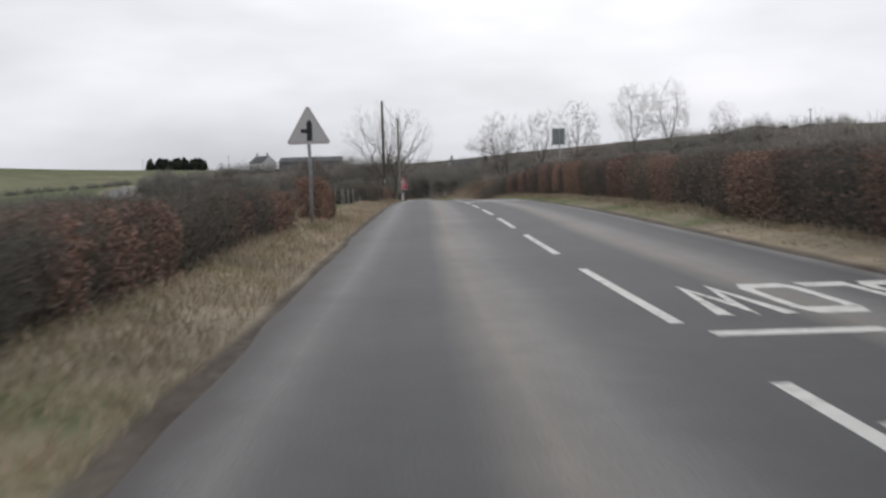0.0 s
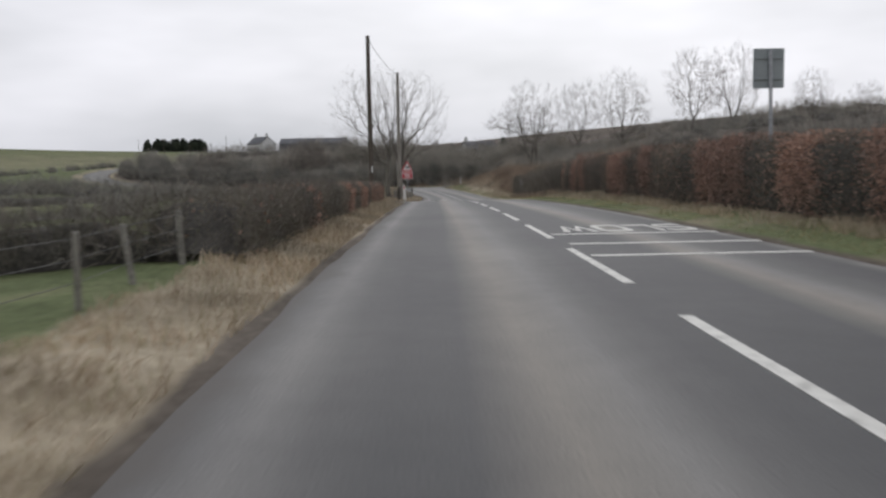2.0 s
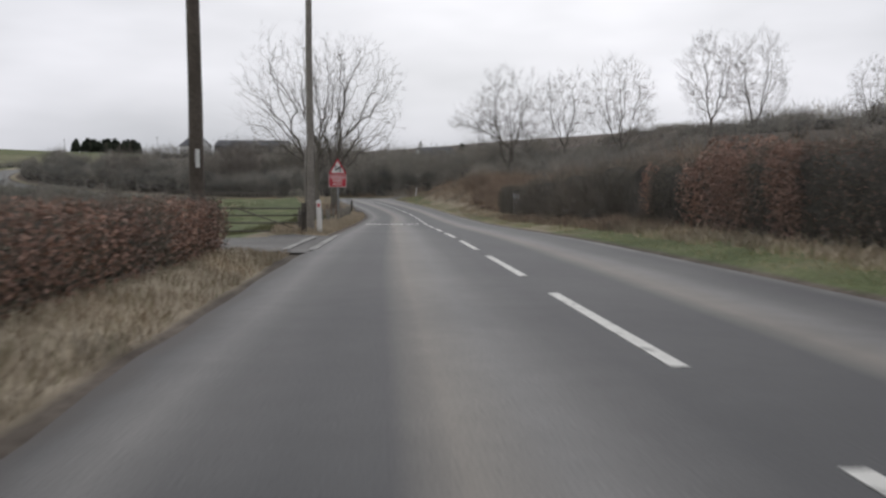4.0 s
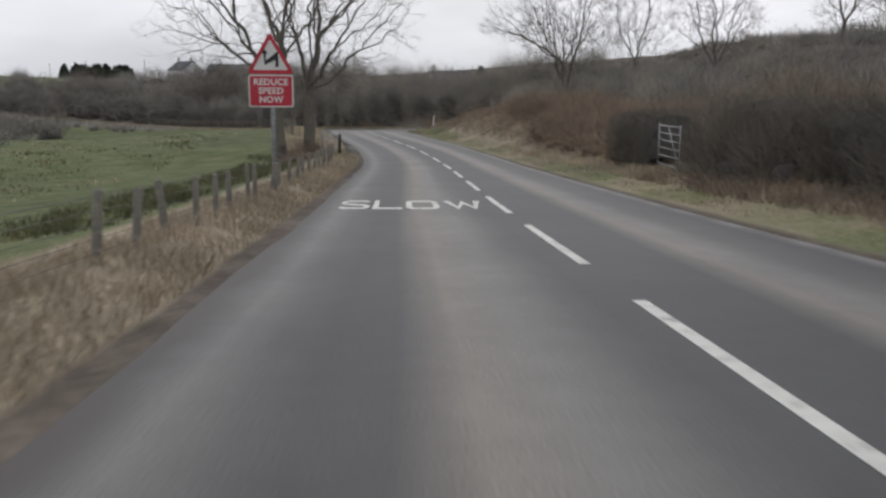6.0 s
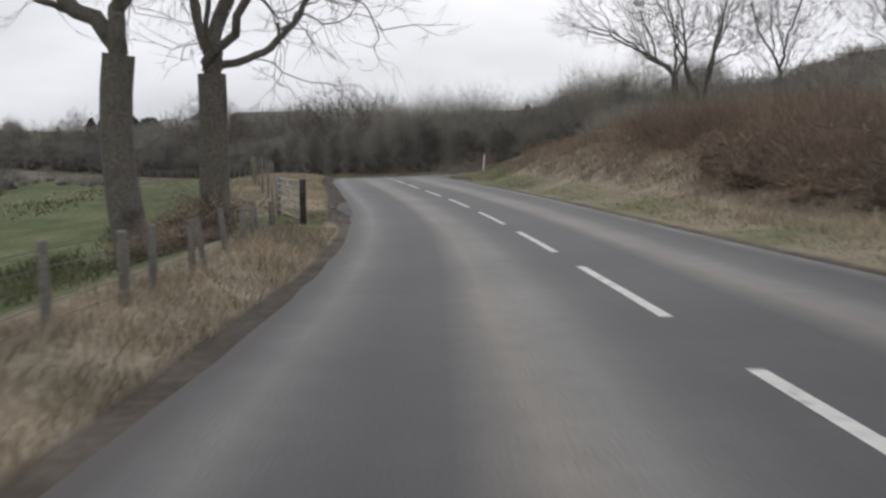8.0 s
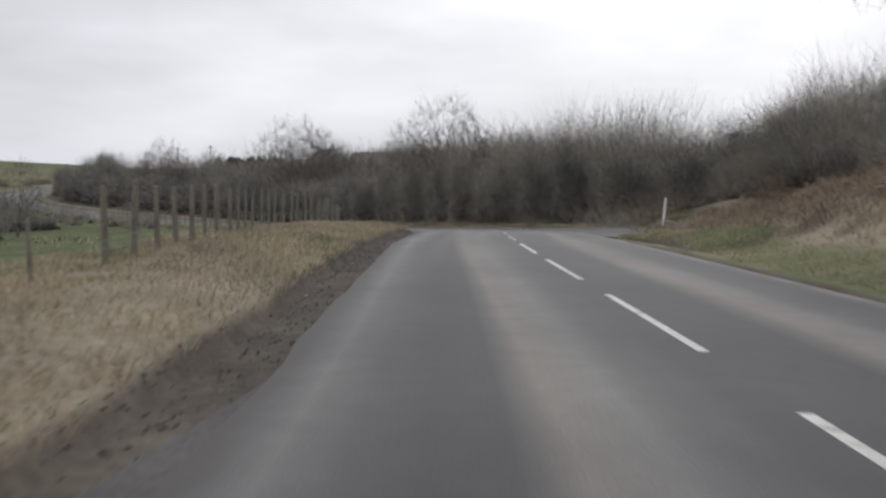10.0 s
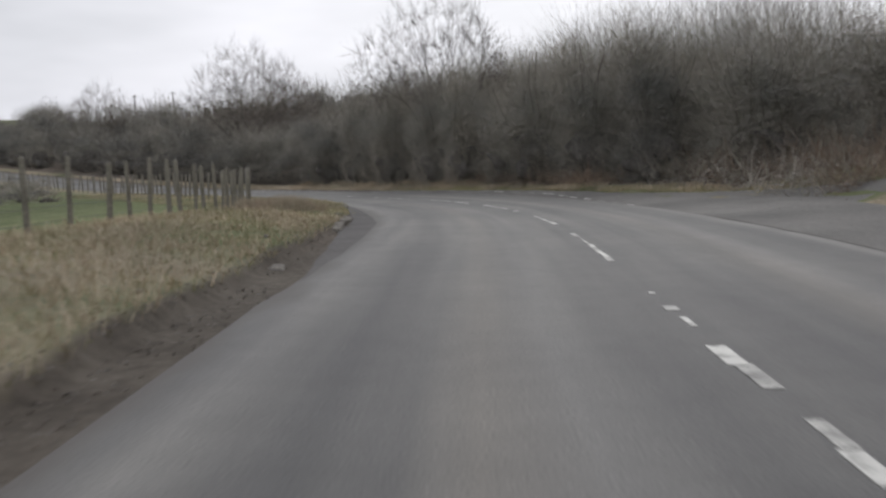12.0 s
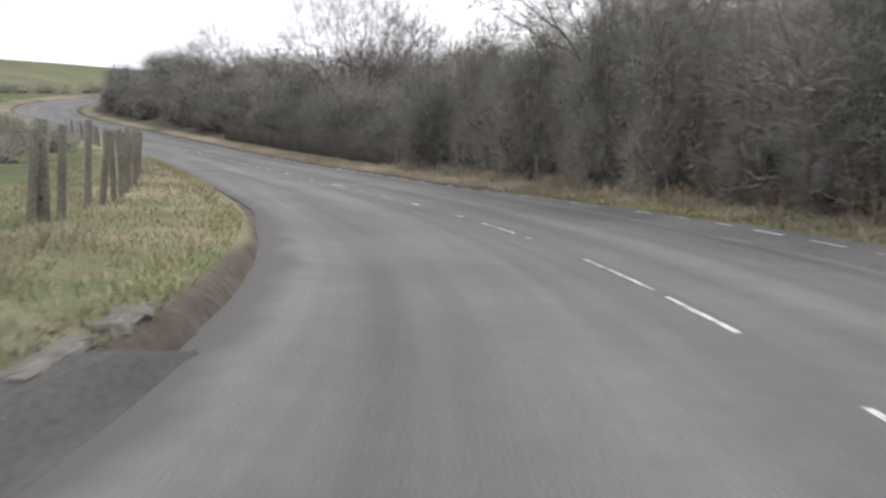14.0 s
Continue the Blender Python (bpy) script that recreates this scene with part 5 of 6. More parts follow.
def brambles():
    rng = np.random.default_rng(88)
    label = "tangled brown bramble clump on the bank"
    kinds = [bush("bramble_clump", Matrix.Translation(at(99 + 3 * i, 8.3, -0.05)), 1.15, 1.25, 1500, 6, BRAMBLE, label, "bramble", 140 + i,
                  core=0.36, twig=(0.2, 0.5), thick=0.0042, arch=0.3, core_mat=BROWN_CORE) for i in range(3)]
    for o in kinds:
        o["group"] = "bank brambles"
    for s, l in spots(7, 50, 80, 138, 8.0, 15) + spots(8, 12, 117, 138, 6.4, 9) + spots(12, 22, 113, 135, 5.7, 8) + spots(9, 12, 160, 182, 9.5, 13) + spots(11, 20, 90, 150, 15, 24) + [(127.4, -6.2), (128.9, -5.7), (130.3, -6.1)]:
        k = rng.uniform(0.6, 1.25)
        copy_thing(kinds[int(rng.integers(3))], Matrix.Translation(at(s, l, -0.1)) @ Matrix.Rotation(rng.uniform(0, 6.28), 4, "Z") @ Matrix.Diagonal((k, k, k * rng.uniform(0.7, 1.1), 1)))


brambles()

# trees
def crown_tree(name, m, label, trunk_r, fork, lean, centre, radii, tips, seed, twigs=4, twig_l=(0.4, 0.9), twig_w=0.008, flat=0.6, forks=3, wander=0.1, hollow=0.35):
    """A leafless tree: the trunk runs up to its fork, and limbs divide again and again towards tips spread through the crown."""
    rng = np.random.default_rng(seed)
    e = base(name, m, label, "tree")
    u = rng.normal(size=(tips, 3))
    u /= np.linalg.norm(u, axis=1)[:, None]
    u[:, 2] = np.where(u[:, 2] < 0, u[:, 2] * flat, u[:, 2])
    lobed = 1 + 0.13 * np.sin(3 * np.arctan2(u[:, 1], u[:, 0]) + seed) + 0.1 * np.sin(5 * u[:, 2] + 2 * seed)
    goal = np.array(centre) + u * (lobed * (hollow + (1 - hollow) * rng.uniform(0, 1, tips) ** 0.55))[:, None] * np.array(radii)
    r_tip = trunk_r * 0.92 / tips ** 0.56
    big, small, tw = [], [], []

    def bough(p, way, q, r0, r1, n):
        length = np.linalg.norm(q - p)
        bend = p + way * length * 0.5 + rng.normal(0, wander * 0.5, 3) * length
        t = np.linspace(0, 1, 5 if n > 12 else 4 if n > 3 else 3)[:, None]
        pts = (1 - t) ** 2 * p + 2 * t * (1 - t) * bend + t ** 2 * q
        pts[1:-1] += rng.normal(0, 0.025, pts[1:-1].shape) * length
        (big if n > tips * 0.12 else small).append(tube_arrays(pts, np.linspace(r0, r1, len(pts)), 8 if n > tips * 0.12 else 5 if n > 12 else 3))
        d = pts[-1] - pts[-2]
        return d / (np.linalg.norm(d) + 1e-9)

    def split(p, way, T, r, k):
        n = len(T)
        if n <= 2:
            for g in T:
                w = bough(p, way, g, min(r, r_tip * 1.5), r_tip * 0.35, 1)
                for i in range(twigs):
                    at_p = p + (g - p) * rng.uniform(0.35, 1.0)
                    tw.append((at_p, w + rng.normal(0, 0.38, 3) + np.array([0, 0, 0.3]), rng.uniform(*twig_l)))
            return
        way_to = T - p
        way_to = way_to / (np.linalg.norm(way_to, axis=1)[:, None] + 1e-9)
        seeds = [way_to[int(rng.integers(n))]]
        for i in range(k - 1):
            seeds.append(way_to[int(np.argmin(np.max(way_to @ np.array(seeds).T, axis=1) + rng.normal(0, 0.12, n)))])
        seeds = np.array(seeds)
        for i in range(3):
            own = np.argmax(way_to @ seeds.T, axis=1)
            seeds = np.array([way_to[own == j].mean(0) if (own == j).any() else seeds[j] for j in range(k)])
        for j in range(k):
            G = T[own == j]
            if not len(G):
                continue
            c = G.mean(0)
            near = np.min(np.linalg.norm(G - p, axis=1))
            step = min(np.linalg.norm(c - p) * rng.uniform(0.34, 0.5), max(near * 0.85, 0.15))
            q = p + (c - p) / (np.linalg.norm(c - p) + 1e-9) * step + rng.normal(0, wander * 0.6, 3) * step
            rg = max(r_tip * len(G) ** 0.56, r_tip)
            r1 = rg * 0.9
            w = bough(p, way * 0.6 + (q - p) / (np.linalg.norm(q - p) + 1e-9) * 0.4, q, min(rg * 1.08, r), r1, len(G))
            split(q, w, G, r1, 2 if rng.uniform() < 0.75 else 3)
    foot = np.array([0.0, 0.0, -0.25])
    top = np.array([lean[0], lean[1], 1.0]) * fork
    way = top - foot
    way /= np.linalg.norm(way)
    mid = (foot + top) / 2 + rng.normal(0, 0.04, 3) * fork
    t = np.linspace(0, 1, 7)[:, None]
    pts = (1 - t) ** 2 * foot + 2 * t * (1 - t) * mid + t ** 2 * top
    big.append(tube_arrays(pts, trunk_r * np.array([1.35, 1.12, 1.04, 1.0, 0.98, 0.96, 0.95]), 10))
    split(top, way, goal, trunk_r, forks)
    v, f = join_arrays(big)
    mesh_from("trunk", v, f, BARK, e, smooth=True)
    v, f = join_arrays(small)
    mesh_from("branchwork", v, f, BARK, e)
    p0, d, L = np.array([t[0] for t in tw]), np.array([t[1] for t in tw]), np.array([t[2] for t in tw])
    v, f = ribbons(p0, d, L, np.full(len(L), twig_w), rng.normal(0, 0.12, (len(L), 3)), seed)
    mesh_from("crown", v, f, TWIG, e)
    return e


crown_tree("bare_tree", Matrix.Translation(at(128.2, -6.75, -0.05)), "tall leafless ash tree with a forked trunk by the fence", 0.28, 3.5, (-0.05, 0.0),
           (-1.5, 0.0, 8.4), (4.9, 4.4, 5.6), 950, 5, twigs=4, twig_l=(0.2, 0.6), twig_w=0.007, flat=0.9, forks=3, wander=0.26)
crown_tree("bare_tree", Matrix.Translation(at(129.6, -5.75, -0.05)), "leafless ash tree leaning over the verge", 0.27, 3.1, (0.03, 0.03),
           (1.3, 0.4, 8.0), (4.6, 4.4, 5.8), 950, 12, twigs=4, twig_l=(0.2, 0.6), twig_w=0.007, flat=0.85, forks=4, wander=0.26)
RIDGE = "leafless tree on the ridge above the scrub"
ridge = [crown_tree("bare_tree", Matrix.Translation(at(153.2, 13.8, -0.1)), RIDGE, 0.2, 0.9, (0.03, 0), (0, 0, 5.9), (4.3, 4.3, 5.6), 460, 21, twigs=10, twig_l=(0.4, 1.1), twig_w=0.009, flat=0.7, forks=4, wander=0.2),
         crown_tree("bare_tree", Matrix.Translation(at(165.5, 23.7, -0.1)), RIDGE, 0.18, 1.0, (-0.03, 0), (0, 0, 6.0), (3.7, 3.7, 5.6), 420, 22, twigs=10, twig_l=(0.4, 1.1), twig_w=0.009, flat=0.9, forks=3, wander=0.2)]
for o in ridge:
    o["group"] = "ridge trees"
crown_tree("bare_tree", Matrix.Translation(at(166.0, 17.5, -0.1)), "wide leafless tree reaching out over the bank", 0.22, 2.6, (-0.1, 0), (-2.6, 0, 6.2), (6.2, 4.4, 3.0), 520, 27, twigs=5, twig_l=(0.25, 0.7), twig_w=0.008, flat=0.6, forks=4, wander=0.16)
dome = crown_tree("bare_tree", Matrix.Translation(at(203, 7.9, -0.1)), "spreading leafless tree rising out of the thicket", 0.17, 1.4, (0, 0), (0, 0, 5.4), (4.0, 4.0, 3.8), 700, 23, twigs=8, twig_l=(0.4, 1.1), twig_w=0.009, flat=0.6, forks=6, wander=0.13, hollow=0.5)


def more_trees(src, rows):
    for s, l, k, turn in rows:
        copy_thing(src, Matrix.Translation(at(s, l, -0.2)) @ Matrix.Rotation(turn, 4, "Z") @ Matrix.Diagonal((k, k, k, 1)))


more_trees(ridge[0], [(160.8, 29.1, 1.02, 1.0), (161.8, 45.8, 1.05, 3.0), (140, 46, 0.6, 2.2), (128, 50, 0.55, 0.7), (70, 64, 0.5, 4.0)])
more_trees(ridge[1], [(155.2, 37.4, 1.08, 2.0), (133, 48, 0.6, 1.0), (90, 60, 0.6, 2.6)])
more_trees(dome, [(232, 9.0, 1.12, 2.0), (237, 14.5, 1.0, 4.2), (268, 12, 0.95, 1.3)])

small = copy_thing(ridge[1], Matrix.Translation((-42, 199, float(land([-42], [199])[0][0]) - 0.2)) @ Matrix.Diagonal((0.6, 0.6, 0.55, 1)))
tagged(small, "small leafless tree standing in the rough field", "tree")

# grass
grass("verge_grass", 3, 28, 3.42, 4.95, -1, 12000, 0.24, STRAW, "long dead straw-coloured grass along the verge", 1)
grass("verge_grass", 28, 44.5, 3.42, 4.6, -1, 6500, 0.22, STRAW, "long dead grass between field fence and road", 18)
grass("verge_grass", 44.5, 76, 3.42, 4.35, -1, 11000, 0.24, STRAW, "long dead straw-coloured grass along the verge", 19)
grass("verge_grass", 84.6, 131.5, 3.5, 4.9, -1, 25000, 0.27, STRAW, "long dead grass between fence and road", 2)
grass("verge_grass", 137.5, 176, 3.84, 7.9, -1, 7000, 0.15, TURF, "dull green blades in the rough verge grass", 26, clump=0.6, lean=0.8, wide=0.009)
grass("verge_grass", 137.5, 176, 3.84, 7.9, -1, 26000, 0.27, STRAW, "rough straw-coloured verge grass", 3, clump=0.6, lean=0.85, wide=0.009)
grass("verge_grass", 146, 222, 3.84, 7.5, -1, 26000, 0.15, TURF, "short dull green grass inside the bend", 4, lean=0.8)
grass("verge_grass", 168, 222, 3.85, 7.5, -1, 15000, 0.15, STRAW, "straw-coloured grass inside the bend", 14, lean=0.9)
grass("verge_grass", 4, 112, 3.45, 4.7, 1, 17000, 0.1, TURF, "short green verge grass", 5, lean=0.8)
grass("verge_grass", 56, 112, 4.3, 6.0, 1, 9000, 0.42, STRAW, "tall dead grass in front of the hedge", 6, clump=0.9, wide=0.014)
grass("verge_grass", 112, 163, 3.45, 5.0, 1, 8000, 0.1, TURF, "short green verge grass below the bank", 7, lean=0.8)
grass("verge_grass", 100, 163, 3.5, 5.2, 1, 6500, 0.13, STRAW, "short straw-coloured grass below the bank", 24, clump=0.8, lean=0.9)
grass("bank_grass", 137, 170, 9.5, 14.0, 1, 12000, 0.55, STRAW, "tall dead grass and stalks along the top of the bank", 25, clump=0.85, lean=0.9, wide=0.018)
grass("bank_grass", 150, 176, 6.5, 11.5, 1, 9000, 0.5, BRAMBLE, "russet dead stalks on the bank beside the lay-by", 27, clump=0.8, lean=0.9, wide=0.015)
grass("bank_grass", 133, 160, 5.4, 11.0, 1, 7000, 0.4, BRAMBLE, "brown dead stalks in the bank grass", 28, clump=0.8, lean=0.9, wide=0.015)
grass("bank_grass", 133, 172, 5.0, 10.5, 1, 15000, 0.45, STRAW, "shaggy dead grass covering the bank", 8, clump=0.8, lean=1.0, wide=0.016)
grass("verge_grass", 201, 240, 3.45, 5.2, 1, 8000, 0.17, STRAW, "dead grass at the foot of the thicket", 9, clump=0.8, wide=0.014)
for i, a in enumerate((175, 177, 179, 180.5, 182, 183.5, 185, 187, 189.5, 192.5, 196, 198.5)):
    b = (177, 179, 180.5, 182, 183.5, 185, 187, 189.5, 192.5, 196, 198.5, 201)[i]
    d = float(np.interp((a + b) / 2, LAYBY_S, LAYBY_L))
    wide = 1.5 if a < 185 else 0.9
    grass("verge_grass", a, b, d - 0.06, d + wide, 1, int(620 * (b - a)), 0.17, TURF, "rough green turf at the back of the lay-by", 40 + i, clump=0.7, lean=0.9, wide=0.013)
    grass("verge_grass", a, b, d + 0.1, d + wide + 0.4, 1, int(420 * (b - a)), 0.3, STRAW, "pale dead tufts at the back of the lay-by", 60 + i, clump=1.0, lean=0.9, wide=0.013)


def turf_tongue():
    """A low mossy hump of turf running out between the road and the lay-by."""
    def hump(s, v):
        wide = np.interp(s, [154, 158, 161, 163.5, 165], [2.2, 2.1, 1.8, 1.0, 0.15])
        tall = np.interp(s, [154, 158, 162, 165], [0.1, 0.22, 0.24, 0.02])
        p = place(s, 3.42 + 0.08 * wobble(s * 1.9, 0 * s, 2.0) + wide * v, 0.0)
        p[:, 2] += -0.05 + (tall + 0.06) * blend(s, 154.0, 158.0) * np.sin(np.pi * np.clip(v, 0, 1)) ** 0.55 * (1 + 0.25 * wobble(s * 2.3, v * 5, 4.0))
        return p
    u, v = np.meshgrid(np.linspace(154, 165, 46), np.linspace(0, 1, 15), indexing="ij")
    s, w = u.ravel(), v.ravel()
    moss = np.clip(0.75 + 0.35 * wobble(s * 1.2, w * 3, 8.0), 0, 1)
    bare = np.clip(0.25 + 0.6 * wobble(s * 1.6, w * 4, 3.0), 0, 1) + 0.6 * (w < 0.12)
    ob = mesh_from("turf_tongue", hump(s, w), grid_faces(46, 15), GROUND, attrs={"green": moss, "soil": bare}, smooth=True)
    if ob.data.polygons[200].normal.z < 0:
        ob.data.flip_normals()
    tagged(ob, "low mossy hump of turf between road and lay-by", "verge", kind="structure")
    rng = np.random.default_rng(19)
    n = 5200
    p = hump(rng.uniform(154, 164.9, n), rng.uniform(0.06, 0.97, n))
    way = np.stack([rng.normal(0, 0.4, n), rng.normal(0, 0.4, n), np.ones(n)], -1)
    ang = rng.uniform(0, 6.28, n)
    bend = np.stack([np.cos(ang), np.sin(ang), -0.4 + 0 * ang], -1) * rng.uniform(0.2, 1.0, n)[:, None]
    for a, b, mat, label in ((0, 3900, TURF, "short mossy grass on the turf hump"), (3900, n, STRAW, "dead blades on the turf hump")):
        vv, f = blades(p[a:b], way[a:b], rng.uniform(0.05, 0.14, b - a), rng.uniform(0.007, 0.014, b - a), bend[a:b], 3)
        tagged(mesh_from("hump_grass", vv, f, mat), label, "grass", kind="stuff")


turf_tongue()
grass("verge_grass", 3, 26, 3.9, 4.8, -1, 5000, 0.14, TURF, "green tufts in the dead verge grass", 10)


grass("verge_grass", 5, 60, 4.0, 5.0, 1, 7000, 0.22, STRAW, "rough dead grass at the foot of the beech hedge", 22, clump=0.8, wide=0.012)
grass("verge_grass", 194, 214, 4.5, 5.6, 1, 2600, 0.5, STRAW, "tall pale tussocks at the foot of the thicket", 17, clump=1.0, wide=0.016)
grass("verge_grass", 127, 138, 3.9, 5.2, -1, 5000, 0.09, TURF, "green tufts in the muddy gateway", 15, clump=0.9)
grass("verge_grass", 5, 84, 4.1, 5.15, 1, 8000, 0.28, STRAW, "dead grass at the foot of the beech hedge", 16, clump=0.9, wide=0.014)
grass("verge_grass", 180, 222, 3.62, 4.0, -1, 6000, 0.12, TURF, "short grass at the edge of the bend", 20, lean=0.9)
grass("verge_grass", 110, 135, 4.3, 6.2, 1, 7000, 0.3, STRAW, "straw-coloured grass below the brambles", 21, clump=0.8, wide=0.014)


grass("dead_stalks", 82, 110, 4.3, 5.8, 1, 9000, 0.5, BRAMBLE, "rusty brown dead stalks in front of the thorn hedge", 29, clump=0.9, lean=0.6, wide=0.013)


def tussocks(name, x0, x1, y0, y1, count, tall, mat, label, seed):
    """Rough tufts scattered in drifts over open ground."""
    rng = np.random.default_rng(seed)
    x, y = rng.uniform(x0, x1, count * 3), rng.uniform(y0, y1, count * 3)
    keep = wobble(x * 0.45, y * 0.35, seed) + 0.6 * wobble(x * 1.9, y * 1.6, seed + 3.0) + rng.uniform(-0.35, 0.35, len(x)) > 0.3
    x, y = x[keep][:count], y[keep][:count]
    n = len(x)
    p = np.stack([x, y, land(x, y)[0] - 0.06], -1)
    way = np.stack([rng.normal(0, 0.35, n), rng.normal(0, 0.35, n), np.ones(n)], -1)
    way /= np.linalg.norm(way, axis=1)[:, None]
    ang = rng.uniform(0, 2 * np.pi, n)
    bend = np.stack([np.cos(ang), np.sin(ang), -0.3 + 0 * ang], -1) * rng.uniform(0.3, 0.9, n)[:, None]
    v, f = blades(p, way, rng.uniform(0.5, 1.3, n) * tall, rng.uniform(0.02, 0.05, n), bend, seed)
    return tagged(mesh_from(name, v, f, mat), label, "grass", kind="stuff")


tussocks("field_tussocks", -60, -13, 84, 165, 16000, 0.26, RUSH, "dark tufts of rough grass scattered over the wet field", 26)
tussocks("field_tussocks", -60, -13, 84, 165, 9000, 0.24, STRAW, "pale dead tufts scattered over the wet field", 27)
tussocks("field_tussocks", -45, -9, 20, 84, 7000, 0.2, RUSH, "dark tufts of rough grass in the hedged field", 28)
grass("rushes", 99, 134, 5.9, 8.9, -1, 9000, 0.36, RUSH, "dark tussocks of rushes along the wet edge of the field", 23, clump=0.95, lean=0.7, wide=0.016)


# ---- signs, poles, posts, gates and fences ----
def outline_plate(pts, thick, z0=0.0, round_by=0.0, steps=4):
    """A flat plate in the xz plane with rounded corners, facing -y, its face at y = z0."""
    pts = [Vector(p) for p in pts]
    ring = []
    n = len(pts)
    for i, p in enumerate(pts):
        if not round_by:
            ring.append(p)
            continue
        a, b = (pts[i - 1] - p).normalized(), (pts[(i + 1) % n] - p).normalized()
        half = a.angle(b) / 2
        mid = p + (a + b).normalized() * (round_by / math.sin(half))
        t0, t1 = p + a * (round_by / math.tan(half)), p + b * (round_by / math.tan(half))
        for k in range(steps + 1):
            q = t0.lerp(t1, k / steps)
            ring.append(mid + (q - mid).normalized() * round_by)
    bm = bmesh.new()
    front = [bm.verts.new((p.x, z0, p.y)) for p in ring]
    back = [bm.verts.new((p.x, z0 + thick, p.y)) for p in ring]
    bm.faces.new(front)
    bm.faces.new(back[::-1])
    m = len(ring)
    for i in range(m):
        bm.faces.new((front[i], back[i], back[(i + 1) % m], front[(i + 1) % m]))
    bmesh.ops.recalc_face_normals(bm, faces=bm.faces[:])
    return bm


def stroke_bm(pts, width, thick, y):
    """A bent stroke of even width in the xz plane."""
    bm = bmesh.new()
    pts = [Vector(p) for p in pts]
    left, right = [], []
    for i, p in enumerate(pts):
        d = (pts[min(i + 1, len(pts) - 1)] - pts[max(i - 1, 0)]).normalized()
        nrm = Vector((-d.y, d.x))
        k = 1.0
        if 0 < i < len(pts) - 1:
            d0 = (p - pts[i - 1]).normalized()
            k = 1 / max(0.35, d0.dot(d))
        left.append(p + nrm * width / 2 * k)
        right.append(p - nrm * width / 2 * k)
    for side_y in (y,):
        f = [bm.verts.new((p.x, side_y, p.y)) for p in left + right[::-1]]
        b = [bm.verts.new((p.x, side_y + thick, p.y)) for p in left + right[::-1]]
        bm.faces.new(f)
        bm.faces.new(b[::-1])
        m = len(f)
        for i in range(m):
            bm.faces.new((f[i], b[i], b[(i + 1) % m], f[(i + 1) % m]))
    bmesh.ops.recalc_face_normals(bm, faces=bm.faces[:])
    return bm


def post_at(s, l, lift_by=0.0, turn=0.0):
    return Matrix.Translation(at(s, l, lift_by)) @ Matrix.Rotation(heading(s) + turn, 4, "Z")


def side_road_sign():
    e = base("warning_sign", Matrix.Translation((-4.4, 24.4, 0.02)) @ Matrix.Rotation(radians(-3), 4, "Z"),
             "triangular side road warning sign with a faded face", "road sign")
    tube_part("post", [(0, 0.04, -0.3), (0.01, 0.04, 1.2), (-0.02, 0.04, 2.45)], 0.038, POST_GREY, e, 10)
    w, z0, z1 = 0.5, 1.76, 2.62
    plate = part("plate", outline_plate([(-w, z0), (w, z0), (0, z1)], 0.004, -0.002, 0.05), SIGN_RIM, e, "faded pale rim of the sign plate")
    part("face", outline_plate([(-w * 0.82, z0 + 0.07), (w * 0.82, z0 + 0.07), (0, z1 - 0.13)], 0.003, -0.0055, 0.03), SIGN_FADED, plate)
    part("stem_symbol", outline_plate([(-0.035, 1.83), (0.085, 1.83), (0.085, 2.2), (0.03, 2.3), (-0.035, 2.22)], 0.003, -0.009), SIGN_BLACK, plate, "thick black stroke for the main road")
    part("branch_symbol", outline_plate([(-0.16, 2.0), (-0.036, 2.0), (-0.036, 2.09), (-0.16, 2.09)], 0.003, -0.009), SIGN_BLACK, plate, "thin black stroke for the side road")
    part("clip", box_bm(0.12, 0.03, 0.03, 0, 0.02, 1.85, 0.004), STEEL, e)
    part("clip", box_bm(0.12, 0.03, 0.03, 0, 0.02, 2.3, 0.004), STEEL, e)


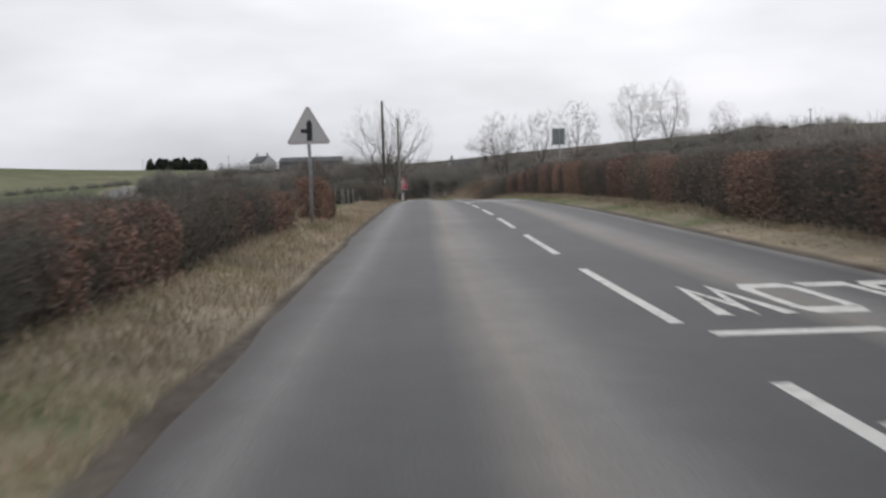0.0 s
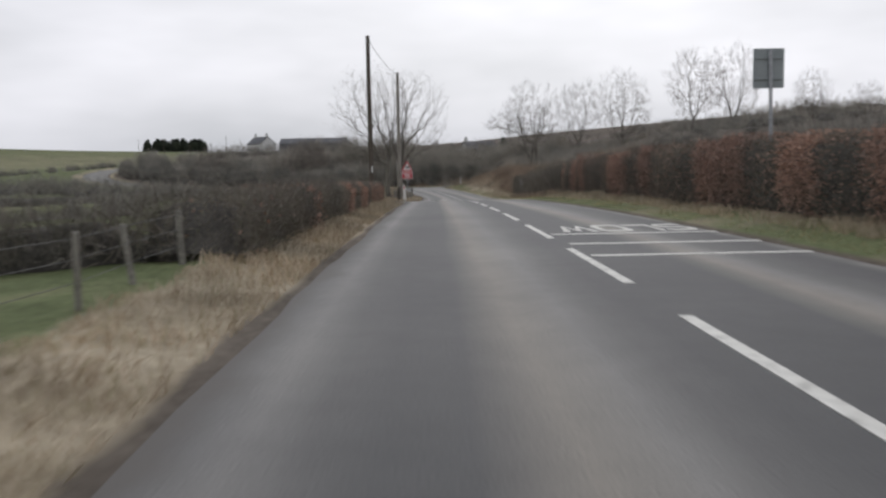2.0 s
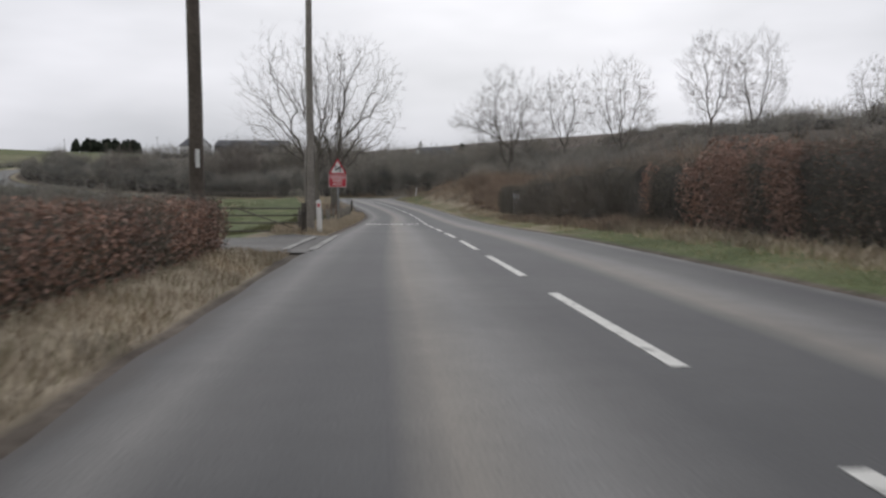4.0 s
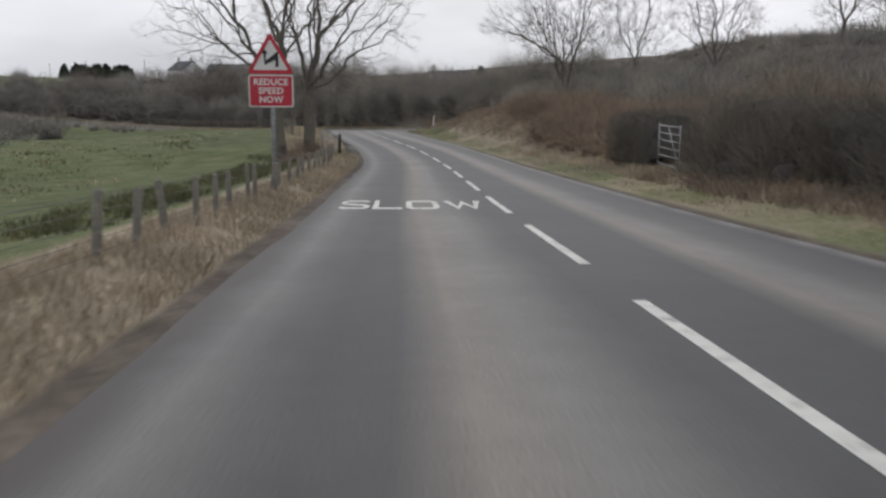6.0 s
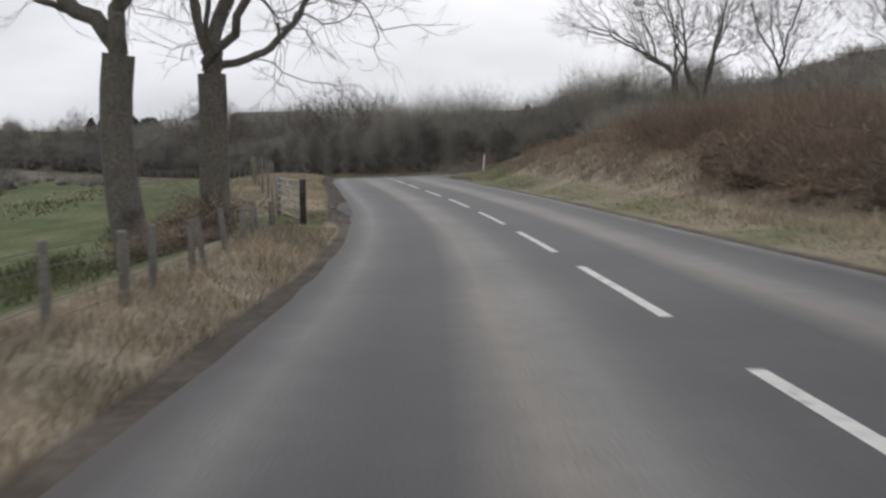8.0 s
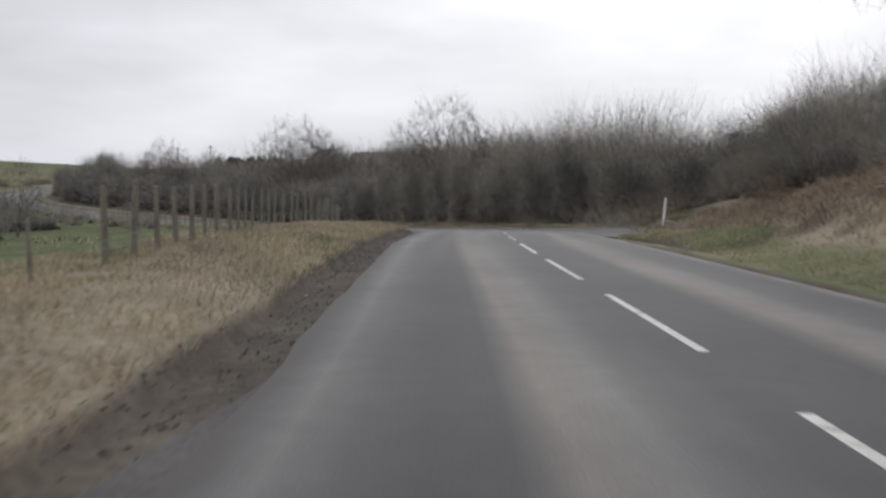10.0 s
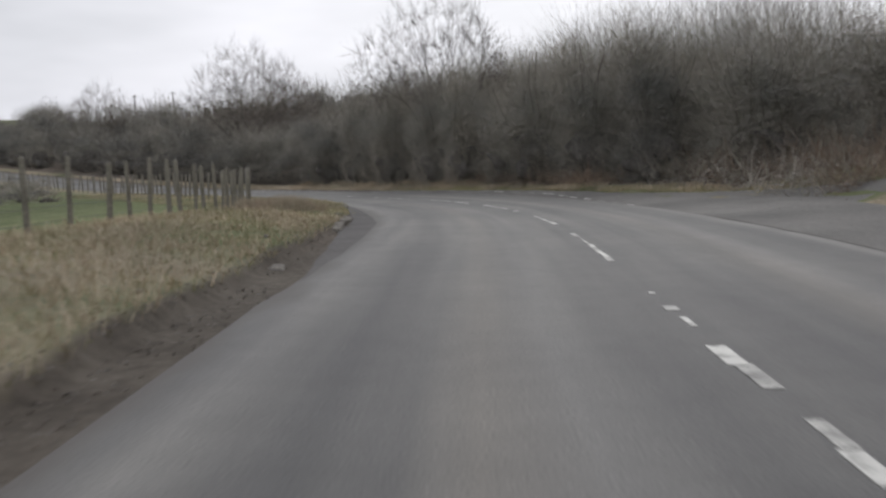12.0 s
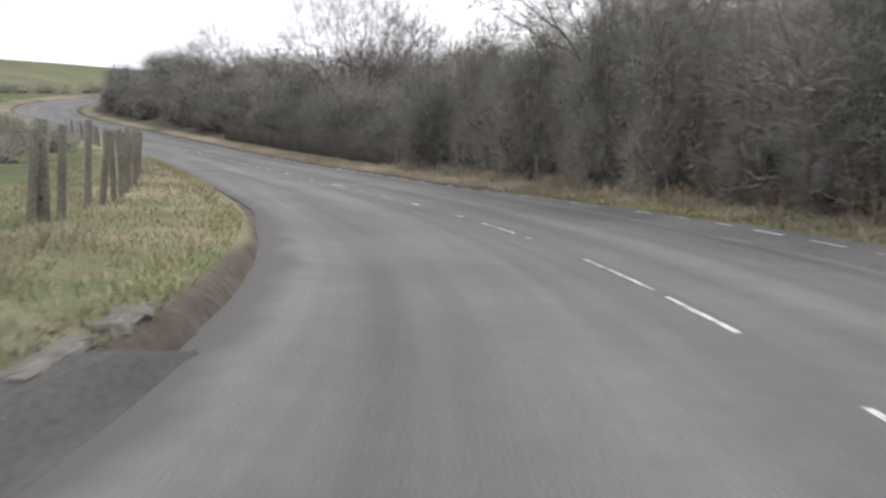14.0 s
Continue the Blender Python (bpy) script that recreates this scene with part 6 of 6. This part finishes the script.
def bend_sign():
    e = base("warning_sign", Matrix.Translation((-3.97, 104.62, -2.78)), "double bend warning sign above a red slow-down plate", "road sign")
    tube_part("post", [(0.02, 0.05, -0.3), (0.02, 0.05, 1.5), (0.0, 0.05, 2.95)], 0.042, POST_GREY, e, 10)
    z0, z1, w = 2.325, 3.12, 0.455
    tri = part("triangle_plate", outline_plate([(-w, z0), (w, z0), (0, z1)], 0.004, -0.002, 0.045), SIGN_RED, e, "red-bordered triangular plate")
    part("white_face", outline_plate([(-w * 0.74, z0 + 0.075), (w * 0.74, z0 + 0.075), (0, z1 - 0.15)], 0.003, -0.0055, 0.02), SIGN_WHITE, tri)
    part("bend_symbol", stroke_bm([(0.126, 2.455), (0.126, 2.67), (-0.1, 2.53), (-0.1, 2.72)], 0.06, 0.003, -0.009), SIGN_BLACK, tri, "black double bend arrow")
    part("arrow_head", outline_plate([(-0.165, 2.7), (-0.04, 2.71), (-0.115, 2.8)], 0.003, -0.0095), SIGN_BLACK, tri)
    pl = part("text_plate", outline_plate([(-0.425, 1.7), (0.425, 1.7), (0.425, 2.31), (-0.425, 2.31)], 0.004, -0.002, 0.05), SIGN_WHITE, e, "white-edged plate")
    part("red_face", outline_plate([(-0.4, 1.725), (0.4, 1.725), (0.4, 2.285), (-0.4, 2.285)], 0.003, -0.0055, 0.035), SIGN_RED, pl)
    for word, z in (("REDUCE", 2.17), ("SPEED", 2.005), ("NOW", 1.84)):
        o = text_mesh("lettering", word, 0.168, SIGN_WHITE, pl, 0.0012, 0.005, "", 1.06)
        o.matrix_basis = Matrix.Translation((0, -0.0075, z)) @ Matrix.Rotation(radians(90), 4, "X")
    for z in (1.8, 2.2, 2.45, 2.85):
        part("clip", box_bm(0.13, 0.03, 0.03, 0, 0.022, z, 0.004), STEEL, e)


def sign_back():
    e = base("road_sign", Matrix.Translation((5.25, 52.05, at(52, 5.25).z)), "grey back of a rectangular sign on a tall post", "road sign")
    z = e.location.z
    zb, zt = 2.25 - z, 3.09 - z
    tube_part("post", [(0.06, -0.05, -0.3), (0.06, -0.05, 1.4), (0.02, -0.05, zt - 0.05)], 0.038, POST_GREY, e, 10)
    part("plate", outline_plate([(-0.335, zb), (0.335, zb), (0.335, zt), (-0.335, zt)], 0.004, -0.002, 0.03), SIGN_GREY, e)
    part("rail", box_bm(0.6, 0.03, 0.04, 0, -0.02, zb + 0.2, 0.004), SIGN_GREY, e)
    part("rail", box_bm(0.6, 0.03, 0.04, 0, -0.02, zt - 0.2, 0.004), SIGN_GREY, e)


def marker_post(m, label, high, width, reflector):
    e = base("marker_post", m, label, "marker post")
    w = width / 2
    ring = [(-w, -0.25), (w, -0.25), (w, high - w * 0.9)] + [(w * math.cos(a), high - w * 0.9 + w * 0.9 * math.sin(a)) for a in np.linspace(0.3, math.pi - 0.3, 6)] + [(-w, high - w * 0.9)]
    bm = outline_plate(ring, width * 0.6, -width * 0.3)
    bmesh.ops.bevel(bm, geom=[ed for ed in bm.edges if abs(ed.verts[0].co.y - ed.verts[1].co.y) < 1e-4], offset=0.012, segments=2, affect="EDGES", profile=0.5)
    part("post_body", bm, WHITE_PLASTIC, e)
    if reflector:
        part("reflector", box_bm(0.075, 0.008, 0.1, 0, -width * 0.3 - 0.003, high - 0.17, 0.003), RED_REFLECTOR, e, "square red reflector")
    return e


def telegraph_pole(x, y, z0, z1, r, mat, label, extra):
    e = base("telegraph_pole", Matrix.Translation((x, y, z0)), label, "pole")
    h = z1 - z0
    tube_part("shaft", [(0.0, 0, -0.5), (0, 0, 0.1), (0.012, 0, h * 0.35), (-0.008, 0, h * 0.7), (0, 0, h - 0.03), (0, 0, h)],
              [r * 1.12, r * 1.1, r, r * 0.88, r * 0.78, r * 0.7], mat, e, 14)
    if extra == "plate":
        part("number_plate", box_bm(0.07, 0.012, 0.3, 0.05, -r * 0.98, 1.75, 0.003), SIGN_WHITE, e, "small white plate")
        part("insulator", box_bm(0.05, 0.05, 0.1, 0, -r, h - 0.2, 0.01), STEEL, e)
    if extra == "guard":
        tube_part("cable_guard", [(-r - 0.028, -0.02, -0.2), (-r - 0.028, -0.02, 2.5)], 0.028, POLE_WOOD, e, 8, "grey wooden strip up the pole")
        part("insulator", box_bm(0.05, 0.05, 0.1, 0, -r, h - 0.15, 0.01), STEEL, e)
    if extra == "arms":
        part("crossarm", box_bm(0.9, 0.08, 0.1, 0, 0, h - 0.3, 0.01), BROWN_POLE, e)
    return e


def cable(name, a, b, sag, label):
    a, b = np.array(a), np.array(b)
    t = np.linspace(0, 1, 16)[:, None]
    p = a + (b - a) * t
    p[:, 2] -= sag * 4 * t[:, 0] * (1 - t[:, 0])
    e = base(name, Matrix.Translation(tuple(p[0])), label, "cable")
    tube_part("strand", p - p[0], 0.012, CABLE, e, 5)


def fence(line, step, high, mat, label, wires, seed, lean=0.05, start=0.0, size=0.05):
    """A post and wire fence along points (s, l) by the road."""
    rng = random.Random(seed)
    sk, lk = [p[0] for p in line], [p[1] for p in line]
    e = base("fence", Matrix.Translation(at(sk[0], lk[0])), label, "fence")
    off = e.matrix_world.translation
    shape = []
    for k in range(3):
        bm = bmesh.new()
        bmesh.ops.create_cone(bm, cap_ends=True, segments=8, radius1=size, radius2=size * (0.92 - 0.06 * k), depth=1.0)
        bmesh.ops.bevel(bm, geom=[ed for ed in bm.edges if min(v.co.z for v in ed.verts) > 0.4], offset=size * 0.3, segments=1, affect="EDGES")
        bmesh.ops.translate(bm, vec=(0, 0, 0.5), verts=bm.verts)
        me = bpy.data.meshes.new("post")
        bm.to_mesh(me)
        bm.free()
        me.materials.append(mat)
        shape.append(me)
    s, tops = sk[0] + start, []
    while s < sk[-1]:
        l = float(np.interp(s, sk, lk)) + rng.uniform(-0.05, 0.05)
        p = at(s, l) - off
        o = new("post", rng.choice(shape))
        o.parent = e
        h = high * rng.uniform(0.93, 1.06)
        o.matrix_basis = Matrix.Translation(p - Vector((0, 0, 0.3))) @ Matrix.Rotation(rng.gauss(0, lean), 4, "X") @ Matrix.Rotation(rng.gauss(0, lean), 4, "Y") \
            @ Matrix.Rotation(rng.uniform(0, 6), 4, "Z") @ Matrix.Diagonal((rng.uniform(0.85, 1.15), rng.uniform(0.85, 1.15), h + 0.3, 1))
        tops.append((p.x, p.y, p.z))
        s += step * rng.uniform(0.8, 1.2)
    t = np.array(tops)
    for z in wires:
        tube_part("wire", t + np.array([0, 0, z * high]), 0.0032, WIRE, e, 4)
    return e


def field_gate(m, length, high, bars, mat, label, r=0.02):
    """A barred field gate along its own x axis."""
    e = base("field_gate", m, label, "gate")
    for i in range(bars):
        z = 0.12 + (high - 0.12) * (i / (bars - 1)) ** 0.92
        tube_part("bar", [(0, 0, z), (length / 2, 0, z - 0.01), (length, 0, z)], r, mat, e, 8)
    for x in (0.0, length):
        tube_part("stile", [(x, 0, 0.05), (x, 0, high + 0.05)], r * 1.2, mat, e, 8)
    tube_part("brace", [(0.02, 0.02, 0.15), (length * 0.52, 0.02, high)], r * 0.8, mat, e, 8)
    part("latch", box_bm(0.12, 0.03, 0.05, length - 0.03, -0.03, high * 0.7, 0.006), STEEL, e)
    return e


def gate_post(m, high, r, mat, label):
    e = base("gatepost", m, label, "gatepost")
    tube_part("shaft", [(0, 0, -0.4), (0, 0, high * 0.5), (0.01, 0, high - 0.02), (0.01, 0, high)], [r, r, r * 0.95, r * 0.75], mat, e, 10)
    part("hinge", box_bm(0.05, r * 2.3, 0.05, 0, 0, high * 0.75, 0.006), RUSTY, e)
    part("hinge", box_bm(0.05, r * 2.3, 0.05, 0, 0, high * 0.25, 0.006), RUSTY, e)


side_road_sign()
bend_sign()
sign_back()
marker_post(Matrix.Translation((-3.7, 88.04, -1.97)) @ Matrix.Rotation(radians(-2), 4, "Y"), "white roadside marker post with a red reflector", 1.0, 0.15, True)
marker_post(Matrix.Translation((2.4, 176.62, -4.36)) @ Matrix.Rotation(radians(4.5), 4, "Y"), "leaning white marker post beside the lay-by", 1.2, 0.11, False)
telegraph_pole(-4.87, 75.57, -1.5, 6.46, 0.115, BROWN_POLE, "tall dark telegraph pole at the end of the hedge", "plate")
telegraph_pole(-3.97, 87.98, -1.97, 5.8, 0.112, POLE_WOOD, "grey weathered telegraph pole beside the junction", "guard")
cable("overhead_cable", (-4.87, 75.57, 6.35), (-3.97, 87.98, 5.7), 0.25, "black cable slung between the two telegraph poles")

fence([(28.6, -4.75), (44, -4.85)], 1.6, 0.62, GREY_WOOD, "old post and wire fence along a green field", (0.35, 0.65, 0.92), 1, size=0.036)
fence([(87.5, -4.45), (104, -4.3), (120, -4.4), (131.5, -4.75)], 1.3, 0.6, GREY_WOOD, "weathered stock fence with wire netting beside the verge", (0.15, 0.35, 0.55, 0.75, 0.95), 2, 0.06, size=0.045)
fence([(136.9, -5.25), (142, -5.9), (147.6, -6.4)], 2.2, 0.75, GREY_WOOD, "thin old posts and wire between gate and new fence", (0.3, 0.6, 0.9), 5, 0.05, size=0.026)
fence([(148.4, -6.45), (157, -7.05), (166, -7.7), (178, -7.4), (187, -6.5)], 1.3, 1.08, POST_WOOD,
      "pale new post and wire fence along the field", (0.15, 0.35, 0.55, 0.75, 0.95), 3, 0.025)
fence([(187.4, -6.45), (191, -5.7), (196, -5.3), (206, -4.9), (226, -4.8), (250, -5.0)], 1.15, 1.1, POST_WOOD,
      "crowded leaning fence posts round the inside of the bend", (0.3, 0.6, 0.9), 4, 0.06, size=0.05)

fence([(197, 4.75), (204, 4.75), (215, 4.8)], 2.3, 0.8, GREY_WOOD, "old leaning fence posts in front of the thicket", (0.4, 0.8), 6, 0.07, size=0.032)

gate_post(post_at(85.0, -4.0), 0.86, 0.08, DARK_WOOD, "dark wooden gatepost in long grass by the junction")
field_gate(Matrix.Translation(at(85.05, -4.12, -0.06)) @ Matrix.Rotation(radians(177), 4, "Z"), 3.3, 0.74, 4, RUSTY, "dark rusty metal field gate beside the side road")
gate_post(post_at(85.7, -7.6), 0.95, 0.09, DARK_WOOD, "dark wooden gatepost at the far end of a gate")
gate_post(post_at(132.9, -4.3), 1.02, 0.075, DARK_WOOD, "thick dark wooden gatepost beside a muddy gateway")
gate_post(post_at(136.6, -5.13), 1.05, 0.06, GREY_WOOD, "dark gatepost where the new fence begins")
p0, p1 = at(133.05, -4.36, 0.0), at(136.5, -5.13, 0.0)
field_gate(Matrix.Translation(p0) @ Matrix.Rotation(math.atan2(p1.y - p0.y, p1.x - p0.x), 4, "Z"), (p1 - p0).length, 0.95, 6, STEEL, "closed galvanised steel field gate with six bars")
p0, p1 = at(109.7, 5.3, 0.05), at(111.6, 5.3, 0.05)
field_gate(Matrix.Translation(p0) @ Matrix.Rotation(math.atan2(p1.y - p0.y, p1.x - p0.x), 4, "Z"), (p1 - p0).length, 1.15, 6, STEEL, "pale metal gate in a gap of the hedge", 0.018)
telegraph_pole(*tuple(at(150.5, 7.4))[:2], at(150.5, 7.4).z - 0.1, at(150.5, 7.4).z + 1.3, 0.05, POLE_WOOD, "short grey wooden post on the bank", "")


# ---- far off ----
def house(m, length, depth, eaves, ridge, label, wall, chimneys, doors=True):
    e = base("farmhouse", m, label, "house")
    bm = bmesh.new()
    L, D = length / 2, depth / 2
    prof = [(-D, 0), (D, 0), (D, eaves), (0, ridge), (-D, eaves)]
    a = [bm.verts.new((-L, y, z)) for y, z in prof]
    b = [bm.verts.new((L, y, z)) for y, z in prof]
    bm.faces.new(a[::-1])
    bm.faces.new(b)
    for i in range(5):
        bm.faces.new((a[i], a[(i + 1) % 5], b[(i + 1) % 5], b[i]))
    bmesh.ops.recalc_face_normals(bm, faces=bm.faces[:])
    walls = part("wall", bm, wall, e)
    ang = math.atan2(ridge - eaves, D)
    run = math.hypot(ridge - eaves, D) + 0.3
    for sgn in (-1, 1):
        turn = Matrix.Rotation(-sgn * ang, 4, "X")
        part("roof", box_bm(length + 0.4, run, 0.16, 0, sgn * (D / 2 + 0.1), (eaves + ridge) / 2 + 0.05, 0.02, turn), SLATE, e)
    for x in chimneys:
        c = part("chimney", box_bm(0.9, 0.7, 1.5, x, 0, ridge + 0.4, 0.03), wall, e)
        part("pot", box_bm(0.28, 0.28, 0.5, x, 0, ridge + 1.38, 0.05), SLATE, c)
    if doors:
        for x in np.linspace(-L + 1.6, L - 1.6, 4):
            w = part("window", box_bm(1.0, 0.1, 1.3, x, -D - 0.02, eaves * 0.55, 0.02), WINDOW_DARK, walls)
        part("window", box_bm(0.1, 0.9, 1.1, -L - 0.02, 0, eaves * 0.62, 0.02), WINDOW_DARK, walls)
    return e


def on_land(x, y, dz=0.0):
    return Matrix.Translation((x, y, float(land([x], [y])[0][0]) + dz))


house(on_land(-70, 398, -0.5) @ Matrix.Rotation(radians(-52), 4, "Z"), 11, 7, 4.6, 7.4, "white farmhouse with slate roof and chimneys", RENDER_WHITE, (-4.6, 4.6))
house(on_land(-49, 398, -0.5) @ Matrix.Rotation(radians(-4), 4, "Z"), 26, 10, 3.4, 5.4, "long dark-roofed barn beside the farmhouse", SLATE, (), False)
house(on_land(12, 305, -3.6) @ Matrix.Rotation(radians(25), 4, "Z"), 10, 6.5, 4.0, 6.4, "white house among trees on the hill", RENDER_WHITE, (-4.2,))
for x, y, top in ((-130, 470, 9.5), (-89, 420, 9.0), (-71.5, 296, 4.2), (-66, 298, 4.6), (-158, 520, 10.0), (78, 190, 11.5)):
    m = on_land(x, y)
    telegraph_pole(x, y, m.translation.z - 0.2, max(top, m.translation.z + 3.0), 0.1, BROWN_POLE, "distant telegraph pole with a crossarm", "arms")


def conifer(m, high, wide, seed, label):
    rng = np.random.default_rng(seed)
    e = base("conifer", m, label, "tree")
    tube_part("trunk", [(0, 0, -0.2), (0, 0, high * 0.9)], 0.14, BARK, e, 6)
    n = 900
    t = rng.uniform(0.08, 1.0, n)
    a = rng.uniform(0, 6.28, n)
    r = wide * (1 - t) ** 0.7 * rng.uniform(0.5, 1.05, n) + 0.1
    p = np.stack([np.cos(a) * r, np.sin(a) * r, t * high], -1)
    way = np.stack([np.cos(a), np.sin(a), rng.normal(-0.1, 0.4, n)], -1)
    v, f = ribbons(p, way, rng.uniform(0.4, 0.9, n), np.full(n, 0.35), None, seed)
    mesh_from("crown", v, f, CONIFER, e)
    v, f = lumpy(wide * 0.75, wide * 0.75, 0.3, high * 0.85, seed + 1)
    mesh_from("heart", v, f, CONIFER, e, smooth=True)
    return e


fir = conifer(on_land(-151, 566, -0.2), 7.5, 2.6, 5, "dark conifer in a far shelter belt")
fir["group"] = "shelter belt"
rng_c = random.Random(3)
for i in range(17):
    k = rng_c.uniform(0.75, 1.1)
    copy_thing(fir, on_land(-168 + i * 2.1 + rng_c.uniform(-0.5, 0.5), 566 + rng_c.uniform(-3, 3), -0.3) @ Matrix.Rotation(rng_c.uniform(0, 6), 4, "Z") @ Matrix.Diagonal((k, k, k, 1)))
for i, (x, y, k) in enumerate(((4, 303, 0.45), (19, 300, 0.5))):
    copy_thing(fir, on_land(x, y, 0) @ Matrix.Diagonal((k, k, k, 1)))


def chevron_board():
    e = base("chevron_sign", Matrix.Translation(at(286, -5.2, 0.0)) @ Matrix.Rotation(heading(286), 4, "Z"), "black and white bend sign beside the far road", "road sign")
    for x in (-0.45, 0.45):
        tube_part("post", [(x, 0.04, -0.2), (x, 0.04, 1.3)], 0.04, POST_GREY, e, 6)
    b = part("board", outline_plate([(-0.7, 0.75), (0.7, 0.75), (0.7, 1.4), (-0.7, 1.4)], 0.02, 0, 0.03), SIGN_BLACK, e)
    part("stripe", outline_plate([(-0.62, 1.18), (0.62, 1.18), (0.62, 1.32), (-0.62, 1.32)], 0.004, -0.005), SIGN_WHITE, b)
    part("stripe", outline_plate([(-0.5, 0.82), (0.5, 0.82), (0.5, 0.93), (-0.5, 0.93)], 0.004, -0.005), SIGN_WHITE, b)


chevron_board()


# ---- litter, stones and broken edges ----
def pebble(name, m, size, mat, label, category, seed, flat=0.6):
    rng = np.random.default_rng(seed)
    bm = bmesh.new()
    bmesh.ops.create_icosphere(bm, subdivisions=1, radius=size)
    for v in bm.verts:
        v.co = Vector((v.co.x * rng.uniform(0.7, 1.3), v.co.y * rng.uniform(0.7, 1.3), v.co.z * flat * rng.uniform(0.7, 1.2)))
    me = bpy.data.meshes.new(name)
    bm.to_mesh(me)
    bm.free()
    me.materials.append(mat)
    o = new(name, me)
    o.matrix_world = m
    return tagged(o, label, category)


pebble("litter", Matrix.Translation(at(152.6, -3.6, 0.012)), 0.024, LITTER, "crumpled white scrap of litter in the gutter", "litter", 1)
pebble("litter", Matrix.Translation(at(147.5, -3.7, 0.01)), 0.018, LITTER, "small white scrap of litter in the gutter", "litter", 2)
pebble("litter", Matrix.Translation(at(160.5, -3.45, 0.012)), 0.022, LITTER, "small white scrap of litter in the gutter", "litter", 3)
rock = pebble("stone", Matrix.Translation(at(135.6, -4.2, 0.02)), 0.09, STONE, "loose pale stone at the muddy gateway", "stone", 4)
rock["group"] = "loose stones"
rng_r = random.Random(9)
for i in range(46):
    s, l = (rng_r.uniform(133.5, 138), rng_r.uniform(-5.2, -3.6)) if i < 16 else (rng_r.uniform(150, 186), rng_r.uniform(-4.3, -3.5)) if i < 38 else (rng_r.uniform(162, 178), rng_r.uniform(7.5, 10))
    k = rng_r.uniform(0.2, 0.65)
    copy_thing(rock, Matrix.Translation(at(s, l, 0.015)) @ Matrix.Rotation(rng_r.uniform(0, 6), 4, "Z") @ Matrix.Diagonal((k, k, k, 1)))


def edging_stone(s, l, long, turn, seed):
    """A worn flat edging stone, half sunk at the foot of the turf."""
    rng = np.random.default_rng(seed)
    e = base("edging_stone", Matrix.Translation(at(s, l, 0.0)) @ Matrix.Rotation(heading(s) + turn, 4, "Z"), "pale worn edging stone sunk beside the turf", "kerb stone", "edging stones")
    bm = box_bm(0.2, long, 0.14, 0, 0, -0.035, 0.045)
    bmesh.ops.subdivide_edges(bm, edges=[g for g in bm.edges if g.calc_length() > 0.3], cuts=4)
    for v in bm.verts:
        v.co += Vector((rng.normal(0, 0.014), rng.normal(0, 0.014), rng.normal(0, 0.008)))
    part("block", bm, STONE, e)


for i, (s, l, long) in enumerate(((174.5, -3.82, 0.7), (175.3, -3.85, 0.6), (176.4, -3.86, 0.4), (177.6, -3.84, 0.75), (183.2, -3.78, 0.8), (184.2, -3.72, 0.6), (168.6, -3.72, 0.45))):
    edging_stone(s, l, long, (0.03, -0.03, 0.1, 0.0, -0.05, 0.02, 0.2)[i], 30 + i)
gate_post(post_at(190.3, -5.75), 1.15, 0.08, GREY_WOOD, "thick weathered strainer post at the fence corner")


def gravel(name, s0, s1, d0, d1, side, count, label, seed):
    """Loose grit and broken bits of tarmac lying in the gutter."""
    rng = np.random.default_rng(seed)
    p = place(rng.uniform(s0, s1, count), side * (d0 + (d1 - d0) * rng.uniform(0, 1, count) ** 0.8), 0.008)
    v, f = leaves(p, rng.uniform(0.015, 0.06, count) * rng.uniform(0.5, 1.0, count), seed)
    return tagged(mesh_from(name, v, f, STONE), label, "gravel", kind="stuff")


gravel("gutter_gravel", 134, 167, 3.15, 3.95, -1, 2700, "loose grit and broken tarmac lying in the dirty gutter", 1)
gravel("gutter_gravel", 167, 185, 3.55, 3.95, -1, 520, "loose stones along the foot of the turf", 4)
gravel("gutter_gravel", 132, 139, 3.4, 5.2, -1, 900, "loose stones trodden into the muddy gateway", 2)
gravel("gutter_gravel", 160, 190, 3.2, 8.0, 1, 2600, "loose grit scattered over the lay-by", 3)
